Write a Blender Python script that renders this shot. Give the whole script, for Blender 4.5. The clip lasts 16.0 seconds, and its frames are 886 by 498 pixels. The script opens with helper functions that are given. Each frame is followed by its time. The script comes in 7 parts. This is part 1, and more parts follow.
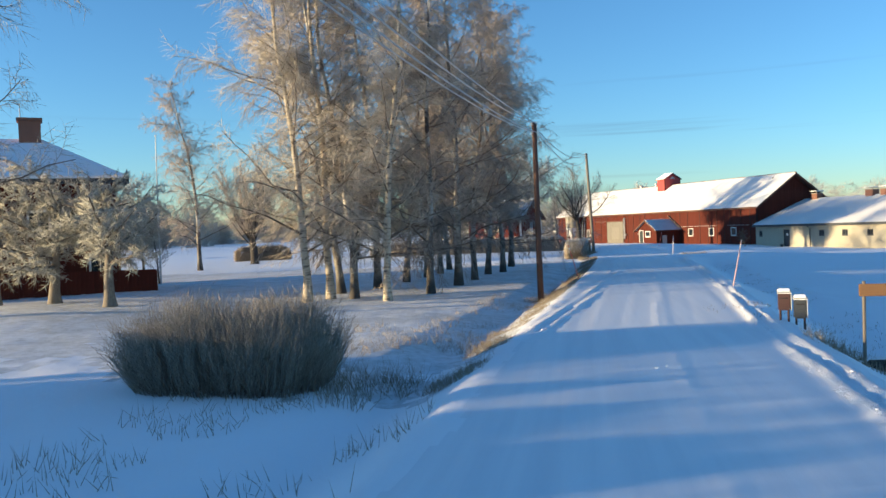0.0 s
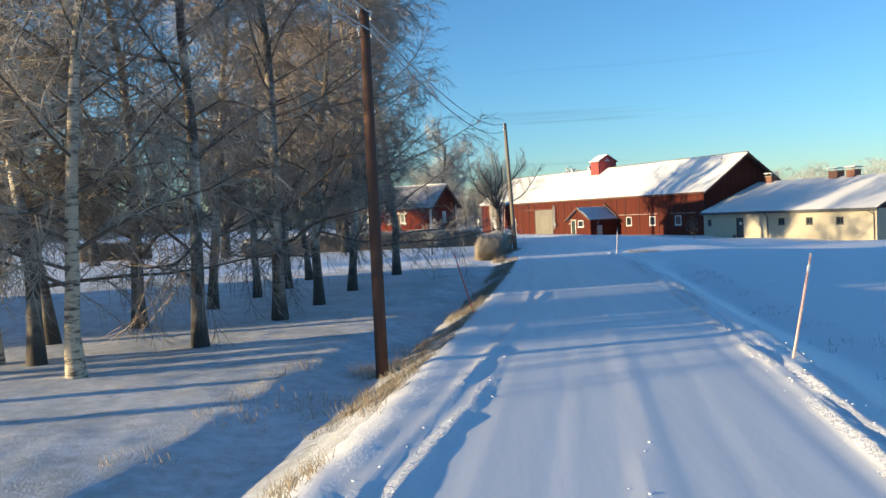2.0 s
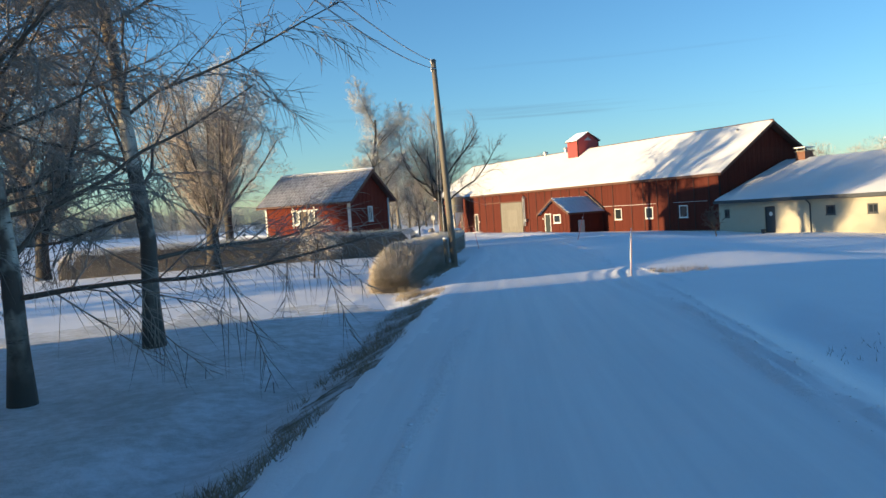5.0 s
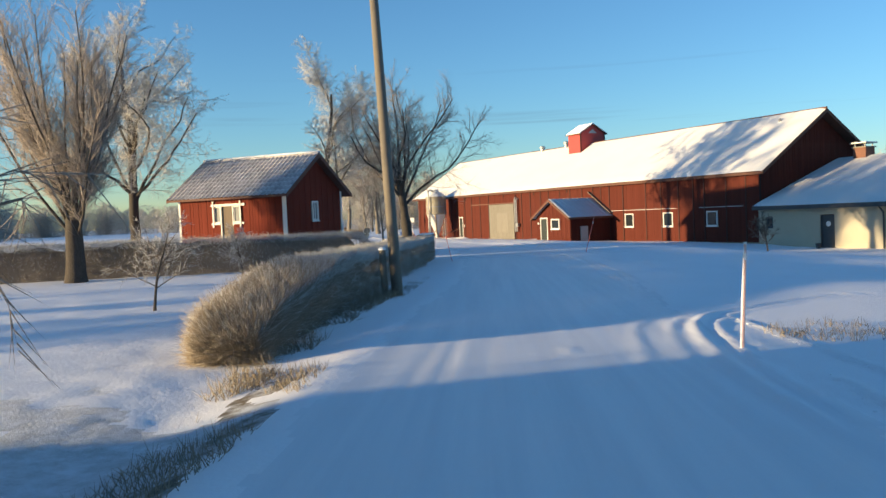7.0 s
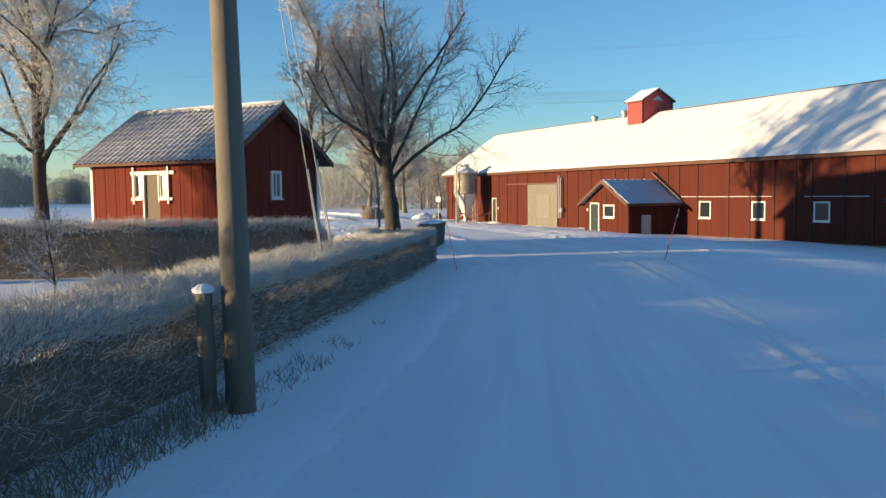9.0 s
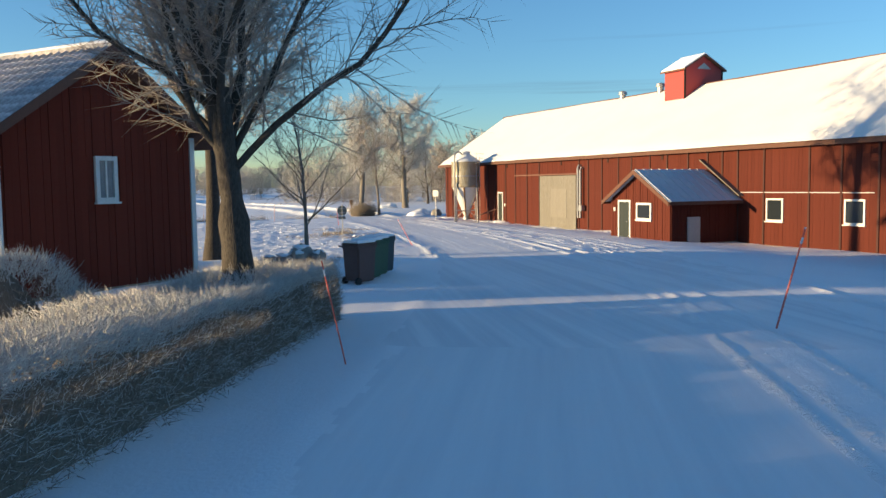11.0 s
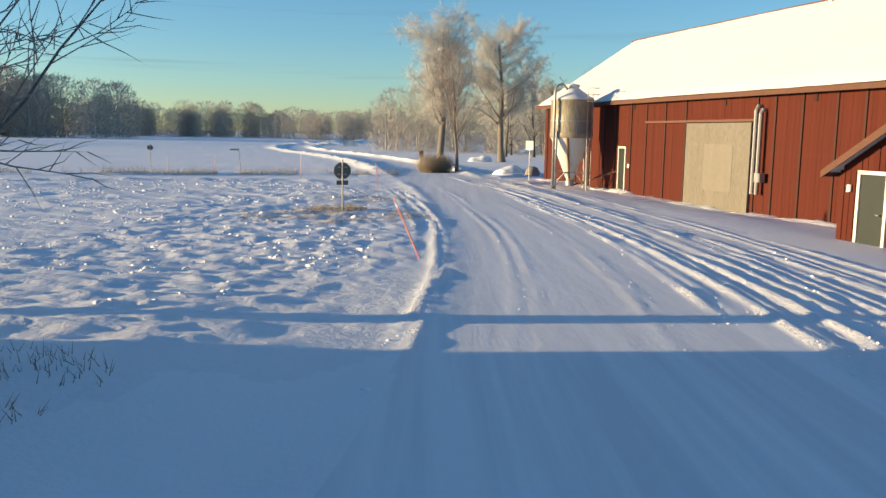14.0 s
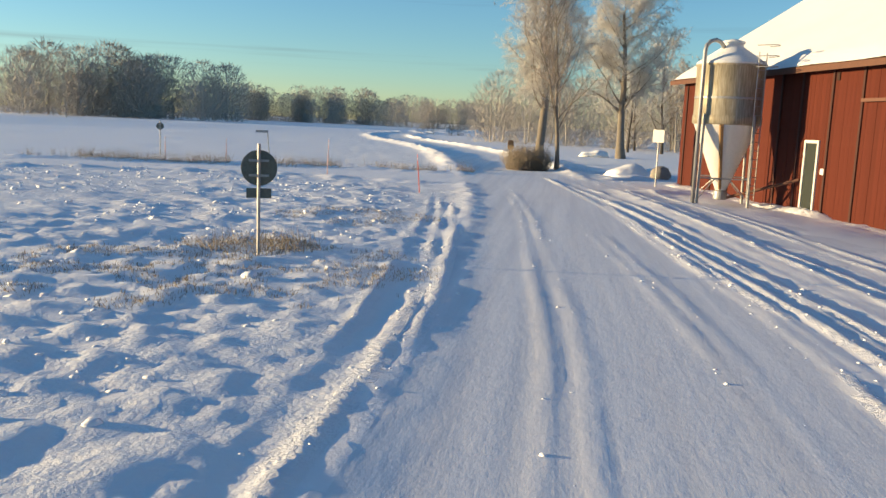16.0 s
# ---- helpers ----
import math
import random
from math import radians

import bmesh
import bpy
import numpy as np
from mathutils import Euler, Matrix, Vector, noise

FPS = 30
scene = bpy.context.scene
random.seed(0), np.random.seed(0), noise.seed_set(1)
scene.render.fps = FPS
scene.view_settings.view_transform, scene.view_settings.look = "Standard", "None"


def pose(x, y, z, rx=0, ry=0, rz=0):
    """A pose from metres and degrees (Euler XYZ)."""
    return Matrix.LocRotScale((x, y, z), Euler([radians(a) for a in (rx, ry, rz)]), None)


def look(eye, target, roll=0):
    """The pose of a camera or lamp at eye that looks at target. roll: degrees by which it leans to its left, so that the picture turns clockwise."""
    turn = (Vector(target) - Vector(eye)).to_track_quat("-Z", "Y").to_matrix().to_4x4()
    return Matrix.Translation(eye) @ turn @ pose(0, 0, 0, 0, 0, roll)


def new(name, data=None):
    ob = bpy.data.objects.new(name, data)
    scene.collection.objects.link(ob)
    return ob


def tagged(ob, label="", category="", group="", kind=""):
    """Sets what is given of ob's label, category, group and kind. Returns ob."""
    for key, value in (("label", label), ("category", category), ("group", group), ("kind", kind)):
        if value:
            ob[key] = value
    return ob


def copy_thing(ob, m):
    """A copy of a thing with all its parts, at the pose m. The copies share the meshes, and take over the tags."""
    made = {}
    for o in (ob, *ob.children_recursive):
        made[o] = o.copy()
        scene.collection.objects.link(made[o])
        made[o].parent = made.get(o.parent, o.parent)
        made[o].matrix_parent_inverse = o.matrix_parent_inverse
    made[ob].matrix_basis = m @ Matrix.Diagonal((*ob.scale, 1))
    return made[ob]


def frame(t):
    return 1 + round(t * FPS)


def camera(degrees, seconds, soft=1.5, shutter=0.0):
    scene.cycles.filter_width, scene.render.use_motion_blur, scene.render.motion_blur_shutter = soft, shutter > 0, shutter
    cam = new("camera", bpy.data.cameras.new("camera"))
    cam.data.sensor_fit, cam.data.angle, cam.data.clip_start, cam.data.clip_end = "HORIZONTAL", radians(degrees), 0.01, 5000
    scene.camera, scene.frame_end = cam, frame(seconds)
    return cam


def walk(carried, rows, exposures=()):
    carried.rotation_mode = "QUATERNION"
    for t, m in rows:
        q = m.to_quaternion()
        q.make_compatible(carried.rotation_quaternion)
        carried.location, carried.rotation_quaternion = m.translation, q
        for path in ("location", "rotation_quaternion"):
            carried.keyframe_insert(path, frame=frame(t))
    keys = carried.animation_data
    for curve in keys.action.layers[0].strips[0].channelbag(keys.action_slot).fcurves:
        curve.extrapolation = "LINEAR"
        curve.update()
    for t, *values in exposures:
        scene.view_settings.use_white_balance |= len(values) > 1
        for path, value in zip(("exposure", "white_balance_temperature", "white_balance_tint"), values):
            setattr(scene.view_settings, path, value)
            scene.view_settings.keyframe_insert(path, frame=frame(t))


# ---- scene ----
cam = camera(55.7, 16.0)
PATH = [
    (0, (-0.299, -2.205, 3.194), (0.429, -0.343, 3.15), -2.2),
    (0.5, (2.223, 1.639, 3.217), (2.971, 3.494, 3.185), -3.2),
    (1, (4.763, 5.414, 3.19), (5.576, 7.24, 3.158), -3.5),
    (1.5, (7.336, 9.113, 3.291), (8.238, 10.898, 3.247), -3.2),
    (2, (9.728, 12.669, 3.298), (10.601, 14.467, 3.22), -2.6),
    (2.5, (12.201, 16.298, 3.211), (13.109, 18.079, 3.157), -3.3),
    (3, (14.466, 19.605, 3.189), (15.417, 21.363, 3.116), -2.5),
    (3.5, (16.741, 22.867, 3.161), (17.655, 24.644, 3.089), -2.2),
    (4, (19.049, 25.986, 3.213), (19.955, 27.766, 3.116), -2.7),
    (4.5, (21.347, 29.275, 3.157), (22.271, 31.047, 3.067), -3.9),
    (7, (31.744, 44.842, 2.679), (32.685, 46.605, 2.598), -2.5),
    (7.5, (33.809, 47.869, 2.722), (34.754, 49.629, 2.628), -1.8),
    (8, (35.797, 50.925, 2.736), (36.738, 52.688, 2.644), -1.7),
    (8.5, (37.822, 53.918, 2.767), (38.69, 55.715, 2.639), -0.3),
    (9, (39.676, 56.981, 2.787), (40.526, 58.787, 2.656), -0.7),
    (11.5, (49.332, 71.463, 3.015), (50.124, 73.292, 2.859), -0.9),
    (12, (50.997, 74.431, 3.016), (51.787, 76.262, 2.858), -1.2),
    (12.5, (52.608, 77.437, 2.981), (53.336, 79.29, 2.782), 0.2),
    (13, (54.257, 80.543, 2.982), (54.911, 82.418, 2.744), -0.1),
    (13.5, (55.838, 83.801, 2.968), (56.441, 85.692, 2.724), 1.1),
    (14, (57.431, 87.29, 2.842), (57.965, 89.198, 2.571), 0.9),
    (14.5, (58.957, 90.917, 2.774), (59.455, 92.831, 2.476), 1.7),
    (15, (60.464, 94.569, 2.659), (60.908, 96.5, 2.384), 1.4),
    (15.5, (61.809, 98.198, 2.507), (62.173, 100.144, 2.224), 2.0),
    (16, (63.009, 101.85, 2.406), (63.27, 103.811, 2.109), 2.4),
]
EXPOSURES = [(0.0, 1.15, 6150, 6), (2.0, 1.1, 6150, 6), (4.5, 1.07, 6350, 6), (9.0, 1.0, 6600, 7), (11.5, 1.0, 6650, 7), (13.0, 1.0, 6800, 7), (14.5, 0.97, 6950, 7), (16.0, 0.97, 7050, 6)]
walk(cam, [(t, look(eye, target, roll)) for t, eye, target, roll in PATH], EXPOSURES)

# ---- light: low winter sun from ahead and to one side, clear sky ----
SUN_TO = Vector((-0.982, 0.189, 0.092)).normalized()
world = bpy.data.worlds.new("world")
scene.world = world
world.use_nodes = True
wn = world.node_tree
wn.nodes.clear()
sky = wn.nodes.new("ShaderNodeTexSky")
sky.sky_type, sky.sun_disc = "NISHITA", False
sky.sun_elevation = math.asin(SUN_TO.z)
sky.sun_rotation = math.atan2(SUN_TO.x, SUN_TO.y)
sky.air_density, sky.dust_density, sky.ozone_density = 0.9, 0.05, 3.6
back = wn.nodes.new("ShaderNodeBackground")
back.inputs[1].default_value = 0.15
wout = wn.nodes.new("ShaderNodeOutputWorld")
# thin grey cloud streaks low over the horizon
dirn = wn.nodes.new("ShaderNodeTexCoord")
flat = wn.nodes.new("ShaderNodeMapping")
flat.inputs["Scale"].default_value = (1.7, 1.7, 70.0)
streaks = wn.nodes.new("ShaderNodeTexNoise")
streaks.inputs["Scale"].default_value, streaks.inputs["Detail"].default_value, streaks.inputs["Roughness"].default_value = 1.0, 4, 0.55
wn.links.new(dirn.outputs["Generated"], flat.inputs[0])
wn.links.new(flat.outputs[0], streaks.inputs["Vector"])
thick = wn.nodes.new("ShaderNodeValToRGB")
thick.color_ramp.elements[0].position, thick.color_ramp.elements[1].position = 0.60, 0.72
wn.links.new(streaks.outputs["Fac"], thick.inputs[0])
axes = wn.nodes.new("ShaderNodeSeparateXYZ")
wn.links.new(dirn.outputs["Generated"], axes.inputs[0])
band = wn.nodes.new("ShaderNodeValToRGB")
band.color_ramp.elements[0].position, band.color_ramp.elements[1].position = 0.04, 0.07
band.color_ramp.elements.new(0.13).color = (1, 1, 1, 1)
band.color_ramp.elements.new(0.19).color = (0, 0, 0, 1)
wn.links.new(axes.outputs[2], band.inputs[0])
where = wn.nodes.new("ShaderNodeMath")
where.operation = "MULTIPLY"
wn.links.new(thick.outputs[0], where.inputs[0])
wn.links.new(band.outputs[0], where.inputs[1])
veil = wn.nodes.new("ShaderNodeMix")
veil.data_type, veil.blend_type = "RGBA", "MULTIPLY"
veil.inputs[7].default_value = (0.86, 0.80, 0.80, 1)
wn.links.new(where.outputs[0], veil.inputs[0])
wn.links.new(sky.outputs[0], veil.inputs[6])
wn.links.new(veil.outputs[2], back.inputs[0])
wn.links.new(back.outputs[0], wout.inputs[0])
sun = new("sun", bpy.data.lights.new("sun", "SUN"))
sun.data.energy, sun.data.angle, sun.data.color = 5.0, radians(0.6), (1.0, 0.74, 0.42)
sun.matrix_world = look((0, 0, 60), Vector((0, 0, 60)) - SUN_TO)

# ---- materials ----
def material(name, build):
    m = bpy.data.materials.new(name)
    m.use_nodes = True
    nt = m.node_tree
    nt.nodes.clear()
    out = nt.nodes.new("ShaderNodeOutputMaterial")
    bsdf = nt.nodes.new("ShaderNodeBsdfPrincipled")
    nt.links.new(bsdf.outputs[0], out.inputs[0])
    build(nt, bsdf)
    return m


def noise_node(nt, scale, detail=4, rough=0.55, stretch=(1, 1, 1), coords="Object", turn=0.0):
    tc = nt.nodes.new("ShaderNodeTexCoord")
    rt = nt.nodes.new("ShaderNodeMapping")
    rt.inputs["Rotation"].default_value = (0, 0, radians(turn))
    mp = nt.nodes.new("ShaderNodeMapping")
    mp.inputs["Scale"].default_value = stretch
    nz = nt.nodes.new("ShaderNodeTexNoise")
    nz.inputs["Scale"].default_value, nz.inputs["Detail"].default_value, nz.inputs["Roughness"].default_value = scale, detail, rough
    nt.links.new(tc.outputs[coords], rt.inputs[0])
    nt.links.new(rt.outputs[0], mp.inputs[0])
    nt.links.new(mp.outputs[0], nz.inputs["Vector"])
    return nz.outputs["Fac"]


def ramp(nt, fac, stops):
    r = nt.nodes.new("ShaderNodeValToRGB")
    el = r.color_ramp.elements
    while len(el) < len(stops):
        el.new(0.5)
    for e, (p, c) in zip(el, stops):
        e.position, e.color = p, (*c, 1)
    nt.links.new(fac, r.inputs[0])
    return r.outputs[0]


def mix(nt, fac, a, b, mode="MIX"):
    m = nt.nodes.new("ShaderNodeMix")
    m.data_type, m.blend_type = "RGBA", mode
    for sock, v in ((m.inputs[0], fac), (m.inputs[6], a), (m.inputs[7], b)):
        if hasattr(v, "is_linked"):
            nt.links.new(v, sock)
        elif isinstance(v, tuple):
            sock.default_value = (*v, 1)
        else:
            sock.default_value = v
    return m.outputs[2]


def bump(nt, bsdf, height, strength=0.4, distance=0.02):
    b = nt.nodes.new("ShaderNodeBump")
    b.inputs["Strength"].default_value, b.inputs["Distance"].default_value = strength, distance
    nt.links.new(height, b.inputs["Height"])
    nt.links.new(b.outputs[0], bsdf.inputs["Normal"])


def rnd(nt):
    return nt.nodes.new("ShaderNodeObjectInfo").outputs["Random"]


def island(nt):
    return nt.nodes.new("ShaderNodeNewGeometry").outputs["Random Per Island"]


def surface(name, lo, hi, scale=3, rough=0.8, stretch=(1, 1, 1), relief=0.3, dist=0.01, metal=0.0, fine=40, coords="Object", spread=None):
    """Two scales of variation between two colours, with relief."""
    def build(nt, bsdf):
        big = noise_node(nt, scale, 5, 0.6, stretch, coords)
        small = noise_node(nt, fine, 3, 0.6, stretch, coords)
        col = mix(nt, big, lo, hi)
        dark = tuple(c * 0.7 for c in lo)
        sm = ramp(nt, small, [(0.35, (0, 0, 0)), (0.7, (1, 1, 1))])
        col = mix(nt, 0.5, col, mix(nt, sm, dark, hi))
        if spread == "island":
            col = mix(nt, ramp(nt, island(nt), [(0, (0.62, 0.62, 0.62)), (1, (1.0, 1.0, 1.0))]), (0.0, 0.0, 0.0), col)
        if spread == "object":
            col = mix(nt, ramp(nt, rnd(nt), [(0, (0.72, 0.72, 0.72)), (1, (1.0, 1.0, 1.0))]), (0.0, 0.0, 0.0), col)
        nt.links.new(col, bsdf.inputs["Base Color"])
        bsdf.inputs["Roughness"].default_value, bsdf.inputs["Metallic"].default_value = rough, metal
        bump(nt, bsdf, small, relief, dist)
    return material(name, build)


def snow_build(lo, hi, relief, dist, fine=14, stretch=(1, 1, 1)):
    def build(nt, bsdf):
        big = noise_node(nt, 0.35, 5, 0.6)
        small = noise_node(nt, fine, 6, 0.65, stretch)
        nt.links.new(mix(nt, big, lo, hi), bsdf.inputs["Base Color"])
        bsdf.inputs["Roughness"].default_value = 0.75
        bsdf.inputs["Specular IOR Level"].default_value = 0.25
        bump(nt, bsdf, small, relief, dist)
    return build


M_ROOFSNOW = material("thin_roof_snow", snow_build((0.69, 0.685, 0.665), (0.79, 0.785, 0.775), 0.35, 0.03, 6))
M_SNOW = material("snow", snow_build((0.86, 0.87, 0.89), (0.93, 0.935, 0.94), 0.4, 0.035))


def road_build(nt, bsdf):
    big = noise_node(nt, 0.5, 5, 0.6)
    streak = noise_node(nt, 1.0, 4, 0.55, (3.2, 0.10, 1), turn=31)
    fine = noise_node(nt, 1.0, 6, 0.75, (11, 6, 8), turn=31)
    col = mix(nt, ramp(nt, streak, [(0.35, (0, 0, 0)), (0.65, (1, 1, 1))]), (0.76, 0.775, 0.80), (0.88, 0.885, 0.89))
    nt.links.new(mix(nt, mix(nt, big, (0.2, 0.2, 0.2), (0.6, 0.6, 0.6)), col, (0.84, 0.85, 0.865)), bsdf.inputs["Base Color"])
    bsdf.inputs["Roughness"].default_value = 0.6
    bsdf.inputs["Specular IOR Level"].default_value = 0.3
    bump(nt, bsdf, mix(nt, 0.7, streak, fine), 0.3, 0.014)


M_ROAD = material("packed_snow", road_build)


def tracks_build(nt, bsdf):
    streak = noise_node(nt, 1.0, 4, 0.6, (2.6, 0.07, 1), turn=15)
    narrow = noise_node(nt, 1.0, 5, 0.7, (7, 1.6, 3), turn=15)
    clods = noise_node(nt, 5.0, 5, 0.7)
    nt.links.new(mix(nt, ramp(nt, streak, [(0.38, (0, 0, 0)), (0.62, (1, 1, 1))]), (0.77, 0.78, 0.80), (0.89, 0.895, 0.90)), bsdf.inputs["Base Color"])
    bsdf.inputs["Roughness"].default_value = 0.7
    bsdf.inputs["Specular IOR Level"].default_value = 0.25
    bump(nt, bsdf, mix(nt, 0.4, mix(nt, 0.6, streak, narrow), clods), 0.4, 0.03)


M_TRACKS = material("wheel_tracked_snow", tracks_build)
M_CRUMB = material("turned_up_snow", snow_build((0.84, 0.85, 0.87), (0.91, 0.92, 0.93), 1.0, 0.05, 9))
M_ROUGH = material("churned_snow", snow_build((0.80, 0.82, 0.84), (0.89, 0.90, 0.91), 0.6, 0.07, 3.6))


def frost_grass_build(nt, bsdf):
    big = noise_node(nt, 1.3, 6, 0.7)
    small = noise_node(nt, 18, 5, 0.7)
    grass = mix(nt, small, (0.07, 0.055, 0.036), (0.27, 0.22, 0.15))
    fac = ramp(nt, big, [(0.40, (0, 0, 0)), (0.58, (1, 1, 1))])
    nt.links.new(mix(nt, fac, grass, (0.74, 0.76, 0.79)), bsdf.inputs["Base Color"])
    bsdf.inputs["Roughness"].default_value = 0.9
    bump(nt, bsdf, small, 0.8, 0.08)


def lawn_build(nt, bsdf):
    big = noise_node(nt, 0.5, 5, 0.65)
    tuft = noise_node(nt, 3.2, 5, 0.7)
    blade = noise_node(nt, 26, 4, 0.7)
    grass = mix(nt, blade, (0.24, 0.24, 0.21), (0.60, 0.61, 0.59))
    cover = ramp(nt, mix(nt, 0.45, tuft, big), [(0.40, (0.25, 0.25, 0.25)), (0.60, (1, 1, 1))])
    nt.links.new(mix(nt, cover, grass, (0.76, 0.78, 0.81)), bsdf.inputs["Base Color"])
    bsdf.inputs["Roughness"].default_value = 0.85
    bump(nt, bsdf, mix(nt, 0.5, tuft, blade), 0.7, 0.06)


M_LAWN = material("thin_snow_on_lawn", lawn_build)
M_VERGE = material("frosted_verge", frost_grass_build)


def red_build(nt, bsdf, fresh=False):
    streak = noise_node(nt, 1.0, 6, 0.65, (9, 9, 0.55))
    fine = noise_node(nt, 3.0, 5, 0.7, (30, 30, 0.8))
    blot = noise_node(nt, 0.35, 4, 0.6)
    col = mix(nt, streak, (0.130, 0.022, 0.012), (0.185, 0.034, 0.018)) if fresh else mix(nt, streak, (0.070, 0.0155, 0.0095), (0.120, 0.027, 0.016))
    col = mix(nt, ramp(nt, fine, [(0.28, (0.6, 0.6, 0.6)), (0.42, (0, 0, 0))]), col, (0.085, 0.018, 0.012))
    col = mix(nt, ramp(nt, blot, [(0.50, (0, 0, 0)), (0.76, (0.65, 0.65, 0.65))]), col, (0.135, 0.050, 0.031))
    stain = noise_node(nt, 1.0, 4, 0.6, (2.4, 2.4, 0.18))
    col = mix(nt, ramp(nt, stain, [(0.52, (0, 0, 0)), (0.70, (0.8, 0.8, 0.8))]), col, (0.058, 0.019, 0.013))
    col = mix(nt, ramp(nt, rnd(nt), [(0, (0.86, 0.86, 0.86)), (1, (1, 1, 1))]), (0, 0, 0), col)
    nt.links.new(col, bsdf.inputs["Base Color"])
    bsdf.inputs["Roughness"].default_value = 0.88
    bsdf.inputs["Specular IOR Level"].default_value = 0.2
    bump(nt, bsdf, fine, 0.5, 0.012)


M_RED = material("falu_red_boards", red_build)
M_HUTRED = material("fresh_falu_red_boards", lambda nt, bsdf: red_build(nt, bsdf, True))
M_BATTEN = surface("dark_batten", (0.036, 0.013, 0.010), (0.085, 0.030, 0.021), 3, 0.9, (8, 8, 1))
M_CUPOLA = surface("bright_red_paint", (0.36, 0.035, 0.03), (0.45, 0.05, 0.04), 2, 0.6, relief=0.1)
M_JOINT = surface("dark_gap", (0.02, 0.012, 0.01), (0.05, 0.02, 0.015), 4, 0.95)
M_WHITE = surface("white_paint", (0.62, 0.60, 0.55), (0.80, 0.79, 0.75), 3, 0.6, relief=0.15)
M_TRIM = surface("weathered_trim", (0.10, 0.05, 0.035), (0.20, 0.09, 0.06), 3, 0.85, (8, 8, 1))
M_EAVE = surface("brown_fascia", (0.075, 0.034, 0.022), (0.17, 0.075, 0.045), 2, 0.85)
M_DOORGREY = surface("weathered_sheet_door", (0.095, 0.083, 0.060), (0.25, 0.23, 0.19), 1.1, 0.7, (3.2, 3.2, 0.28), relief=0.25, fine=14)
M_DOORPATCH = surface("pale_patch", (0.14, 0.125, 0.095), (0.26, 0.24, 0.20), 1.2, 0.7, (3, 3, 0.35), relief=0.2)
M_CONCRETE = surface("concrete_plinth", (0.20, 0.165, 0.125), (0.34, 0.29, 0.23), 1.5, 0.9)
M_PLASTER = surface("cream_plaster", (0.34, 0.305, 0.225), (0.52, 0.47, 0.36), 0.9, 0.9, relief=0.2, fine=25)
M_DARK = surface("dark_painted_wood", (0.03, 0.035, 0.04), (0.07, 0.075, 0.08), 2, 0.7)
M_GREENDOOR = surface("dark_green_door", (0.010, 0.016, 0.013), (0.024, 0.034, 0.028), 2, 0.5)
M_TILE = surface("frosted_roof_tiles", (0.30, 0.255, 0.235), (0.92, 0.91, 0.91), 1.4, 0.9, relief=0.5, dist=0.03, fine=8, spread="object")
M_BRICK = surface("chimney_brick", (0.20, 0.09, 0.06), (0.36, 0.17, 0.11), 3, 0.9, spread="object")
M_GALV = surface("galvanised_steel", (0.17, 0.125, 0.055), (0.50, 0.46, 0.36), 1.6, 0.5, (2.4, 2.4, 0.22), relief=0.05, metal=0.15, fine=9)
M_SILOCONE = surface("pale_fibreglass", (0.62, 0.60, 0.56), (0.84, 0.83, 0.80), 1.0, 0.5, relief=0.05)
M_STEEL = surface("grey_steel", (0.30, 0.30, 0.30), (0.45, 0.45, 0.44), 3, 0.5, relief=0.1, metal=0.6)
M_HUTDOOR = surface("brown_plank_door", (0.11, 0.08, 0.055), (0.20, 0.15, 0.105), 2, 0.8, (6, 6, 0.6))
M_CURTAIN = surface("pane_with_pale_curtain", (0.17, 0.18, 0.19), (0.30, 0.31, 0.31), 2, 0.15, relief=0.02)
M_GREYPANEL = surface("pale_grey_panel", (0.36, 0.36, 0.35), (0.50, 0.50, 0.48), 2, 0.7, relief=0.1)
M_SHEET = surface("frosted_sheet_roof", (0.50, 0.52, 0.55), (0.76, 0.78, 0.80), 1.0, 0.75, relief=0.2)
M_POLE = surface("tarred_pole_wood", (0.06, 0.03, 0.021), (0.145, 0.068, 0.044), 2, 0.8, (12, 12, 0.7), relief=0.5)
M_POLEGREY = surface("grey_pole_wood", (0.11, 0.092, 0.070), (0.25, 0.215, 0.17), 2, 0.8, (12, 12, 0.7), relief=0.5)
M_WIRE = surface("frosted_cable", (0.35, 0.35, 0.35), (0.65, 0.64, 0.62), 4, 0.7)
M_BARK = surface("dark_bark", (0.028, 0.023, 0.019), (0.105, 0.088, 0.072), 3, 0.95, (3, 3, 1), relief=0.8, dist=0.03, fine=12)
M_BARKPALE = surface("grey_brown_bark", (0.12, 0.10, 0.08), (0.30, 0.26, 0.21), 3, 0.95, (3, 3, 1), relief=0.6, dist=0.02, fine=12)
M_BRANCH = surface("branch_bark", (0.075, 0.055, 0.042), (0.22, 0.175, 0.14), 1.5, 0.9, relief=0.2)
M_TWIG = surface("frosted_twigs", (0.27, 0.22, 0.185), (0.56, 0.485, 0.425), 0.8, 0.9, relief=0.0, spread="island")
M_FROST = surface("hoar_frost_twigs", (0.50, 0.47, 0.43), (0.82, 0.80, 0.76), 0.8, 0.9, relief=0.0, spread="island")
# warm, paler copy of the twig colour with sunlight painted into it
M_SUNTWIG = surface("sun_tinted_twigs", (0.45, 0.385, 0.31), (0.74, 0.67, 0.57), 0.8, 0.9, relief=0.0, spread="island")
M_APPLE = surface("lichen_apple_twigs", (0.40, 0.385, 0.32), (0.70, 0.68, 0.60), 0.8, 0.9, relief=0.0, spread="island")
M_HEDGE = surface("hedge_twigs", (0.17, 0.13, 0.095), (0.44, 0.37, 0.30), 0.7, 0.95, relief=0.0, spread="island")
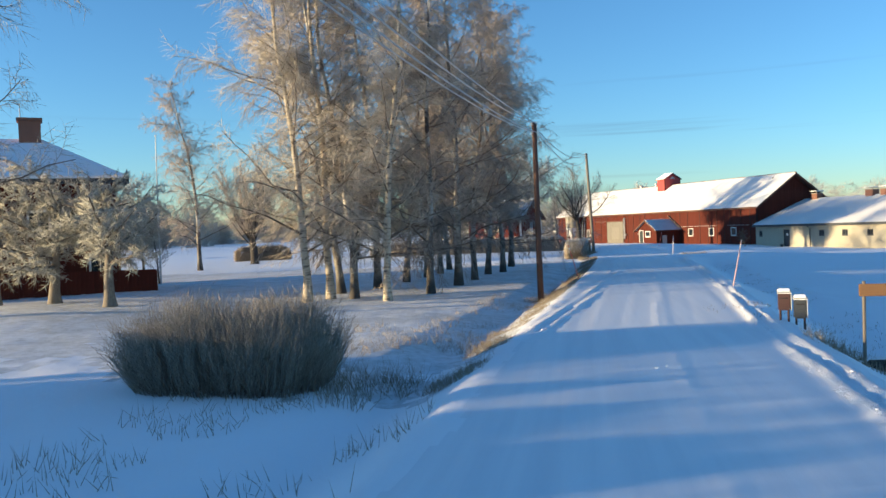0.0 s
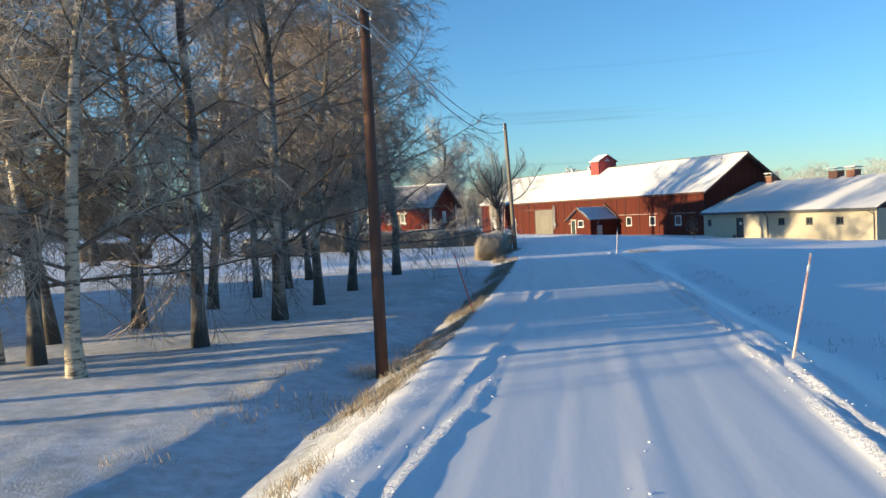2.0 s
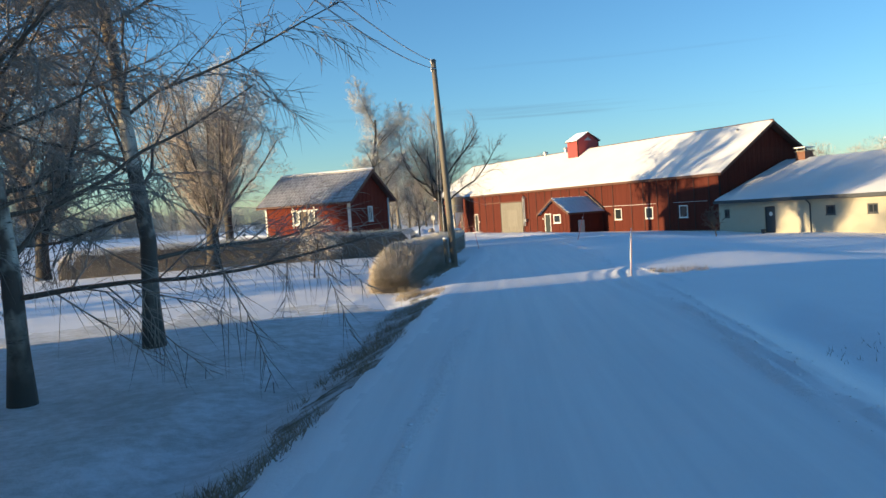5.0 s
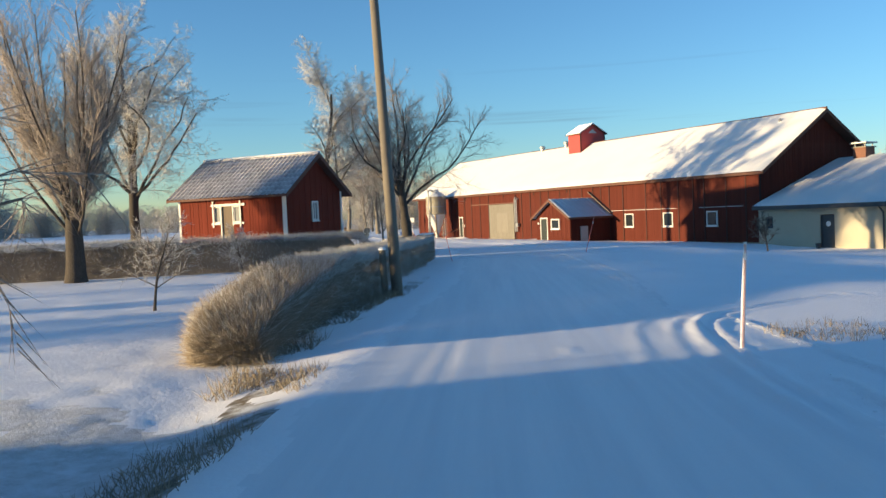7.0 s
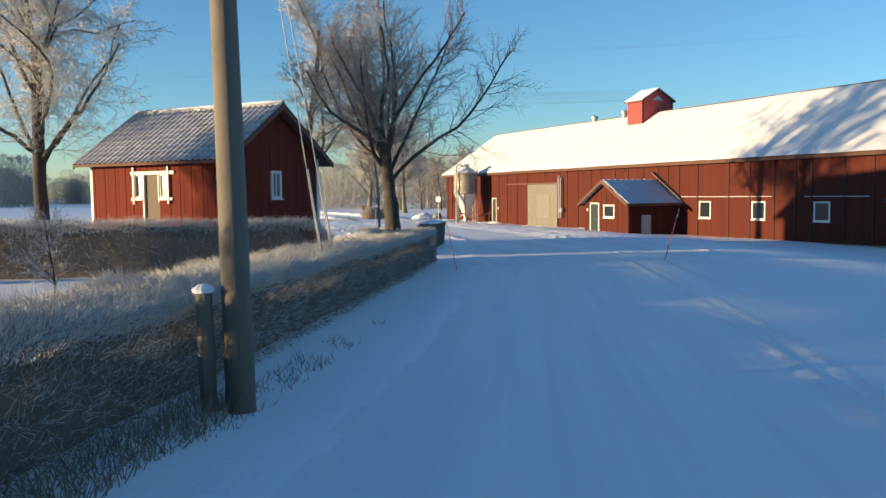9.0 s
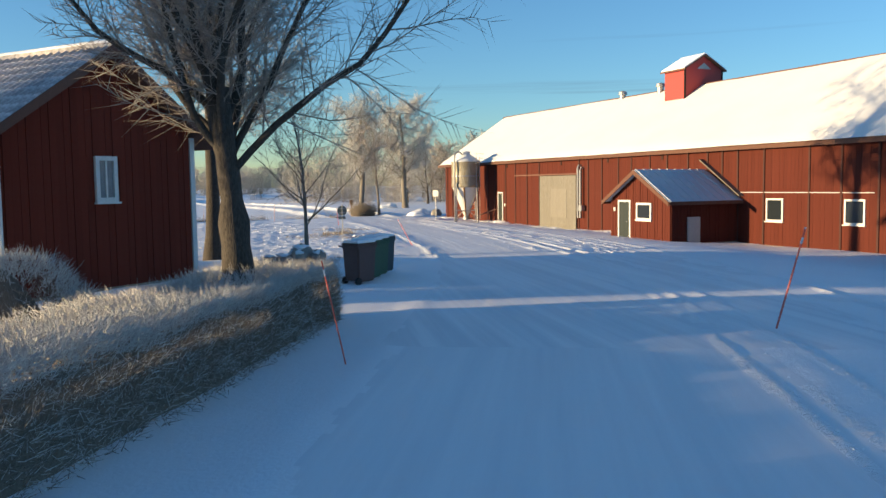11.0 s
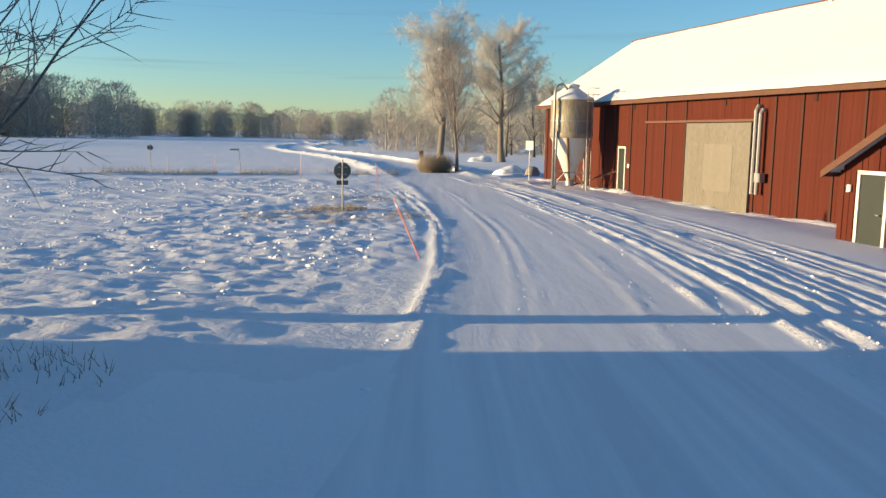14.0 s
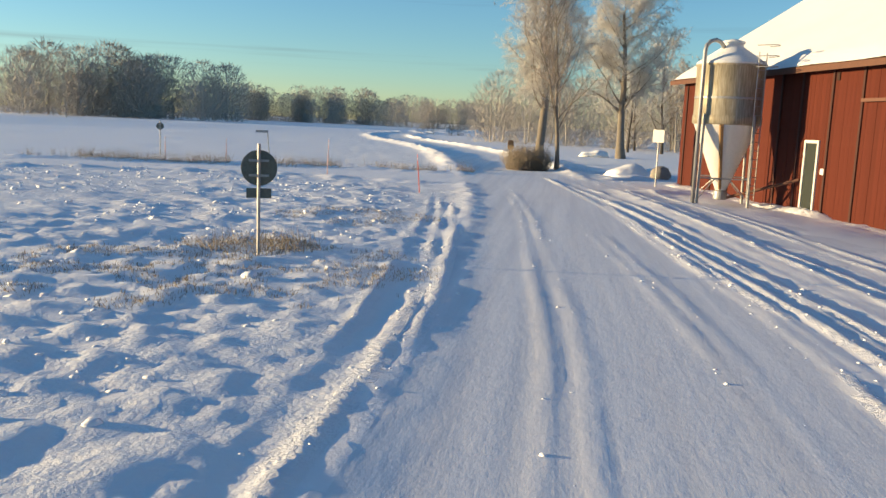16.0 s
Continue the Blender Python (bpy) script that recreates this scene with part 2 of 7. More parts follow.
M_HEDGEFROST = surface("hedge_frost_tips", (0.58, 0.56, 0.52), (0.86, 0.84, 0.80), 0.7, 0.95, relief=0.0, spread="island")
M_HEDGECORE = surface("hedge_inner_shade", (0.15, 0.125, 0.10), (0.25, 0.21, 0.17), 5, 1.0, (1, 1, 0.35), relief=0.4, dist=0.03, fine=38)
M_REED = surface("frosted_reed_shoots", (0.26, 0.205, 0.145), (0.68, 0.60, 0.48), 0.9, 0.95, relief=0.0, spread="island")
M_STRAW = surface("frosted_dead_grass", (0.25, 0.19, 0.12), (0.60, 0.51, 0.38), 0.7, 0.95, relief=0.0, spread="island")
M_SPRUCE = surface("dark_frosted_spruce", (0.05, 0.065, 0.07), (0.14, 0.16, 0.165), 0.3, 1.0, relief=0.0, spread="island")
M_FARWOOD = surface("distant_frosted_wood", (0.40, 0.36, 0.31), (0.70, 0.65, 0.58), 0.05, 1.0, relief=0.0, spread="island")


def birch_build(nt, bsdf):
    bands = noise_node(nt, 2.2, 4, 0.7, (1.2, 1.2, 5.0))
    blot = noise_node(nt, 1.1, 4, 0.6, (1, 1, 0.7))
    col = mix(nt, ramp(nt, bands, [(0.36, (0, 0, 0)), (0.44, (1, 1, 1))]), (0.07, 0.055, 0.045), (0.74, 0.68, 0.58))
    col = mix(nt, ramp(nt, blot, [(0.44, (0, 0, 0)), (0.60, (1, 1, 1))]), (0.12, 0.095, 0.078), col)
    tc = nt.nodes.new("ShaderNodeTexCoord")
    sep = nt.nodes.new("ShaderNodeSeparateXYZ")
    nt.links.new(tc.outputs["Object"], sep.inputs[0])
    mr = nt.nodes.new("ShaderNodeMapRange")
    mr.inputs[1].default_value, mr.inputs[2].default_value = 0.3, 2.6
    nt.links.new(sep.outputs[2], mr.inputs[0])
    nt.links.new(mix(nt, mr.outputs[0], (0.06, 0.052, 0.045), col), bsdf.inputs["Base Color"])
    bsdf.inputs["Roughness"].default_value = 0.85
    bump(nt, bsdf, bands, 0.4, 0.02)


M_BIRCH = material("birch_bark", birch_build)


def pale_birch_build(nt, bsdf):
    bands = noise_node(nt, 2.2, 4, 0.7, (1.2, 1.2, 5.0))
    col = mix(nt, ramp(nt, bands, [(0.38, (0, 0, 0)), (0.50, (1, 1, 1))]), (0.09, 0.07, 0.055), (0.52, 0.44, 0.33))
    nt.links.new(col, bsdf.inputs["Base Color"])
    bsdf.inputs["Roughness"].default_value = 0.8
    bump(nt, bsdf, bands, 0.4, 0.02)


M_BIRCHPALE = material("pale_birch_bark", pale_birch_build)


def glass_build(nt, bsdf):
    bsdf.inputs["Base Color"].default_value = (0.02, 0.025, 0.03, 1)
    bsdf.inputs["Roughness"].default_value = 0.08
    nz = noise_node(nt, 2.0, 2)
    bump(nt, bsdf, nz, 0.05, 0.01)


M_GLASS = material("window_glass", glass_build)

# ---- building blocks ----
class Shape:
    """Gathers vertices and faces of one part."""

    def __init__(self):
        self.v, self.f = [], []

    def add(self, verts, faces):
        n = len(self.v)
        self.v.extend(tuple(p) for p in verts)
        self.f.extend(tuple(i + n for i in f) for f in faces)
        return self

    def box(self, x0, x1, y0, y1, z0, z1, c=0.0):
        """A box; c chamfers its upright edges."""
        if c:
            ring = [(x0 + c, y0), (x1 - c, y0), (x1, y0 + c), (x1, y1 - c), (x1 - c, y1), (x0 + c, y1), (x0, y1 - c), (x0, y0 + c)]
        else:
            ring = [(x0, y0), (x1, y0), (x1, y1), (x0, y1)]
        return self.prism(ring, z0, z1)

    def prism(self, ring, z0, z1):
        n = len(ring)
        v = [(x, y, z0) for x, y in ring] + [(x, y, z1) for x, y in ring]
        f = [(i, (i + 1) % n, n + (i + 1) % n, n + i) for i in range(n)]
        return self.add(v, f + [tuple(reversed(range(n))), tuple(range(n, 2 * n))])

    def slab(self, corners, down):
        """A plate of four corners with its thickness along the vector down."""
        d = Vector(down)
        v = [Vector(c) for c in corners]
        n = len(v)
        f = [tuple(range(n)), tuple(reversed(range(n, 2 * n)))] + [(i, n + i, n + (i + 1) % n, (i + 1) % n) for i in range(n)]
        return self.add(v + [p + d for p in v], f)

    def tube(self, pts, radii, n=6, cap=True):
        """A round bar along pts; radii: one number or one for each point."""
        pts = [Vector(p) for p in pts]
        radii = [radii] * len(pts) if isinstance(radii, (int, float)) else radii
        v, f = [], []
        up = Vector((0.31, 0.93, 0.2))
        for i, p in enumerate(pts):
            d = (pts[min(i + 1, len(pts) - 1)] - pts[max(i - 1, 0)]).normalized()
            a = d.cross(up)
            if a.length < 0.05:
                a = d.cross(Vector((1, 0.1, 0.3)))
            a.normalize()
            b = d.cross(a)
            v += [p + radii[i] * (math.cos(t) * a + math.sin(t) * b) for t in (2 * math.pi * k / n for k in range(n))]
        for i in range(len(pts) - 1):
            f += [(i * n + k, i * n + (k + 1) % n, (i + 1) * n + (k + 1) % n, (i + 1) * n + k) for k in range(n)]
        if cap:
            f += [tuple(reversed(range(n))), tuple(range((len(pts) - 1) * n, len(pts) * n))]
        return self.add(v, f)

    def lathe(self, profile, n=32, cx=0.0, cy=0.0):
        """A turned form: profile of (radius, z) from below."""
        v = [(cx + r * math.cos(2 * math.pi * k / n), cy + r * math.sin(2 * math.pi * k / n), z) for r, z in profile for k in range(n)]
        f = [(i * n + k, i * n + (k + 1) % n, (i + 1) * n + (k + 1) % n, (i + 1) * n + k) for i in range(len(profile) - 1) for k in range(n)]
        return self.add(v, f + [tuple(reversed(range(n))), tuple(range((len(profile) - 1) * n, len(profile) * n))])

    def mesh(self, name, mat, smooth=False):
        me = bpy.data.meshes.new(name)
        me.from_pydata(self.v, [], self.f)
        me.materials.append(mat)
        if smooth:
            me.shade_smooth()
        return me


def thing(name, x, y, z, turn, label, category, group="", kind=""):
    ob = new(name)
    ob.matrix_basis = pose(x, y, z, 0, 0, turn)
    return tagged(ob, label, category, group, kind)


def part(name, shape, mat, parent, label="", smooth=False, kind=""):
    ob = new(name, shape.mesh(name, mat, smooth) if isinstance(shape, Shape) else shape)
    ob.parent = parent
    return tagged(ob, label, kind=kind)


# ---- ground: lattice noise, road line and heights ----
RNG = np.random.RandomState(7)
LATTICE = RNG.rand(256, 256)


def vnoise(x, y):
    """Smooth noise from 0 to 1."""
    xi, yi = np.floor(x).astype(int), np.floor(y).astype(int)
    fx, fy = x - xi, y - yi
    fx, fy = fx * fx * (3 - 2 * fx), fy * fy * (3 - 2 * fy)
    at = lambda a, b: LATTICE[a % 256, b % 256]
    top = at(xi, yi) * (1 - fx) + at(xi + 1, yi) * fx
    low = at(xi, yi + 1) * (1 - fx) + at(xi + 1, yi + 1) * fx
    return top * (1 - fy) + low * fy


def fbm(x, y, n=4):
    total, amp = 0.0, 0.5
    for k in range(n):
        total = total + amp * vnoise(x * 2**k + 17.3 * k, y * 2**k + 5.1 * k)
        amp *= 0.5
    return total / (1 - 0.5**n)


def smooth01(a, b, x):
    t = np.clip((x - a) / (b - a), 0, 1)
    return t * t * (3 - 2 * t)


def polyline(points):
    """The points of a smooth line through the given ones, close together."""
    p = np.array(points, float)
    out = []
    for i in range(len(p) - 1):
        a, b, c, d = p[max(i - 1, 0)], p[i], p[i + 1], p[min(i + 2, len(p) - 1)]
        for t in np.linspace(0, 1, 8, endpoint=False):
            out.append(0.5 * (2 * b + (c - a) * t + (2 * a - 5 * b + 4 * c - d) * t**2 + (3 * b - a - 3 * c + d) * t**3))
    return np.array(out + [p[-1]])


def off_line(line, x, y):
    """The distance from a line, to its right positive, and the distance along it."""
    x, y = np.ravel(x), np.ravel(y)
    best, side, along = np.full(len(x), 1e9), np.zeros(len(x)), np.zeros(len(x))
    run = 0.0
    for a, b in zip(line[:-1, :2], line[1:, :2]):
        d = b - a
        ln = np.hypot(*d)
        t = np.clip(((x - a[0]) * d[0] + (y - a[1]) * d[1]) / ln**2, 0, 1)
        ex, ey = x - a[0] - t * d[0], y - a[1] - t * d[1]
        q = ex * ex + ey * ey
        m = q < best
        best[m], side[m], along[m] = q[m], (np.sign(ex * d[1] - ey * d[0]) * np.sqrt(q))[m], (run + t * ln)[m]
        run += ln
    return side, along


ROAD = polyline([(-40, -62, 0.85), (-22, -35, 0.82), (0.2, -2.4, 0.78), (10.1, 12.5, 0.74), (21.7, 29.1, 0.74), (32.1, 44.6, 0.66), (40.0, 56.8, 0.56), (47.0, 67.0, 0.52),
                 (54.2, 78.9, 0.47), (59.0, 87.8, 0.4), (62.2, 95.0, 0.31), (64.6, 101.7, 0.22), (66.8, 109.5, 0.15), (68.3, 117.0, 0.1), (69.9, 125.5, 0.06), (71.4, 136.0, 0.02), (72.9, 150.0, 0.0),
                 (74.0, 168.0, 0.0), (73.6, 190.0, 0.02), (71.5, 214.0, 0.05), (72.0, 240.0, 0.1), (80.0, 285.0, 0.2), (100.0, 340.0, 0.5), (140.0, 430.0, 0.9)])
CROSS = polyline([(-60, 128.0, 0.25), (-10, 134.0, 0.15), (30, 138.0, 0.05), (50, 140.0, 0.0), (60, 140.6, 0.0), (68, 138.6, 0.02), (76, 137.6, 0.0), (90, 146.0, -0.1), (120, 160.0, -0.1)])
# crests beside wheel tracks: stretch along the road, offset to its right at both ends, height
RIDGES = [(80, 132, 2.40, 2.60, 0.11), (80, 134, 2.75, 2.85, 0.10), (82, 140, 3.15, 3.2, 0.06), (88, 118, -3.0, -1.35, 0.06), (88, 116, -2.7, -1.05, 0.04), (86, 116, 0.12, 0.28, 0.02), (104, 132, -1.9, -1.8, 0.03), (137, 146, 4.1, 3.4, 0.04),
          (146, 198, 2.55, 1.9, 0.035), (150, 200, 2.85, 2.35, 0.03), (160, 206, 3.5, 2.9, 0.03), (176, 214, 4.6, 3.6, 0.05), (168, 200, 5.4, 4.4, 0.05), (172, 202, 6.3, 5.6, 0.045),
          (190, 236, 1.25, 1.05, 0.07), (190, 222, 1.55, 1.3, 0.055), (186, 216, 2.1, 1.55, 0.075), (186, 224, 2.3, 1.7, 0.05), (184, 230, 2.95, 1.35, 0.08), (188, 232, 3.25, 1.9, 0.05),
          (186, 232, 3.55, 3.0, 0.06), (186, 236, 3.85, 3.3, 0.055), (190, 240, 4.9, 4.2, 0.035), (190, 240, 5.3, 4.5, 0.035), (186, 215, 0.22, -0.1, 0.015), (188, 214, 0.42, 0.15, 0.015),
          (190, 224, -1.68, -1.6, 0.018), (190, 226, -1.4, -1.3, 0.015), (188, 207, -3.2, -3.33, 0.055), (207, 224, -3.33, -4.1, 0.055), (186, 216, -3.0, -3.15, 0.05), (203, 220, -2.92, -3.6, 0.055), (196, 224, -3.7, -4.3, 0.05)]
LEVELS = [(13, 34.5, 0.27), (17, 40, 0.27), (22, 47, 0.28), (26, 53, 0.42), (10, 38, 0.3), (23, 58, 0.3), (36, 66, 0.6), (39.5, 76, 0.5), (35, 88, 0.5), (-2, 33, 0.9), (-6, 48, 0.75),
          (5, 21, 0.45), (5, 60, 0.25), (12, 90, 0.2), (20.6, 22, 0.4), (15.6, 13.6, 0.12), (14.0, 9.8, 0.12), (18.0, 17.5, 0.25), (32, 26, 0.05), (45.6, 56.6, 0.5), (62, 56, -0.1), (78, 80, -0.55), (78, 66, -0.68),
          (78.7, 87, -0.25), (78.7, 100, -0.2), (74, 102, -0.13), (78.7, 117, -0.23), (78.7, 128, -0.15), (75, 128, 0.02), (61, 80, 0.3), (68, 90, 0.05), (45, 20, -0.4), (80, 30, -0.9),
          (55, -10, -0.5), (53, 150, 0), (48, 144, 0.05), (40, 120, 0.12), (46, 96, 0.42), (52, 101, 0.34), (54.5, 95.6, 0.62), (55, 89, 0.48), (59.5, 105, 0.2), (60.5, 100.5, 0.27), (57, 110, 0.14), (77, 137, 0.05), (61.5, 117, 0.10),
          (86, 169, 0.1), (30, 200, 0.0), (0, 300, 0.3), (100, 260, 0.2), (-100, 150, 0.3), (150, 150, -0.4), (220, 40, -0.8), (-80, 0, 0.8), (0, -60, 0.7), (-60, 480, 1.2),
          (160, 620, 1.6), (400, 300, 0.8), (-400, 500, 1.5), (86, 112, -0.2), (88, 75, -0.6)]


# wheel tracks that swing off the road into the field entrance
SWEEP = polyline([(37.6, 48.6), (39.5, 51.8), (41.9, 55.05), (43.2, 56.2), (44.7, 56.85), (48.5, 57.1), (54.0, 56.4)])
SWEEPS = [(0.0, 0.045), (0.36, 0.022), (-0.42, 0.016), (-1.0, 0.010)]


def ridge_at(k, s, al):
    """The distance from a crest and how far it is raised there, 0 to 1."""
    a0, a1, s0, s1, top = RIDGES[k]
    mid = s0 + (s1 - s0) * np.clip((al - a0) / (a1 - a0), 0, 1) + 0.14 * (fbm(al * 0.14 + 7 * k, al * 0 + k, 2) - 0.5) + 0.07 * (fbm(al * 1.1 + 3 * k, al * 0 + k, 2) - 0.5)
    return s - mid, smooth01(a0, a0 + 3, al) * smooth01(a1, a1 - 3, al) * (0.35 + 0.65 * smooth01(0.36, 0.5, fbm(al * 0.2 + 5 * k, al * 0 + 7, 3)))


def ground_height(x, y, fine=True):
    shape = np.shape(x)
    x, y = np.ravel(np.asarray(x, float)), np.ravel(np.asarray(y, float))
    num, den = np.zeros(len(x)), np.zeros(len(x))
    for px, py, pz in LEVELS:
        w = 1 / ((x - px) ** 2 + (y - py) ** 2 + 12) ** 1.6
        num, den = num + w * pz, den + w
    h = num / den
    s, along = off_line(ROAD, x, y)
    run = np.r_[0, np.cumsum(np.hypot(*np.diff(ROAD[:, :2], axis=0).T))]
    zr = np.interp(along, run, ROAD[:, 2])
    a = np.abs(s)
    if fine:
        h = h + 0.10 * (fbm(x * 0.25, y * 0.25) - 0.5) + 0.05 * (fbm(x * 1.7, y * 1.7, 3) - 0.5)
        rough = smooth01(30, 22, np.hypot(x - 46, (y - 118) * 1.1)) * smooth01(4.2, 6.5, a)
        swirl = np.sin(np.hypot(x - 55, y - 122) * 3.2 + 4 * fbm(x * 0.3, y * 0.3, 2))
        h = h + rough * (0.15 * np.maximum(fbm(x * 4.6, y * 4.6 + 3, 2) - 0.46, 0) + 0.045 * np.maximum(swirl, -0.2) * fbm(x * 0.7 + 9, y * 0.7, 2))
        tipz = smooth01(9, 5, np.hypot(x - 61.2, (y - 112) * 0.7)) * smooth01(3.0, 4.2, -s)
        h = h + tipz * (0.03 + 0.10 * np.maximum(fbm(x * 4.2, y * 4.2, 2) - 0.45, 0))
    open_yard = smooth01(66, 74, along - 66) * smooth01(230, 205, along)
    ditch = smooth01(2.9, 4.0, a) * smooth01(6.2, 4.6, a) * np.where(s < 0, smooth01(146, 128, along), smooth01(150, 135, along))
    h = h - 0.22 * ditch
    wide = np.where(s > 0, 3.1 + 3.0 * open_yard, 2.9)
    h = zr + (h - zr) * smooth01(wide - 0.4, wide + np.where(s > 0, 1.9 + 5.0 * open_yard, 1.9), a)
    if fine:
        lumpy = fbm(x * 2.2, y * 2.2, 3)
        h = h + 0.10 * np.exp(-((a - 3.0) / 0.35) ** 2) * lumpy * (1 - 0.6 * open_yard) + 0.26 * np.exp(-((a - 3.3) / 0.7) ** 2) * smooth01(234, 246, along) * (0.5 + lumpy)
        h = h + 0.010 * np.exp(-((s - 0.35) / 0.12) ** 2) * (fbm(along * 0.35, s * 0 + 3) > 0.47) * smooth01(185, 175, along)
        for c, dep in ((-1.55, 0.016), (-1.85, 0.014), (-0.75, 0.008), (1.15, 0.008), (2.05, 0.016)):
            c = c + 0.12 * np.sin(along * 0.09 + c * 3)
            dep = dep * (1 - 0.6 * smooth01(178, 188, along))
            h = h - 0.6 * dep * np.exp(-((s - c) / 0.12) ** 2) * (0.4 + 0.6 * lumpy)
            h = h + 0.3 * dep * np.exp(-((s - c - 0.19) / 0.08) ** 2) * lumpy
        near = (a < 8) & (along > 78) & (along < 244)
        sn, al = s[near], along[near]
        crumb = fbm(x[near] * 1.1, y[near] * 1.1, 4)
        clod = fbm(x[near] * 6.5 + 4, y[near] * 6.5, 2)
        d = np.zeros(len(sn))
        for k, ridge in enumerate(RIDGES):
            q, on = ridge_at(k, sn, al)
            d = np.maximum(d, on * 0.68 * ridge[4] * (0.55 + 0.9 * crumb) * np.exp(-(q / 0.085) ** 2) * (0.6 + 0.8 * clod)) - on * 0.22 * ridge[4] * np.exp(-((q - 0.20) / 0.09) ** 2)
        h[near] += d
        near = (x > 36) & (x < 55) & (y > 47) & (y < 60)
        q, al = off_line(SWEEP, x[near], y[near])
        lump = 0.5 + fbm(x[near] * 1.9, y[near] * 1.9, 3)
        ends = smooth01(0.5, 2.5, al) * smooth01(19, 12, al)
        for mid, top in SWEEPS:
            w = q - mid - 0.10 * (fbm(al * 0.5 + 9 * mid, al * 0 + 2, 2) - 0.5)
            h[near] += ends * top * (lump * np.exp(-(w / 0.10) ** 2) - 0.4 * np.exp(-((w - 0.2) / 0.10) ** 2))
    c, cl = off_line(CROSS, x, y)
    crun = np.r_[0, np.cumsum(np.hypot(*np.diff(CROSS[:, :2], axis=0).T))]
    k = smooth01(3.6, 2.4, np.abs(c)) * smooth01(0, 2, a - 1.0)
    h = h + k * (np.interp(cl, crun, CROSS[:, 2]) - h) * 0.8
    if fine:
        h = h + 0.18 * np.exp(-((np.abs(c) - 3.4) / 0.6) ** 2) * fbm(x * 1.3, y * 1.3, 3) * smooth01(3, 5, a)
    return h.reshape(shape)


GX, GY = np.arange(-130, 331, 1.5), np.arange(-45, 731, 1.5)
GRID = ground_height(*np.meshgrid(GX, GY, indexing="ij"), False)


def heights(x, y):
    """Smooth ground heights, read from a grid."""
    i = np.clip((np.asarray(x, float) - GX[0]) / 1.5, 0, len(GX) - 1.001)
    j = np.clip((np.asarray(y, float) - GY[0]) / 1.5, 0, len(GY) - 1.001)
    a, b = i.astype(int), j.astype(int)
    f, g = i - a, j - b
    return (GRID[a, b] * (1 - f) + GRID[a + 1, b] * f) * (1 - g) + (GRID[a, b + 1] * (1 - f) + GRID[a + 1, b + 1] * f) * g


def gz(x, y):
    return float(heights(x, y))


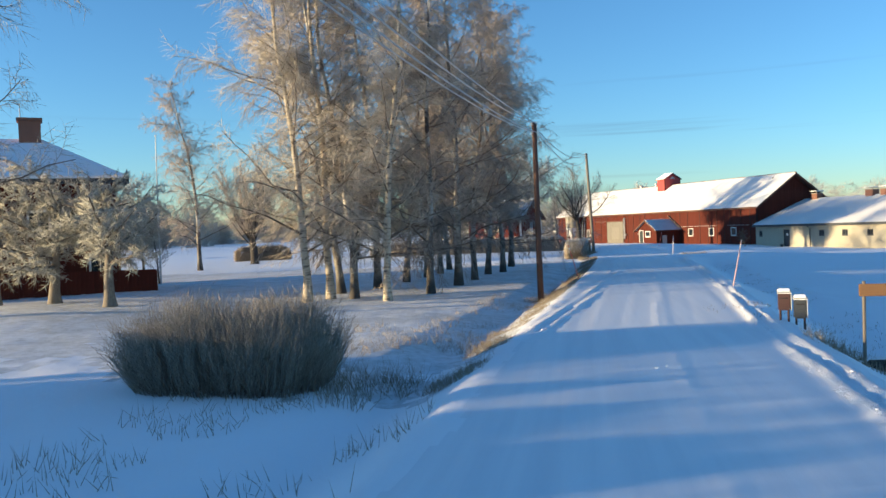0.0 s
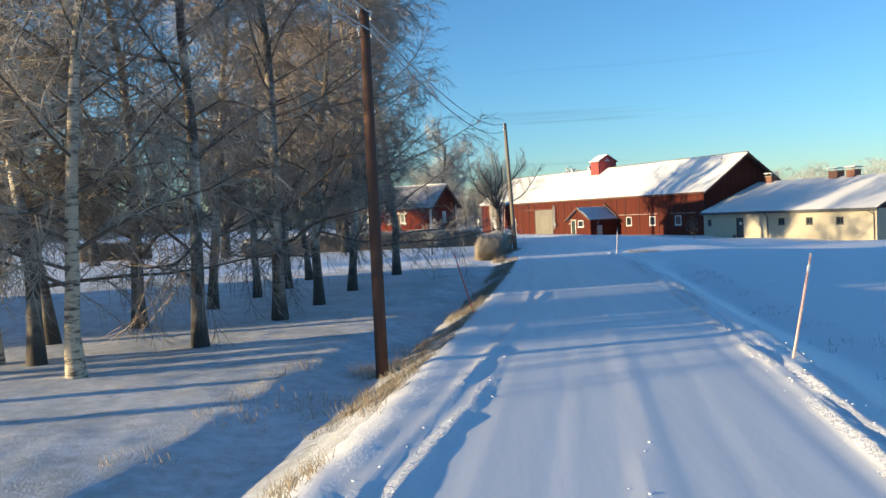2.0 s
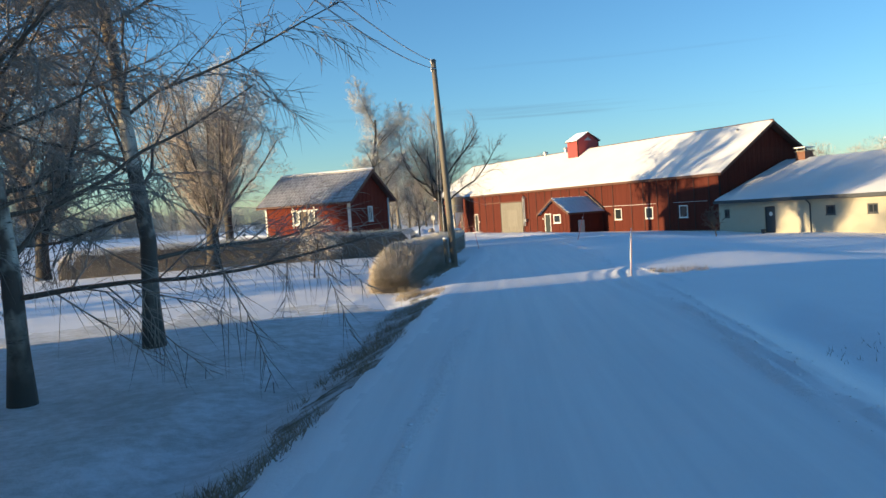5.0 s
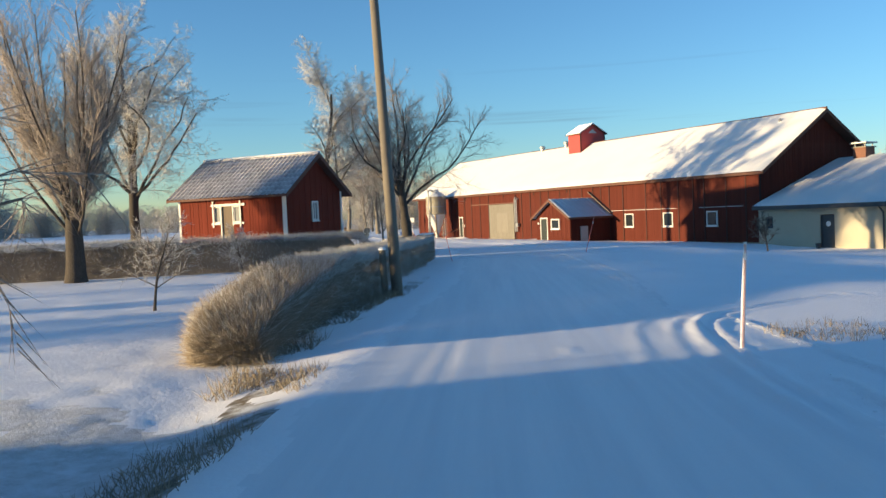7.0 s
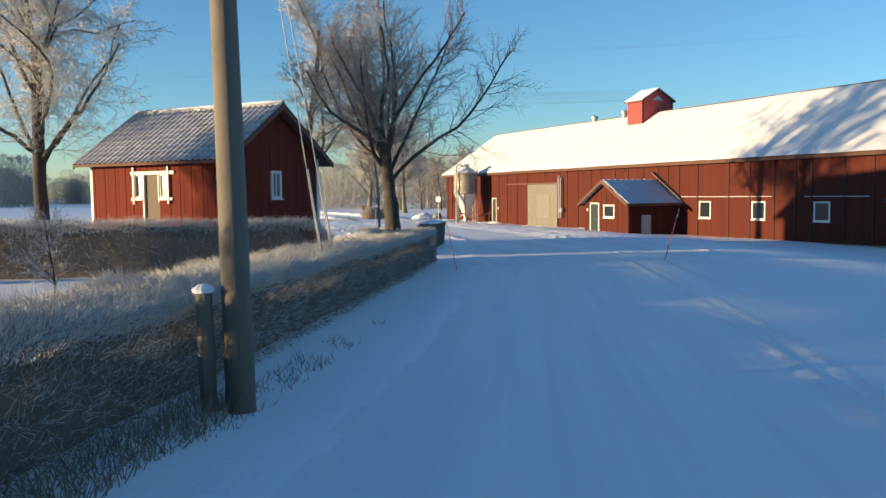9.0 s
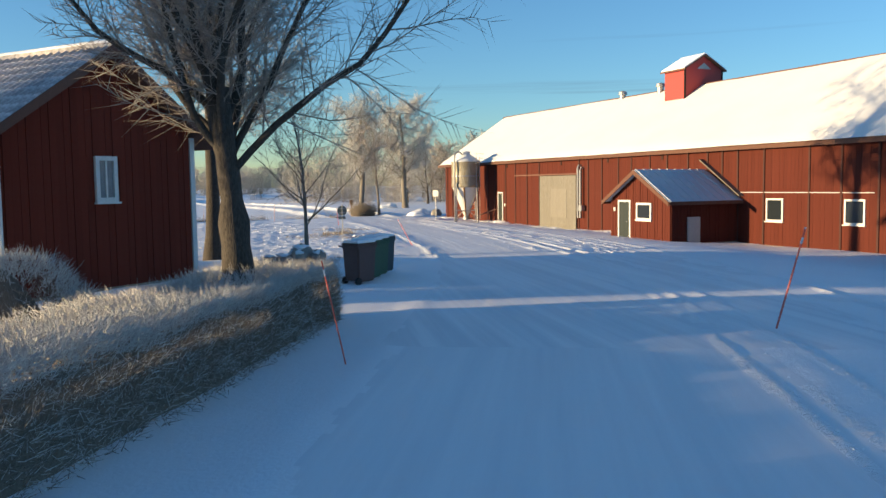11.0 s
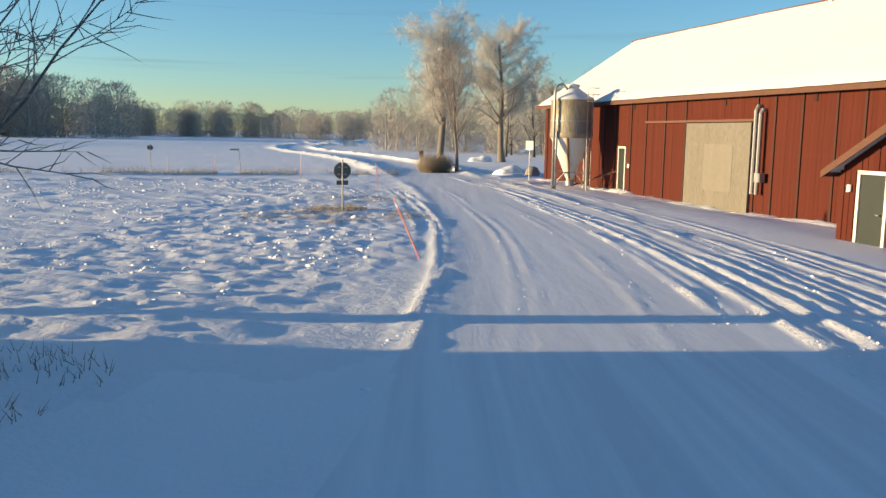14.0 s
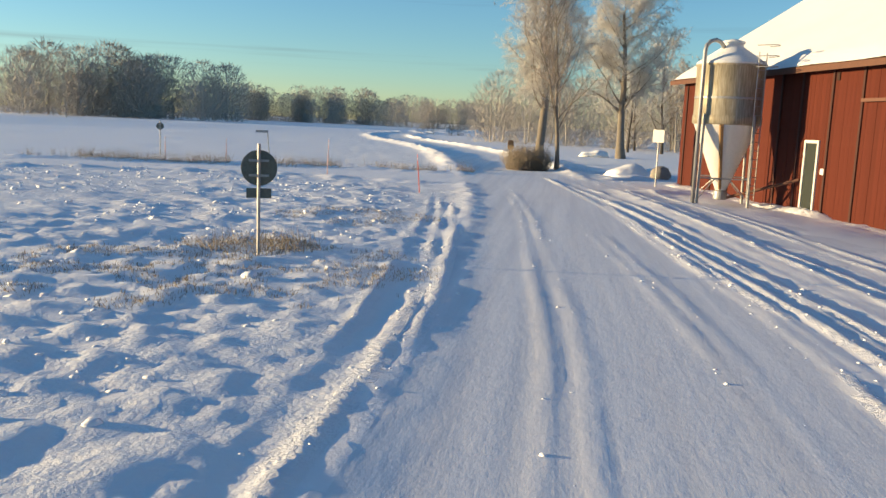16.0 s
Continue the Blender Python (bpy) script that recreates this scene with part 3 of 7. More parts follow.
def build_ground():
    # rows run across the road and bend with it; far off they go straight on
    run = np.r_[0, np.cumsum(np.hypot(*np.diff(ROAD[:, :2], axis=0).T))]
    u = np.r_[-3000, -1500, -700, -300, -120, -40, 0, 30, 50, 60, np.arange(66, 136, 0.34), np.arange(136, 148, 0.13), np.arange(148, 186, 0.34), np.arange(186, 238, 0.17), np.arange(238, 262, 0.35), np.arange(262, 300, 0.7), 300 + np.cumsum(np.geomspace(1, 900, 44))]
    side = np.cumsum(np.geomspace(0.7, 700, 40))
    v = np.r_[-(58 + side[::-1]), np.arange(-58, -27, 0.75), np.arange(-27, -12, 0.28), np.arange(-12, -6, 0.14), np.arange(-6, 6.5, 0.09), np.arange(6.5, 10, 0.14), np.arange(10, 48, 0.65), 48 + side]
    k = np.clip(u, 0, 262)
    fwd = np.column_stack([np.interp(k + 1.5, run, ROAD[:, i]) - np.interp(k - 1.5, run, ROAD[:, i]) for i in (0, 1)])
    fwd = fwd / np.hypot(*fwd.T)[:, None]
    line = np.column_stack([np.interp(k, run, ROAD[:, i]) for i in (0, 1)]) + fwd * (u - k)[:, None]
    near = np.clip(v, -58, 48)
    x = line[:, :1] + fwd[:, 1:] * near[None] + 0.854 * (v - near)[None]
    y = line[:, 1:] - fwd[:, :1] * near[None] - 0.52 * (v - near)[None]
    z = ground_height(x, y)
    nu, nv = x.shape
    idx = np.arange(nu * nv).reshape(nu, nv)
    quads = np.stack([idx[:-1, :-1], idx[:-1, 1:], idx[1:, 1:], idx[1:, :-1]], -1).reshape(-1, 4)[:, ::-1]
    me = bpy.data.meshes.new("ground")
    me.vertices.add(nu * nv)
    me.vertices.foreach_set("co", np.stack([x, y, z], -1).astype(np.float32).ravel())
    me.loops.add(quads.size)
    me.loops.foreach_set("vertex_index", quads.astype(np.int32).ravel())
    me.polygons.add(len(quads))
    me.polygons.foreach_set("loop_start", np.arange(0, quads.size, 4, dtype=np.int32))
    for m in (M_SNOW, M_ROAD, M_VERGE, M_ROUGH, M_TRACKS, M_CRUMB, M_LAWN):
        me.materials.append(m)
    cx, cy = x.ravel()[quads].mean(1), y.ravel()[quads].mean(1)
    s, along = off_line(ROAD, cx, cy)
    kind = np.zeros(len(quads), np.int32)
    n = fbm(cx * 0.8, cy * 0.8, 3) - 0.5
    kind[(np.abs(s) < 2.7 + 0.5 * n) & (along < 460)] = 1
    kind[(s < -3.3 + 0.6 * n) & (s > -42 + 8 * n) & (along > 88 + 10 * n) & (along < 138 + 8 * n)] = 6
    left = (s < -3.2 + 0.5 * n) & (s > -3.95 + 1.3 * n) & (along > 102 + 8 * n) & (along < 140 + 6 * n)
    kind[left] = 2
    kind[(s > -3.0 + 0.4 * n) & (s < 5.5 + 2 * n) & (along > 170) & (along < 262)] = 4
    kind[(np.hypot(cx - 46, (cy - 118) * 1.1) < 27 + 6 * n) & (np.abs(s) > 3.2)] = 3
    for k, ridge in enumerate(RIDGES):
        if ridge[4] < 0.03:
            continue
        row = np.where((along > ridge[0]) & (along < ridge[1]) & (np.abs(s) < 8))[0]
        q, on = ridge_at(k, s[row], along[row])
        kind[row[(np.abs(q) < 0.13 + 0.10 * n[row] * 2) & (on > 0.45)]] = 5
    me.polygons.foreach_set("material_index", kind)
    me.update(calc_edges=True)
    me.shade_smooth()
    return tagged(new("ground", me), "snow-covered ground with a packed, rutted snow road", "ground", kind="structure")


build_ground()


def build_clods():
    """Loose crumbs of snow on the churned ground and along the wheel tracks."""
    rng = np.random.RandomState(19)
    t = (1 + 5 ** 0.5) / 2
    ball = np.array([(-1, t, 0), (1, t, 0), (-1, -t, 0), (1, -t, 0), (0, -1, t), (0, 1, t), (0, -1, -t), (0, 1, -t), (t, 0, -1), (t, 0, 1), (-t, 0, -1), (-t, 0, 1)]) / 1.9
    tri = np.array([(0, 11, 5), (0, 5, 1), (0, 1, 7), (0, 7, 10), (0, 10, 11), (1, 5, 9), (5, 11, 4), (11, 10, 2), (10, 7, 6), (7, 1, 8), (3, 9, 4), (3, 4, 2), (3, 2, 6), (3, 6, 8), (3, 8, 9), (4, 9, 5), (2, 4, 11), (6, 2, 10), (8, 6, 7), (9, 8, 1)])
    x, y = rng.uniform(36, 66, 6500), rng.uniform(98, 140, 6500)
    s, _ = off_line(ROAD, x, y)
    keep = (np.hypot(x - 48, (y - 119) * 0.95) < 20) & (s < -4.6) & (fbm(x * 0.8, y * 0.8, 3) > 0.46)
    xs, ys, rs = [x[keep]], [y[keep]], [rng.gamma(2.0, 0.014, keep.sum()) + 0.02]
    line, way = ROAD[:, :2], np.diff(ROAD[:, :2], axis=0)
    run = np.r_[0, np.cumsum(np.hypot(*way.T))]
    for a0, a1, s0, s1, top in RIDGES:
        n = int((a1 - a0) * (2.6 if top > 0.05 else 0.8))
        al = rng.uniform(a0, a1, n)
        i = np.clip(np.searchsorted(run, al) - 1, 0, len(way) - 1)
        u = way[i] / np.hypot(*way[i].T)[:, None]
        off = s0 + (s1 - s0) * (al - a0) / (a1 - a0) + rng.normal(0, 0.11, n)
        p = line[i] + u * (al - run[i])[:, None] + np.column_stack([u[:, 1], -u[:, 0]]) * off[:, None]
        xs.append(p[:, 0]), ys.append(p[:, 1]), rs.append(rng.gamma(1.6, 0.007, n) + 0.008)
    x, y, r = np.concatenate(xs), np.concatenate(ys), np.concatenate(rs)
    z = ground_height(x, y) - r * 0.05
    n = len(x)
    turn = rng.uniform(0, 6.283, n)
    v = ball[None] * rng.uniform(0.7, 1.25, (n, 12, 1)) * np.array((1.15, 0.9, 0.55))
    v = np.stack([v[..., 0] * np.cos(turn)[:, None] - v[..., 1] * np.sin(turn)[:, None], v[..., 0] * np.sin(turn)[:, None] + v[..., 1] * np.cos(turn)[:, None], v[..., 2]], -1)
    v = v * r[:, None, None] + np.column_stack([x, y, z])[:, None]
    f = (tri[None] + 12 * np.arange(n)[:, None, None]).reshape(-1, 3)
    me = bpy.data.meshes.new("snow_clods")
    me.from_pydata(v.reshape(-1, 3).tolist(), [], f.tolist())
    me.materials.append(M_SNOW)
    me.shade_smooth()
    return tagged(new("snow_clods", me), "loose crumbs of churned snow on the ground", "snow", kind="stuff")


build_clods()


# ---- the long red barn ----
def window_unit(parent, x, y, z, w, h, cross=True, frame_mat=M_WHITE, depth=0.06, axis="y", name="window", pane=M_GLASS, t=0.11):
    """A framed window in a wall that faces -x (axis y) or -y (axis x); x, y, z: its middle on the wall's face."""
    win = new(name)
    win.parent = parent
    win.matrix_basis = pose(x, y, z, 0, 0, 0 if axis == "y" else 90)
    fr = Shape()
    fr.box(-depth, 0.02, -w / 2, w / 2, h / 2 - t, h / 2).box(-depth, 0.02, -w / 2, w / 2, -h / 2, -h / 2 + t)
    fr.box(-depth, 0.02, -w / 2, -w / 2 + t, -h / 2 + t, h / 2 - t).box(-depth, 0.02, w / 2 - t, w / 2, -h / 2 + t, h / 2 - t)
    if cross:
        fr.box(-depth * 0.6, 0.01, -0.025, 0.025, -h / 2 + t, h / 2 - t)
    part("window_frame", fr, frame_mat, win)
    part("pane", Shape().box(-0.012, 0.02, -w / 2 + t, w / 2 - t, -h / 2 + t, h / 2 - t), pane, win, "dark window pane" if pane == M_GLASS else "window pane with a pale curtain")
    part("window_sill", Shape().box(-depth - 0.05, 0.0, -w / 2 - 0.04, w / 2 + 0.04, -h / 2 - 0.05, -h / 2), frame_mat, win)
    return win


def boarded_wall(parent, x, y0, y1, z0, z1, holes=(), seed=3):
    """Single upright boards on a wall that faces -x, cut at the holes (y0, y1, z0, z1), with battens over some joints."""
    r = random.Random(seed)
    made = {}

    def board(y, w, a, c, depth):
        key = (round(w, 3), round(c - a, 2), depth)
        if key not in made:
            made[key] = Shape().box(-0.03 - depth, 0.0, 0.0, w, 0.0, key[1]).mesh("board", M_RED)
        q = part("board", made[key], None, parent)
        q.location = (x, y, a)

    cuts = sorted({y0, y1} | {h[0] for h in holes} | {h[1] for h in holes})
    count, due = 0, 5
    for a, b in zip(cuts[:-1], cuts[1:]):
        n = max(1, round((b - a) / 0.225))
        w = (b - a) / n
        spans = [(z0, z1)]
        for ha, hb, hz0, hz1 in holes:
            if a >= ha - 0.01 and b <= hb + 0.01:
                spans = [(z0, hz0), (hz1, z1)]
        for i in range(n):
            for s0, s1 in spans:
                if s1 - s0 > 0.12:
                    board(a + i * w + 0.002, w - 0.004, s0, s1, 0.008 * r.randrange(3) / 2)
            count += 1
            clear = all(not (ha - 0.1 < a + (i + 1) * w < hb + 0.1) for ha, hb, _, _ in holes)
            if count >= due and clear:
                q = part("batten", Shape().box(-0.085, 0.0, -0.05, 0.05, 0.0, z1 - z0 - r.uniform(0, 0.2)), M_BATTEN, parent, "dark cover batten")
                q.location = (x, a + (i + 1) * w, z0)
                due = count + r.choice((5, 6, 7, 8, 8))


def build_barn():
    ox, oy, oz = 78.74, 85.9, -0.35
    b = thing("barn", ox, oy, oz, 0, "long falu-red timber barn with snow-covered gable roof", "barn")
    L, W, H, RZ = 53.0, 12.6, 5.2, 9.45
    mid = W / 2
    core = Shape().box(0.0, 0.2, 0.0, L, 0.0, H).box(W - 0.2, W, 0.0, L, 0.0, H)
    part("wall", core, M_JOINT, b, "boarded timber wall")
    for y, t in ((0.0, 0.2), (L - 0.2, 0.2)):
        part("gable_wall", Shape().slab([(0.2, y, 0), (W - 0.2, y, 0), (W - 0.2, y, H), (mid, y, RZ - 0.2), (0.2, y, H)], (0, t, 0)), M_RED, b, "red boarded gable")
    for i in range(60):
        x = 0.25 + i * 0.2
        top = H + (RZ - 0.3 - H) * (1 - abs(x - mid) / mid) - 0.1
        q = part("gable_board", Shape().box(0.0, 0.185, -0.03 - 0.012 * (i * 7 % 3), 0.0, 0.0, top), M_RED, b)
        q.location = (x, 0.0, 0.0)
    door = (31.04, 35.85, 0.42, 3.92)
    side = (41.75, 42.6, 0.25, 2.7)
    holes = [door, side] + [(y - 0.5, y + 0.5, 1.42, 2.44) for y in (4.35, 8.95, 13.53)]
    boarded_wall(b, 0.0, 0.0, L, 0.16, H, holes)
    part("plinth", Shape().box(-0.02, 0.0, 0.0, 16.0, 0.0, 0.42).box(-0.02, 0.0, 21.3, door[0], 0.0, 0.42).box(-0.02, 0.0, door[1], L, 0.0, 0.42), M_CONCRETE, b, "pale concrete plinth")
    # roof plates with a snow cover
    ex, ez, rz = -0.5, 5.05, RZ
    for sgn, name in ((1, "roof"), (-1, "roof")):
        xe = ex if sgn > 0 else W - ex
        part(name, Shape().slab([(xe, -0.75, ez), (mid, -0.75, rz), (mid, L + 0.5, rz), (xe, L + 0.5, ez)] if sgn > 0 else [(mid, -0.75, rz), (xe, -0.75, ez), (xe, L + 0.5, ez), (mid, L + 0.5, rz)], (0, 0, -0.14)), M_EAVE, b, "brown roof boards")
        sn = Shape()
        n, m = 150, 18
        verts, faces = [], []
        for i in range(n + 1):
            for j in range(m + 1):
                y = -0.72 + (L + 1.19) * i / n
                t = j / m
                x = xe + (mid - xe) * t
                edge = min(1.0, min(j, 1.2) / 1.2 + 0.35)
                hgt = 0.13 * edge + 0.05 * float(fbm(np.array([y * 0.5]), np.array([t * 7 + 40 * sgn]))[0])
                verts.append((x, y, ez + (rz - ez) * t + (hgt if 0 < i < n else 0.03)))
        for i in range(n):
            for j in range(m):
                q = (i * (m + 1) + j, (i + 1) * (m + 1) + j, (i + 1) * (m + 1) + j + 1, i * (m + 1) + j + 1)
                faces.append(q[::-1] if sgn > 0 else q)
        sn.add(verts, faces)
        part("roof_snow", sn, M_ROOFSNOW, b, "thick white snow on the roof", smooth=True)
        part("fascia", Shape().box(min(xe, xe - 0.04 * sgn), max(xe, xe - 0.04 * sgn), -0.75, L + 0.5, ez - 0.16, ez + 0.03), M_EAVE, b)
        for y in (-0.79, L + 0.5):
            part("verge_board", Shape().slab([(xe, y, ez + 0.06), (mid, y, rz + 0.06), (mid, y, rz - 0.22), (xe, y, ez - 0.2)], (0, 0.04, 0)), M_EAVE, b, "brown verge board")
    part("ridge_cap", Shape().tube([(mid, -0.76, rz + 0.1), (mid, L + 0.5, rz + 0.1)], 0.09, 6), M_TRIM, b)
    # openings
    d = part("sliding_door", Shape().box(-0.16, -0.06, door[0], door[1], 0.15, 3.86), M_DOORGREY, b, "pale weathered sliding door")
    part("door_patch", Shape().box(-0.172, -0.16, 32.2, 34.3, 0.95, 2.95), M_DOORPATCH, d)
    part("door_rail", Shape().box(-0.2, -0.02, door[0] - 0.2, 39.6, 3.9, 4.0), M_TRIM, b, "brown sliding-door rail")
    dd = part("side_door", Shape().box(-0.05, 0.1, side[0] + 0.08, side[1] - 0.08, side[2], side[3] - 0.1), M_GREENDOOR, b, "narrow dark door in a white frame")
    fr = Shape()
    fr.box(-0.09, 0.0, side[0], side[0] + 0.09, side[2], side[3]).box(-0.09, 0.0, side[1] - 0.09, side[1], side[2], side[3]).box(-0.09, 0.0, side[0] + 0.09, side[1] - 0.09, side[3] - 0.1, side[3])
    part("door_frame", fr, M_WHITE, dd)
    part("meter_box", Shape().box(-0.1, -0.03, 41.3, 41.5, 1.6, 1.8), M_WHITE, b, "small white box")
    for y in (4.35, 8.95, 13.53):
        window_unit(b, -0.03, y, 1.9, 1.08, 1.12, False, t=0.085)
    part("string_board", Shape().box(-0.075, -0.03, 1.4, 5.6, 2.73, 2.77).box(-0.075, -0.03, 8.0, 17.4, 2.73, 2.77), M_WIRE, b, "thin horizontal board white with frost")
    for y, top in ((30.6, 4.5), (30.3, 4.35)):
        part("pipe", Shape().tube([(-0.05, y, top), (-0.2, y, top), (-0.28, y, top - 0.15), (-0.28, y, 1.0)], 0.08, 8), M_STEEL, b, "upright steel pipe")
    part("pipe_motor", Shape().box(-0.42, -0.1, 30.0, 30.35, 1.5, 1.85, 0.04), M_STEEL, b)
    for y in (27.4, 33.0, 41.0, 48.0, 22.0):
        part("vent_hole", Shape().box(-0.07, -0.03, y, y + 0.16, 4.6, 4.85), M_JOINT, b)
    # cupola astride the ridge
    c = new("cupola")
    c.parent = b
    c.location = (mid, 26.0, 8.2)
    part("cupola_body", Shape().slab([(-1.5, 0, 0), (1.5, 0, 0), (1.5, 0, 2.3), (0, 0, 3.15), (-1.5, 0, 2.3)], (0, 2.0, 0)), M_CUPOLA, c, "bright red boarded cupola")
    for sx in (-1, 1):
        part("cupola_roof", Shape().slab([(sx * 1.72, -0.2, 2.22), (sx * 1.72, 2.2, 2.22), (0, 2.2, 3.2), (0, -0.2, 3.2)], (0, 0, 0.09)), M_TRIM, c)
        part("cupola_snow", Shape().slab([(sx * 1.68, -0.15, 2.34), (sx * 1.68, 2.15, 2.34), (0, 2.15, 3.3), (0, -0.15, 3.3)], (0, 0, 0.07)), M_SNOW, c)
        part("corner_board", Shape().box(sx * 1.5 - 0.06, sx * 1.5 + 0.06, -0.03, 0.05, 0, 2.3), M_JOINT, c)
    part("louvre", Shape().slab([(-0.55, -0.03, 2.35), (0.55, -0.03, 2.35), (0, -0.03, 2.75)], (0, 0.02, 0)), M_STEEL, c, "small grey louvre")
    for y, h in ((30.15, 0.45), (34.5, 0.35)):
        part("roof_vent", Shape().lathe([(0.22, 0), (0.22, h), (0.34, h + 0.02), (0.30, h + 0.22), (0.05, h + 0.3)], 10, mid - 0.15, y).mesh("roof_vent", M_STEEL), None, b, "small roof ventilator").location.z = RZ - 0.05
    part("roof_vent", Shape().lathe([(0.1, 0), (0.1, 0.45), (0.16, 0.47), (0.05, 0.6)], 8, mid - 1, 2.5), M_STEEL, b).location.z = RZ - 0.9
    return b


build_barn()


def build_porch():
    ox, oy, oz = 74.45, 104.4, -0.2
    p = thing("porch", ox, oy, oz, 0, "small red boarded gabled porch with frosted sheet roof", "porch")
    hw, dep, H, RZ = 2.45, 4.28, 2.35, 3.75
    door, win = (0.75, 1.85, 0.12, 2.25), (-1.0, 0.25, 1.22, 2.12)
    part("wall", Shape().slab([(0, -hw, 0), (0, -hw, H), (0, 0, RZ), (0, hw, H), (0, hw, 0)], (0.14, 0, 0)), M_RED, p, "red boarded gable wall")
    part("wall", Shape().box(0.14, dep, -hw, -hw + 0.14, 0, H), M_RED, p)
    part("wall", Shape().box(0.14, dep, hw - 0.14, hw, 0, H), M_RED, p)
    for i in range(25):
        y = -hw + 0.2 * i
        z1 = H + (RZ - H) * (1 - abs(y + 0.1) / hw) - 0.12
        spans = [(0.1, z1)]
        if y + 0.18 > door[0] and y < door[1]:
            spans = [(door[3], z1)]
        elif y + 0.18 > win[0] and y < win[1]:
            spans = [(0.1, win[2]), (win[3], z1)]
        for a, c in spans:
            q = part("board", Shape().box(-0.022 - 0.012 * (i * 5 % 3 == 0), 0.0, 0.004, 0.186, 0, c - a), M_RED, p)
            q.location = (0, y, a)
    for i in range(21):
        q = part("board", Shape().box(0.004, 0.19, -0.02 - 0.012 * (i * 5 % 3 == 0), 0.0, 0, H - 0.15), M_RED, p)
        q.location = (0.02 + 0.2 * i, -hw, 0.1)
    part("plinth", Shape().box(-0.05, 0.0, -hw - 0.04, hw + 0.04, -0.1, 0.1).box(0.0, dep, -hw - 0.04, -hw, -0.1, 0.1), M_CONCRETE, p)
    d = part("door", Shape().box(-0.03, 0.02, door[0] + 0.1, door[1] - 0.1, 0.12, door[3] - 0.1), M_GREENDOOR, p, "dark green door in a white frame")
    fr = Shape().box(-0.07, 0.0, door[0], door[0] + 0.1, 0.12, door[3]).box(-0.07, 0.0, door[1] - 0.1, door[1], 0.12, door[3]).box(-0.07, 0.0, door[0] + 0.1, door[1] - 0.1, door[3] - 0.1, door[3])
    part("door_frame", fr, M_WHITE, d)
    part("door_handle", Shape().tube([(-0.1, door[0] + 0.2, 1.1), (-0.1, door[0] + 0.32, 1.1)], 0.02, 6), M_STEEL, d)
    window_unit(p, -0.02, (win[0] + win[1]) / 2, (win[2] + win[3]) / 2, win[1] - win[0], win[3] - win[2], False)
    part("wall_lamp", Shape().box(-0.12, -0.03, 2.05, 2.2, 1.65, 1.85, 0.03), M_WHITE, p, "small pale wall box")
    ev, zo = hw + 0.38, H - 0.2
    for sy in (-1, 1):
        roof = part("roof", Shape().slab([(-0.42, sy * ev, zo), (dep, sy * ev, zo), (dep, 0, RZ + 0.03), (-0.42, 0, RZ + 0.03)], (0, 0, 0.06)), M_SHEET, p, "frosted grey sheet roof")
        for k in range(9):
            x = -0.3 + 0.5 * k
            part("seam", Shape().slab([(x, sy * ev, zo + 0.06), (x + 0.03, sy * ev, zo + 0.06), (x + 0.03, 0, RZ + 0.09), (x, 0, RZ + 0.09)], (0, 0, 0.035)), M_SHEET, roof)
        part("verge_board", Shape().slab([(-0.46, sy * ev, zo + 0.05), (-0.46, 0, RZ + 0.08), (-0.46, 0, RZ - 0.16), (-0.46, sy * ev, zo - 0.16)], (0.04, 0, 0)), M_EAVE, p)
        part("fascia", Shape().box(-0.42, dep, min(sy * ev, sy * (ev + 0.03)), max(sy * ev, sy * (ev + 0.03)), zo - 0.12, zo + 0.06), M_EAVE, p)
    part("roof_plank", Shape().slab([(dep - 0.35, -ev - 0.05, zo + 0.25), (dep - 0.02, -ev - 0.05, zo + 0.25), (dep - 0.02, 0.1, RZ + 0.55), (dep - 0.35, 0.1, RZ + 0.55)], (0, 0, 0.07)), M_POLEGREY, p, "weathered plank against the barn wall")
    part("grey_panel", Shape().box(1.0, 1.75, -hw - 0.12, -hw - 0.03, 0.0, 1.42), M_GREYPANEL, p, "pale grey sheet panel leaning on the wall")
    return p


build_porch()


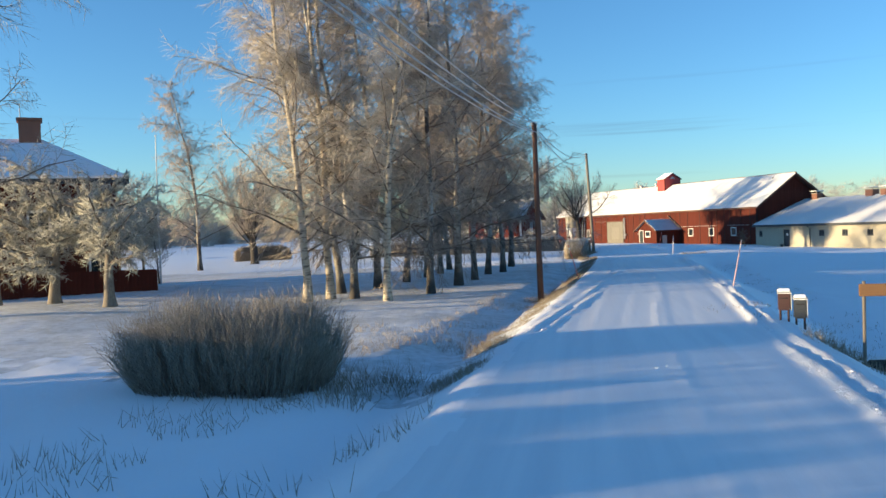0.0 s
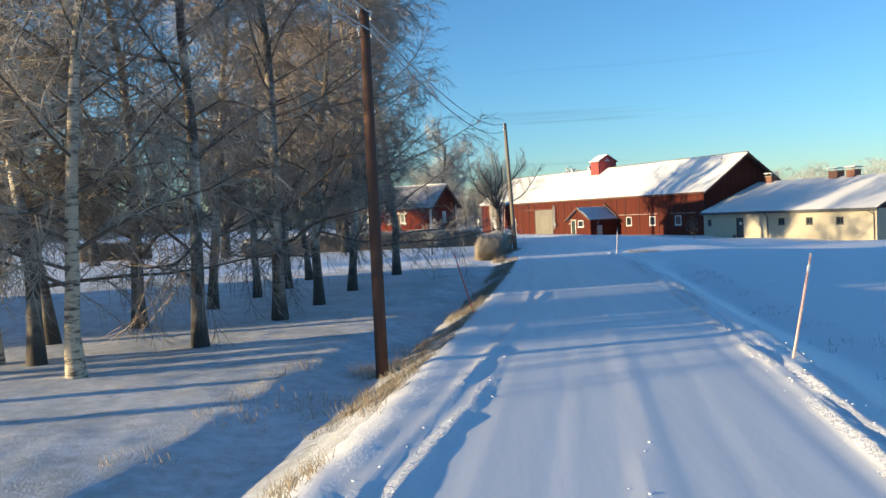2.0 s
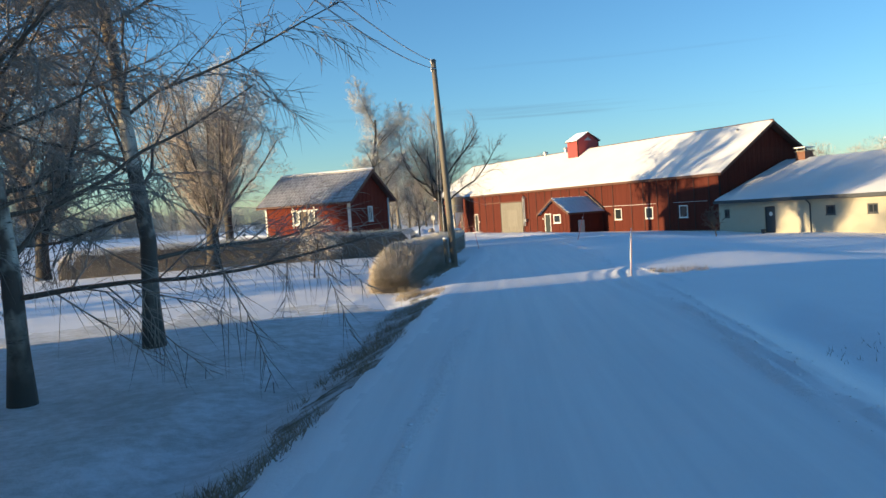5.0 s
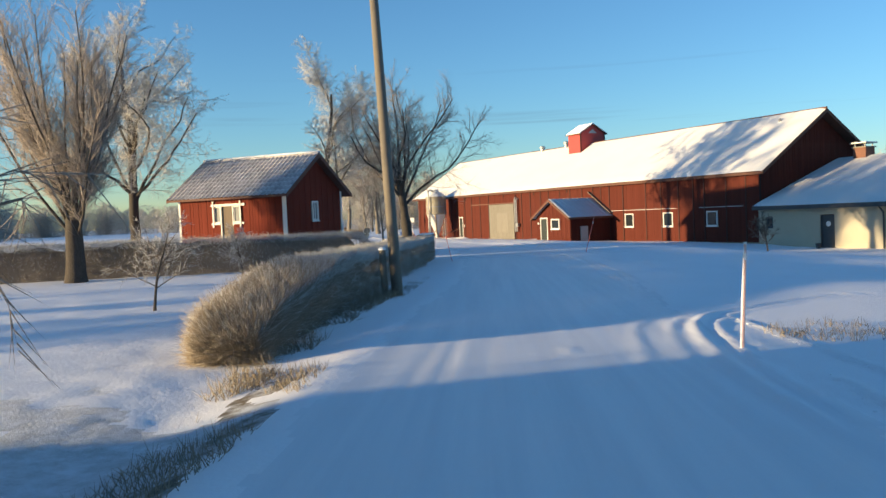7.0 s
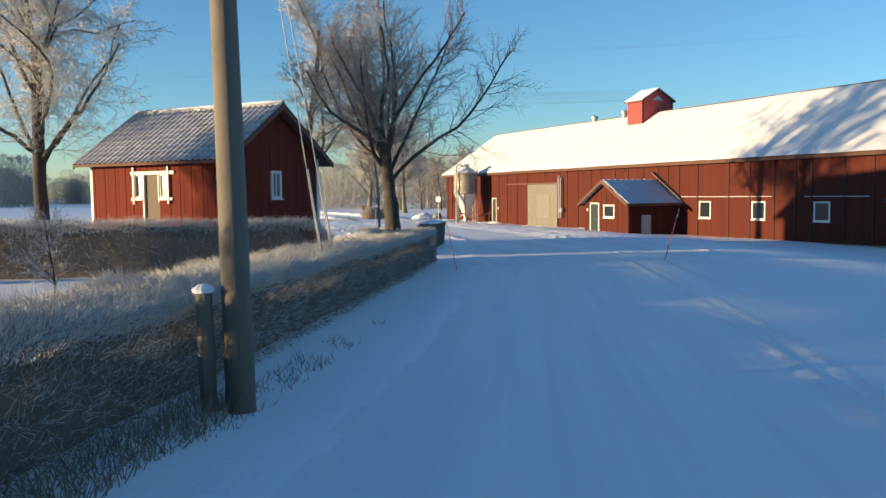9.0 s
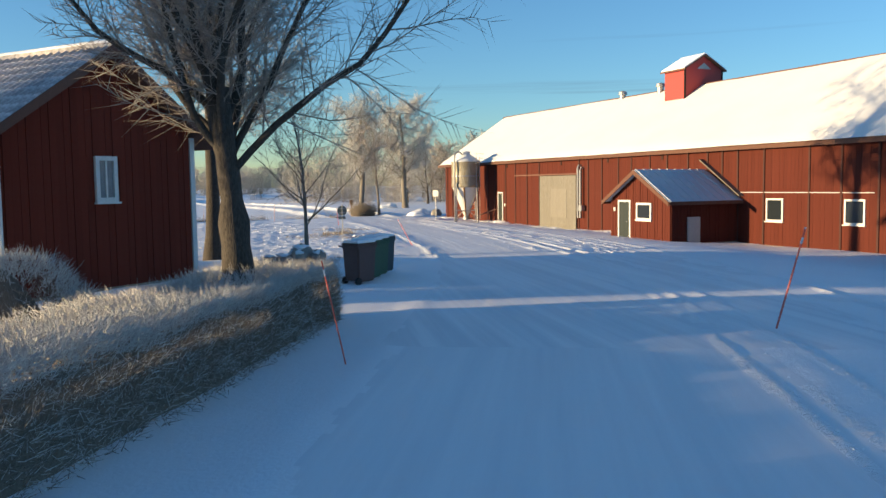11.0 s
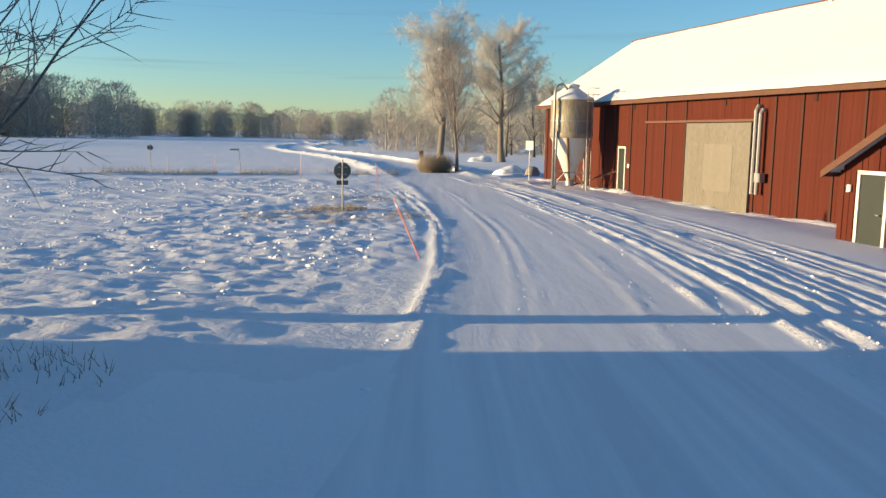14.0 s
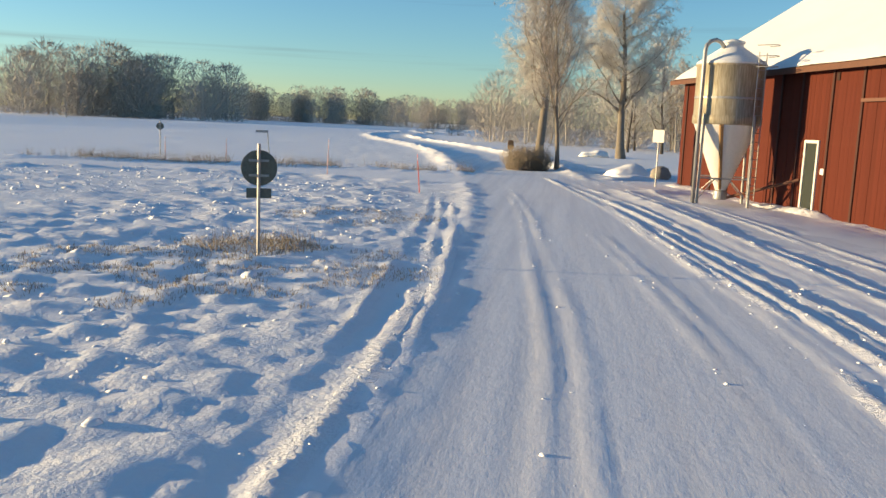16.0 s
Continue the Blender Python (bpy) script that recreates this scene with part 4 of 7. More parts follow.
def build_byre():
    ox, oy, oz = 78.5, 63.9, -0.8
    b = thing("byre", ox, oy, oz, 0, "low cream-plastered byre with snowy gable roof", "farm building")
    L, W, H, RZ = 21.9, 17.0, 3.05, 6.3
    mid = W / 2
    holes = [(y, 0.42, 0.36, 2.0) for y in (3.9, 7.4, 10.85)] + [(21.0, 0.3, 0.36, 2.0)]
    door = (15.95, 17.0)
    # front wall built round its openings
    spans = sorted([(y - w, y + w, z - h, z + h) for y, w, h, z in holes] + [(*door, 0.0, 2.45)])
    wall = Shape()
    y = 0.0
    for a, c, z0, z1 in spans:
        wall.box(0, 0.3, y, a, 0, H)
        if z0 > 0:
            wall.box(0, 0.3, a, c, 0, z0)
        wall.box(0, 0.3, a, c, z1, H)
        y = c
    wall.box(0, 0.3, y, L, 0, H)
    part("wall", wall, M_PLASTER, b, "cream plastered wall")
    part("wall", Shape().box(0.3, W, 0, 0.3, 0, H).box(W - 0.3, W, 0.3, L, 0, H), M_PLASTER, b)
    part("gable", Shape().slab([(0.0, 0.0, H), (W, 0.0, H), (mid, 0.0, RZ - 0.15)], (0, 0.25, 0)), M_RED, b, "red boarded gable top")
    for yy, w, h, z in holes:
        window_unit(b, 0.1, yy, z, 2 * w, 2 * h, True, M_DARK)
    d = part("door", Shape().box(0.12, 0.2, door[0] + 0.06, door[1] - 0.06, 0.05, 2.4), M_DARK, b, "dark plank door")
    part("door_frame", Shape().box(0.06, 0.2, door[0], door[0] + 0.07, 0.0, 2.45).box(0.06, 0.2, door[1] - 0.07, door[1], 0.0, 2.45), M_DARK, d)
    part("door_sign", Shape().lathe([(0.17, 0), (0.17, 0.01)], 20).mesh("door_sign", M_WHITE), None, d, "round pale sign").matrix_basis = pose(0.11, (door[0] + door[1]) / 2, 1.85, 0, 90, 0)
    xe, ez = -0.6, H + 0.02
    for sgn in (1, -1):
        xx = xe if sgn > 0 else W - xe
        part("roof", Shape().slab([(xx, -0.5, ez), (xx, L, ez), (mid, L, RZ), (mid, -0.5, RZ)], (0, 0, -0.12)), M_DARK, b)
        sn = Shape()
        n, m = 50, 14
        verts = []
        for i in range(n + 1):
            for j in range(m + 1):
                yv, t = -0.45 + (L + 0.4) * i / n, j / m
                hg = (0.11 if j else 0.05) + 0.05 * float(fbm(np.array([yv * 0.4]), np.array([t * 6 + 9 * sgn]))[0])
                verts.append((xx + (mid - xx) * t, yv, ez + (RZ - ez) * t + hg))
        faces = []
        for i in range(n):
            for j in range(m):
                q = (i * (m + 1) + j, (i + 1) * (m + 1) + j, (i + 1) * (m + 1) + j + 1, i * (m + 1) + j + 1)
                faces.append(q[::-1] if sgn > 0 else q)
        part("roof_snow", sn.add(verts, faces), M_ROOFSNOW, b, "snow on the roof", smooth=True)
        part("fascia", Shape().box(min(xx, xx - 0.05 * sgn), max(xx, xx - 0.05 * sgn), -0.5, L, ez - 0.2, ez + 0.05), M_DARK, b, "dark gutter board")
    part("downpipe", Shape().tube([(-0.55, 12.6, ez - 0.15), (-0.2, 12.6, ez - 0.45), (-0.06, 12.6, ez - 0.55), (-0.06, 12.6, 0.15)], 0.05, 8), M_DARK, b)
    part("downpipe", Shape().tube([(-0.55, 0.5, ez - 0.15), (-0.2, 0.3, ez - 0.45), (-0.06, 0.25, ez - 0.55), (-0.06, 0.25, 0.15)], 0.05, 8), M_DARK, b)
    for y, w, h in ((11.0, 0.55, 0.9), (8.9, 0.5, 0.9), (19.8, 0.5, 0.9)):
        c = part("chimney", Shape().box(mid - w, mid + w, y - w, y + w, RZ - 0.3, RZ + h * 0.75), M_BRICK, b, "short brick chimney with a cap")
        part("chimney_collar", Shape().box(mid - w - 0.08, mid + w + 0.08, y - w - 0.08, y + w + 0.08, RZ + h * 0.75, RZ + h * 0.85), M_CONCRETE, c)
        for sx in (-1, 1):
            for sy in (-1, 1):
                part("cap_leg", Shape().box(mid + sx * w * 0.8 - 0.03, mid + sx * w * 0.8 + 0.03, y + sy * w * 0.8 - 0.03, y + sy * w * 0.8 + 0.03, RZ + h * 0.85, RZ + h * 1.08), M_STEEL, c)
        part("chimney_cap", Shape().box(mid - w - 0.16, mid + w + 0.16, y - w - 0.16, y + w + 0.16, RZ + h * 1.08, RZ + h * 1.14), M_STEEL, c, "flat sheet cap")
        part("cap_snow", Shape().box(mid - w - 0.12, mid + w + 0.12, y - w - 0.12, y + w + 0.12, RZ + h * 1.14, RZ + h * 1.2), M_SNOW, c)
    return b


build_byre()


M_RUST = surface("rusty_strip", (0.22, 0.125, 0.05), (0.36, 0.22, 0.10), 2, 0.8)


def build_silo():
    s = thing("feed_silo", 76.65, 130.2, gz(76.8, 130.3) - 0.02, 0, "galvanised feed silo with pale cone on steel legs", "silo")
    z = -s.location.z
    part("drum", Shape().lathe([(1.12, z + 2.75), (1.17, z + 2.78), (1.17, z + 3.05), (1.15, z + 3.07), (1.15, z + 4.72), (1.19, z + 4.75), (1.19, z + 4.80)], 40), M_GALV, s, "stained galvanised drum", True)
    part("cone", Shape().lathe([(0.17, z + 0.45), (0.19, z + 0.47), (1.10, z + 2.74), (1.12, z + 2.76)], 40), M_SILOCONE, s, "pale fibreglass cone", True)
    part("outlet", Shape().lathe([(0.22, z + 0.12), (0.24, z + 0.16), (0.24, z + 0.42), (0.2, z + 0.46)], 20), M_STEEL, s)
    part("roof", Shape().lathe([(1.20, z + 4.80), (1.16, z + 4.88), (0.36, z + 5.42), (0.34, z + 5.52), (0.4, z + 5.54), (0.38, z + 5.62), (0.05, z + 5.7)], 40), M_SHEET, s, "frosted conical lid", True)
    part("seam", Shape().tube([(-0.62, -0.93, z + 2.74), (-0.12, -0.18, z + 0.5)], [0.075, 0.05], 6), M_RUST, s, "rust-brown cone seam")
    part("hoop_band", Shape().lathe([(1.155, z + 3.62), (1.165, z + 3.63), (1.165, z + 3.69), (1.155, z + 3.70)], 40), M_STEEL, s)
    for k in range(4):
        a = math.radians(45 + 90 * k - 20)
        part("leg", Shape().tube([(1.2 * math.cos(a), 1.2 * math.sin(a), z * 0 - 0.1), (1.16 * math.cos(a), 1.16 * math.sin(a), z + 3.1)], 0.05, 6), M_STEEL, s)
        b = math.radians(45 + 90 * (k + 1) - 20)
        part("brace", Shape().tube([(1.19 * math.cos(a), 1.19 * math.sin(a), z + 0.9), (1.19 * math.cos(b), 1.19 * math.sin(b), z + 0.9)], 0.025, 5), M_STEEL, s)
        part("brace", Shape().tube([(1.19 * math.cos(a), 1.19 * math.sin(a), z + 0.15), (0.3 * math.cos(a), 0.3 * math.sin(a), z + 0.9)], 0.02, 5), M_STEEL, s)
    fill = [(-1.25, -0.55, -0.1), (-1.25, -0.55, z + 5.2)] + [(-1.25 + 0.45 * (1 - math.cos(t)), -0.55 + 0.2 * (1 - math.cos(t)), z + 5.2 + 0.4 * math.sin(t)) for t in (0.5, 1.0, 1.57, 2.1, 2.7)]
    part("filling_pipe", Shape().tube(fill, 0.07, 10), M_STEEL, s, "bent grey filling pipe", True)
    lad = new("ladder")
    lad.parent = s
    lad.matrix_basis = pose(0.55, -1.12, 0, 0, 0, 25)
    for x in (-0.2, 0.2):
        part("rail", Shape().tube([(x, 0, z + 0.2), (x, 0, z + 5.2)], 0.022, 5), M_STEEL, lad)
    for k in range(16):
        part("rung", Shape().tube([(-0.2, 0, z + 0.4 + 0.3 * k), (0.2, 0, z + 0.4 + 0.3 * k)], 0.014, 5), M_STEEL, lad)
    for k in range(3):
        zc = z + 4.7 + 0.35 * k
        part("hoop", Shape().tube([(-0.32 * math.cos(t), -0.65 * math.sin(t) * 0.9, zc) for t in np.linspace(0, math.pi, 10)], 0.015, 5), M_STEEL, lad)
    part("auger", Shape().tube([(0.2, -0.1, z + 0.2), (2.0, -1.6, z + 1.0)], 0.055, 8), M_TRIM, s, "slanting feed auger")
    return s


build_silo()


def build_hut():
    # local x along the door wall, local y into the hut
    ax = Vector((4.56, -5.89, 0)).normalized()
    turn = math.degrees(math.atan2(ax.y, ax.x))
    h = thing("hut", 41.44, 95.62, 0.4, turn, "small falu-red cabin with frosted tile roof", "cabin")
    L, W, H, RZ = 7.45, 5.9, 4.0, 6.14
    mid = W / 2
    door = (2.55, 4.45)
    part("wall", Shape().box(0.0, door[0], 0, 0.2, 0, H).box(door[1], L, 0, 0.2, 0, H).box(door[0], door[1], 0, 0.2, 3.4, H).box(0.0, L, W - 0.2, W, 0, H), M_HUTRED, h, "red boarded wall")
    for x0 in (0.0, L - 0.2):
        part("gable_wall", Shape().slab([(x0, 0.2, 0), (x0, 0.2, H), (x0, mid, RZ - 0.15), (x0, W - 0.2, H), (x0, W - 0.2, 0)], (0.2, 0, 0)), M_HUTRED, h, "red boarded gable wall")
    for i in range(37):
        x = 0.02 + 0.2 * i
        if door[0] - 0.18 < x < door[1]:
            z0 = 3.4
        else:
            z0 = 0.1
        q = part("board", Shape().box(0.0, 0.19, -0.02 - 0.012 * (i * 5 % 3 == 0), 0.0, 0, H - z0), M_HUTRED, h)
        q.location = (x, 0, z0)
    for i in range(28):
        y = 0.1 + 0.2 * i
        top = H + (RZ - 0.25 - H) * (1 - abs(y + 0.1 - mid) / mid)
        spans = [(0.1, top)]
        if 2.45 < y + 0.19 and y < 3.25:
            spans = [(0.1, 2.3), (3.4, top)]
        for a, c in spans:
            q = part("board", Shape().box(0.0, 0.02 + 0.012 * (i * 5 % 3 == 0), 0.0, 0.19, 0, c - a), M_HUTRED, h)
            q.location = (L, y, a)
    for x in (-0.05, L - 0.2):
        part("corner_board", Shape().box(x, x + 0.14 if x < 1 else L + 0.05, -0.05, -0.0, 0, H), M_WHITE, h, "white corner board")
    part("corner_board", Shape().box(L, L + 0.05, W - 0.16, W, 0, H), M_WHITE, h)
    d = part("door", Shape().box(3.05, 3.82, 0.04, 0.1, 0.1, 3.3), M_HUTDOOR, h, "grey-brown door between two small windows")
    part("door_frame", Shape().box(2.98, 3.05, -0.05, 0.1, 0, 3.31).box(3.82, 3.88, -0.05, 0.1, 2.2, 3.31).box(2.34, 4.72, -0.08, 0.1, 3.31, 3.45), M_WHITE, d)
    for x in (2.74, 4.13):
        window_unit(h, x, 0.04, 2.85, 0.46, 0.9, False, M_WHITE, axis="x", pane=M_CURTAIN, t=0.045)
    part("apron_board", Shape().box(2.34, 2.98, -0.08, -0.042, 2.27, 2.38), M_WHITE, h)
    part("apron_board", Shape().box(3.88, 4.62, -0.08, -0.042, 2.27, 2.38), M_WHITE, h)
    for x in (2.45, 4.36):
        part("ear_board", Shape().box(x, x + 0.09, -0.10, -0.082, 2.12, 3.62), M_WHITE, h)
    part("panel_below", Shape().box(2.55, 2.98, -0.02, 0.1, 0.1, 2.4), M_HUTRED, h)
    part("panel_below", Shape().box(3.88, 4.45, -0.02, 0.1, 0.1, 2.4), M_HUTRED, h)
    gw = window_unit(h, L + 0.0, 2.55, 2.85, 0.66, 1.15, True, pane=M_CURTAIN)
    gw.matrix_basis = pose(L + 0.03, 2.85, 2.85, 0, 0, 180)
    ev, ez, ov = 0.55, 3.78, 0.45
    for sgn in (1, -1):
        y0 = -ev if sgn > 0 else W + ev
        part("roof", Shape().slab([(-ov, y0, ez), (L + ov, y0, ez), (L + ov, mid, RZ), (-ov, mid, RZ)], (0, 0, -0.1)), M_TRIM, h)
        run = math.hypot(mid + ev, RZ - ez)
        cols, rows = 28, 10
        slope = math.degrees(math.atan2(RZ - ez, mid + ev))
        t = Shape()
        w, ln = (L + 2 * ov) / cols, run / rows + 0.06
        prof = [(0, 0.0), (w * 0.25, 0.062), (w * 0.5, 0.075), (w * 0.75, 0.03), (w, 0.004)]
        v = [(x, 0, z + 0.012) for x, z in prof] + [(x, ln, z) for x, z in prof] + [(x, 0, z) for x, z in prof]
        f = [(i, i + 1, 6 + i, 5 + i) for i in range(4)] + [(10 + i, 11 + i, i + 1, i) for i in range(4)]
        me = t.add(v, f).mesh("tile", M_TILE)
        for i in range(cols):
            for j in range(rows):
                if sgn < 0 and j > 1:
                    continue
                q = part("tile", me, None, h)
                k = j / rows
                jit = random.uniform(-0.8, 0.8)
                if sgn > 0:
                    q.matrix_basis = pose(-ov + w * i, y0 + (mid - y0) * k, ez + (RZ - ez) * k + 0.01, slope + jit, 0, jit)
                else:
                    q.matrix_basis = pose(-ov + w * (i + 1), y0 + (mid - y0) * k, ez + (RZ - ez) * k + 0.01, slope + jit, 0, 180 + jit)
        for x in (-ov - 0.03, L + ov):
            part("verge_board", Shape().slab([(x, y0, ez + 0.06), (x, mid, RZ + 0.08), (x, mid, RZ - 0.2), (x, y0, ez - 0.18)], (0.03, 0, 0)), M_TRIM, h, "dark verge board")
    part("ridge_cap", Shape().tube([(-ov, mid, RZ + 0.02), (L + ov, mid, RZ + 0.02)], 0.13, 8), M_TILE, h)
    part("ridge_snow", Shape().tube([(-ov, mid, RZ + 0.08), (L + ov, mid, RZ + 0.08)], 0.11, 8), M_SNOW, h)
    part("plinth", Shape().box(-0.05, L + 0.05, -0.06, W + 0.05, -0.4, 0.1), M_CONCRETE, h)
    return h


build_hut()


# ---- poles and wires ----
def build_pole(x, y, base, top, mat, label, r=0.13):
    p = thing("utility_pole", x, y, base - 0.15, 0, label, "utility pole")
    d = Vector(top) - Vector((x, y, base - 0.15))
    part("post", Shape().tube([d * t for t in (0, 0.25, 0.5, 0.75, 1.0)], [r, r * 0.95, r * 0.88, r * 0.8, r * 0.72], 12), mat, p, smooth=True)
    for k, (a, b) in enumerate(((-0.16, -0.2), (0.16, -0.2), (-0.16, -0.55), (0.16, -0.55))):
        part("bracket", Shape().tube([d + Vector((0, 0, b)), d + Vector((a, a * 0.5, b)), d + Vector((a, a * 0.5, b + 0.1))], 0.015, 5), M_STEEL, p)
        part("insulator", Shape().lathe([(0.02, 0), (0.045, 0.02), (0.03, 0.06), (0.045, 0.09), (0.02, 0.12)], 8, d.x + a, d.y + a * 0.5).mesh("insulator", M_WHITE), None, p).location.z = d.z + b + 0.08
    return p


P1 = (15.82, 28.3, 7.45)
P2 = (41.46, 66.6, 9.95)
P0 = (-9.8, -6.9, 9.0)
build_pole(15.82, 28.25, gz(15.82, 28.25), P1, M_POLE, "brown tarred wooden utility pole in frosted grass")
build_pole(41.45, 65.8, gz(41.45, 65.8), P2, M_POLEGREY, "grey weathered leaning utility pole by the hedge", 0.16)
build_pole(-9.9, -7.0, gz(-9.9, -7.0), P0, M_POLE, "brown tarred wooden utility pole in snow")


def build_wire(a, b, sag, r=0.018):
    a, b = Vector(a), Vector(b)
    w = thing("overhead_cable", *a, 0, "sagging frosted overhead cable", "cable", "overhead cables")
    pts = [(b - a) * t + Vector((0, 0, -4 * sag * t * (1 - t))) for t in np.linspace(0, 1, 25)]
    part("cable", Shape().tube(pts, r, 5), M_WIRE, w)


for dx, dz, sag in ((-0.16, -0.05, 0.9), (0.16, -0.05, 0.75), (-0.16, -0.4, 1.0), (0.16, -0.4, 0.95)):
    build_wire((P0[0] + dx, P0[1] + dx * 0.5, P0[2] + dz), (P1[0] + dx, P1[1] + dx * 0.5, P1[2] + dz), sag)
for dx, dz, sag in ((-0.16, -0.05, 0.8), (0.16, -0.4, 1.0)):
    build_wire((P1[0] + dx, P1[1] + dx * 0.5, P1[2] + dz), (P2[0] + dx, P2[1] + dx * 0.5, P2[2] + dz), sag, 0.02)


def build_guy(a, b, r=0.011):
    a, b = Vector(a), Vector(b)
    g = thing("guy_wire", *b, 0, "frosted guy wire with a pale guard tube, staying the grey pole", "guy wire", "guy wires of the pole")
    d = a - b
    part("wire", Shape().tube([(0, 0, -0.3), d * 0.5, d], r, 5), M_WIRE, g)
    part("guard_tube", Shape().tube([d * 0.01, d * 0.3], r * 1.7, 7), M_WHITE, g, "pale guard tube")
    part("anchor_rod", Shape().tube([(0, 0, -0.4), d * 0.03], r * 1.3, 6), M_STEEL, g)


for ax, ay in ((45.08, 74.18), (45.32, 74.05)):
    build_guy((P2[0], P2[1], P2[2] - 0.15), (ax, ay, gz(ax, ay)))


# ---- trees and hedges: many shoots at once ----
def quick_mesh(name, pieces, mat, smooth=False):
    """One mesh from (vertices, faces) arrays."""
    me = bpy.data.meshes.new(name)
    verts, loops, starts, n, m = [], [], [], 0, 0
    for v, f in pieces:
        verts.append(v)
        loops.append((f + n).ravel())
        starts.append(m + np.arange(len(f)) * f.shape[1])
        n, m = n + len(v), m + f.size
    verts, loops, starts = np.concatenate(verts), np.concatenate(loops), np.concatenate(starts)
    me.vertices.add(len(verts))
    me.vertices.foreach_set("co", verts.astype(np.float32).ravel())
    me.loops.add(len(loops))
    me.loops.foreach_set("vertex_index", loops.astype(np.int32))
    me.polygons.add(len(starts))
    me.polygons.foreach_set("loop_start", starts.astype(np.int32))
    me.materials.append(mat)
    me.update(calc_edges=True)
    if smooth:
        me.shade_smooth()
    return me


def unit(v):
    return v / np.maximum(np.linalg.norm(v, axis=-1, keepdims=True), 1e-9)


def bars(pts, radii, n, pointed=False):
    """Tapered round shoots. pts: (N, P, 3), radii: (N, P). Returns a list of (vertices, faces)."""
    N, P, _ = pts.shape
    d = np.empty_like(pts)
    d[:, 1:-1] = pts[:, 2:] - pts[:, :-2]
    d[:, 0], d[:, -1] = pts[:, 1] - pts[:, 0], pts[:, -1] - pts[:, -2]
    d = unit(d)
    a = unit(np.cross(d, np.array((0.36, 0.9, 0.22))))
    b = np.cross(d, a)
    t = 2 * np.pi * np.arange(n) / n
    rings = pts[:, :, None] + radii[:, :, None, None] * (np.cos(t)[None, None, :, None] * a[:, :, None] + np.sin(t)[None, None, :, None] * b[:, :, None])
    Q = P - 1 if pointed else P
    base = (np.arange(N) * Q * n)[:, None, None]
    i, k = np.arange(Q - 1)[None, :, None], np.arange(n)[None, None, :]
    quads = np.stack([base + i * n + k, base + i * n + (k + 1) % n, base + (i + 1) * n + (k + 1) % n, base + (i + 1) * n + k], -1).reshape(-1, 4)
    body = rings[:, :Q].reshape(-1, 3)
    if not pointed:
        return [(body, quads)]
    top = N * Q * n + np.arange(N)[:, None]
    kk = np.arange(n)[None, :]
    last = (np.arange(N) * Q * n + (Q - 1) * n)[:, None]
    tris = np.stack([last + kk, last + (kk + 1) % n, np.broadcast_to(top, (N, n))], -1).reshape(-1, 3)
    verts = np.concatenate([body, pts[:, -1]])
    out = [(verts, quads)] if len(quads) else []
    if out:
        return [(verts, quads), (verts[:0], tris - len(verts))]
    return [(verts, tris)]


def shoots(rng, start, head, length, pieces, wander, pull):
    p, d = start, unit(head)
    pts = [p]
    for _ in range(pieces):
        d = unit(d + rng.normal(0, wander, d.shape) + np.array((0, 0, pull)))
        p = p + d * (length / pieces)[:, None]
        pts.append(p)
    return np.stack(pts, 1)


def side_shoots(rng, pts, radii, count, angle, first, shorten):
    """Where side shoots start on each parent, their heading, the parent's radius there and a length factor."""
    N, P, _ = pts.shape
    t = first + (1 - first) * (np.arange(count)[None] + rng.rand(N, count)) / count
    f = t * (P - 1)
    i = np.minimum(f.astype(int), P - 2)
    r = np.arange(N)[:, None]
    g = (f - i)[..., None]
    at = pts[r, i] * (1 - g) + pts[r, i + 1] * g
    d = unit(pts[r, i + 1] - pts[r, i])
    side = unit(np.cross(d, rng.normal(0, 1, d.shape)))
    a = np.radians(rng.normal(angle, angle * 0.2, t.shape))[..., None]
    rad = radii[r, i]
    return at.reshape(-1, 3), (d * np.cos(a) + side * np.sin(a)).reshape(-1, 3), rad.ravel(), (1 - shorten * (t - first) / (1 - first)).ravel()


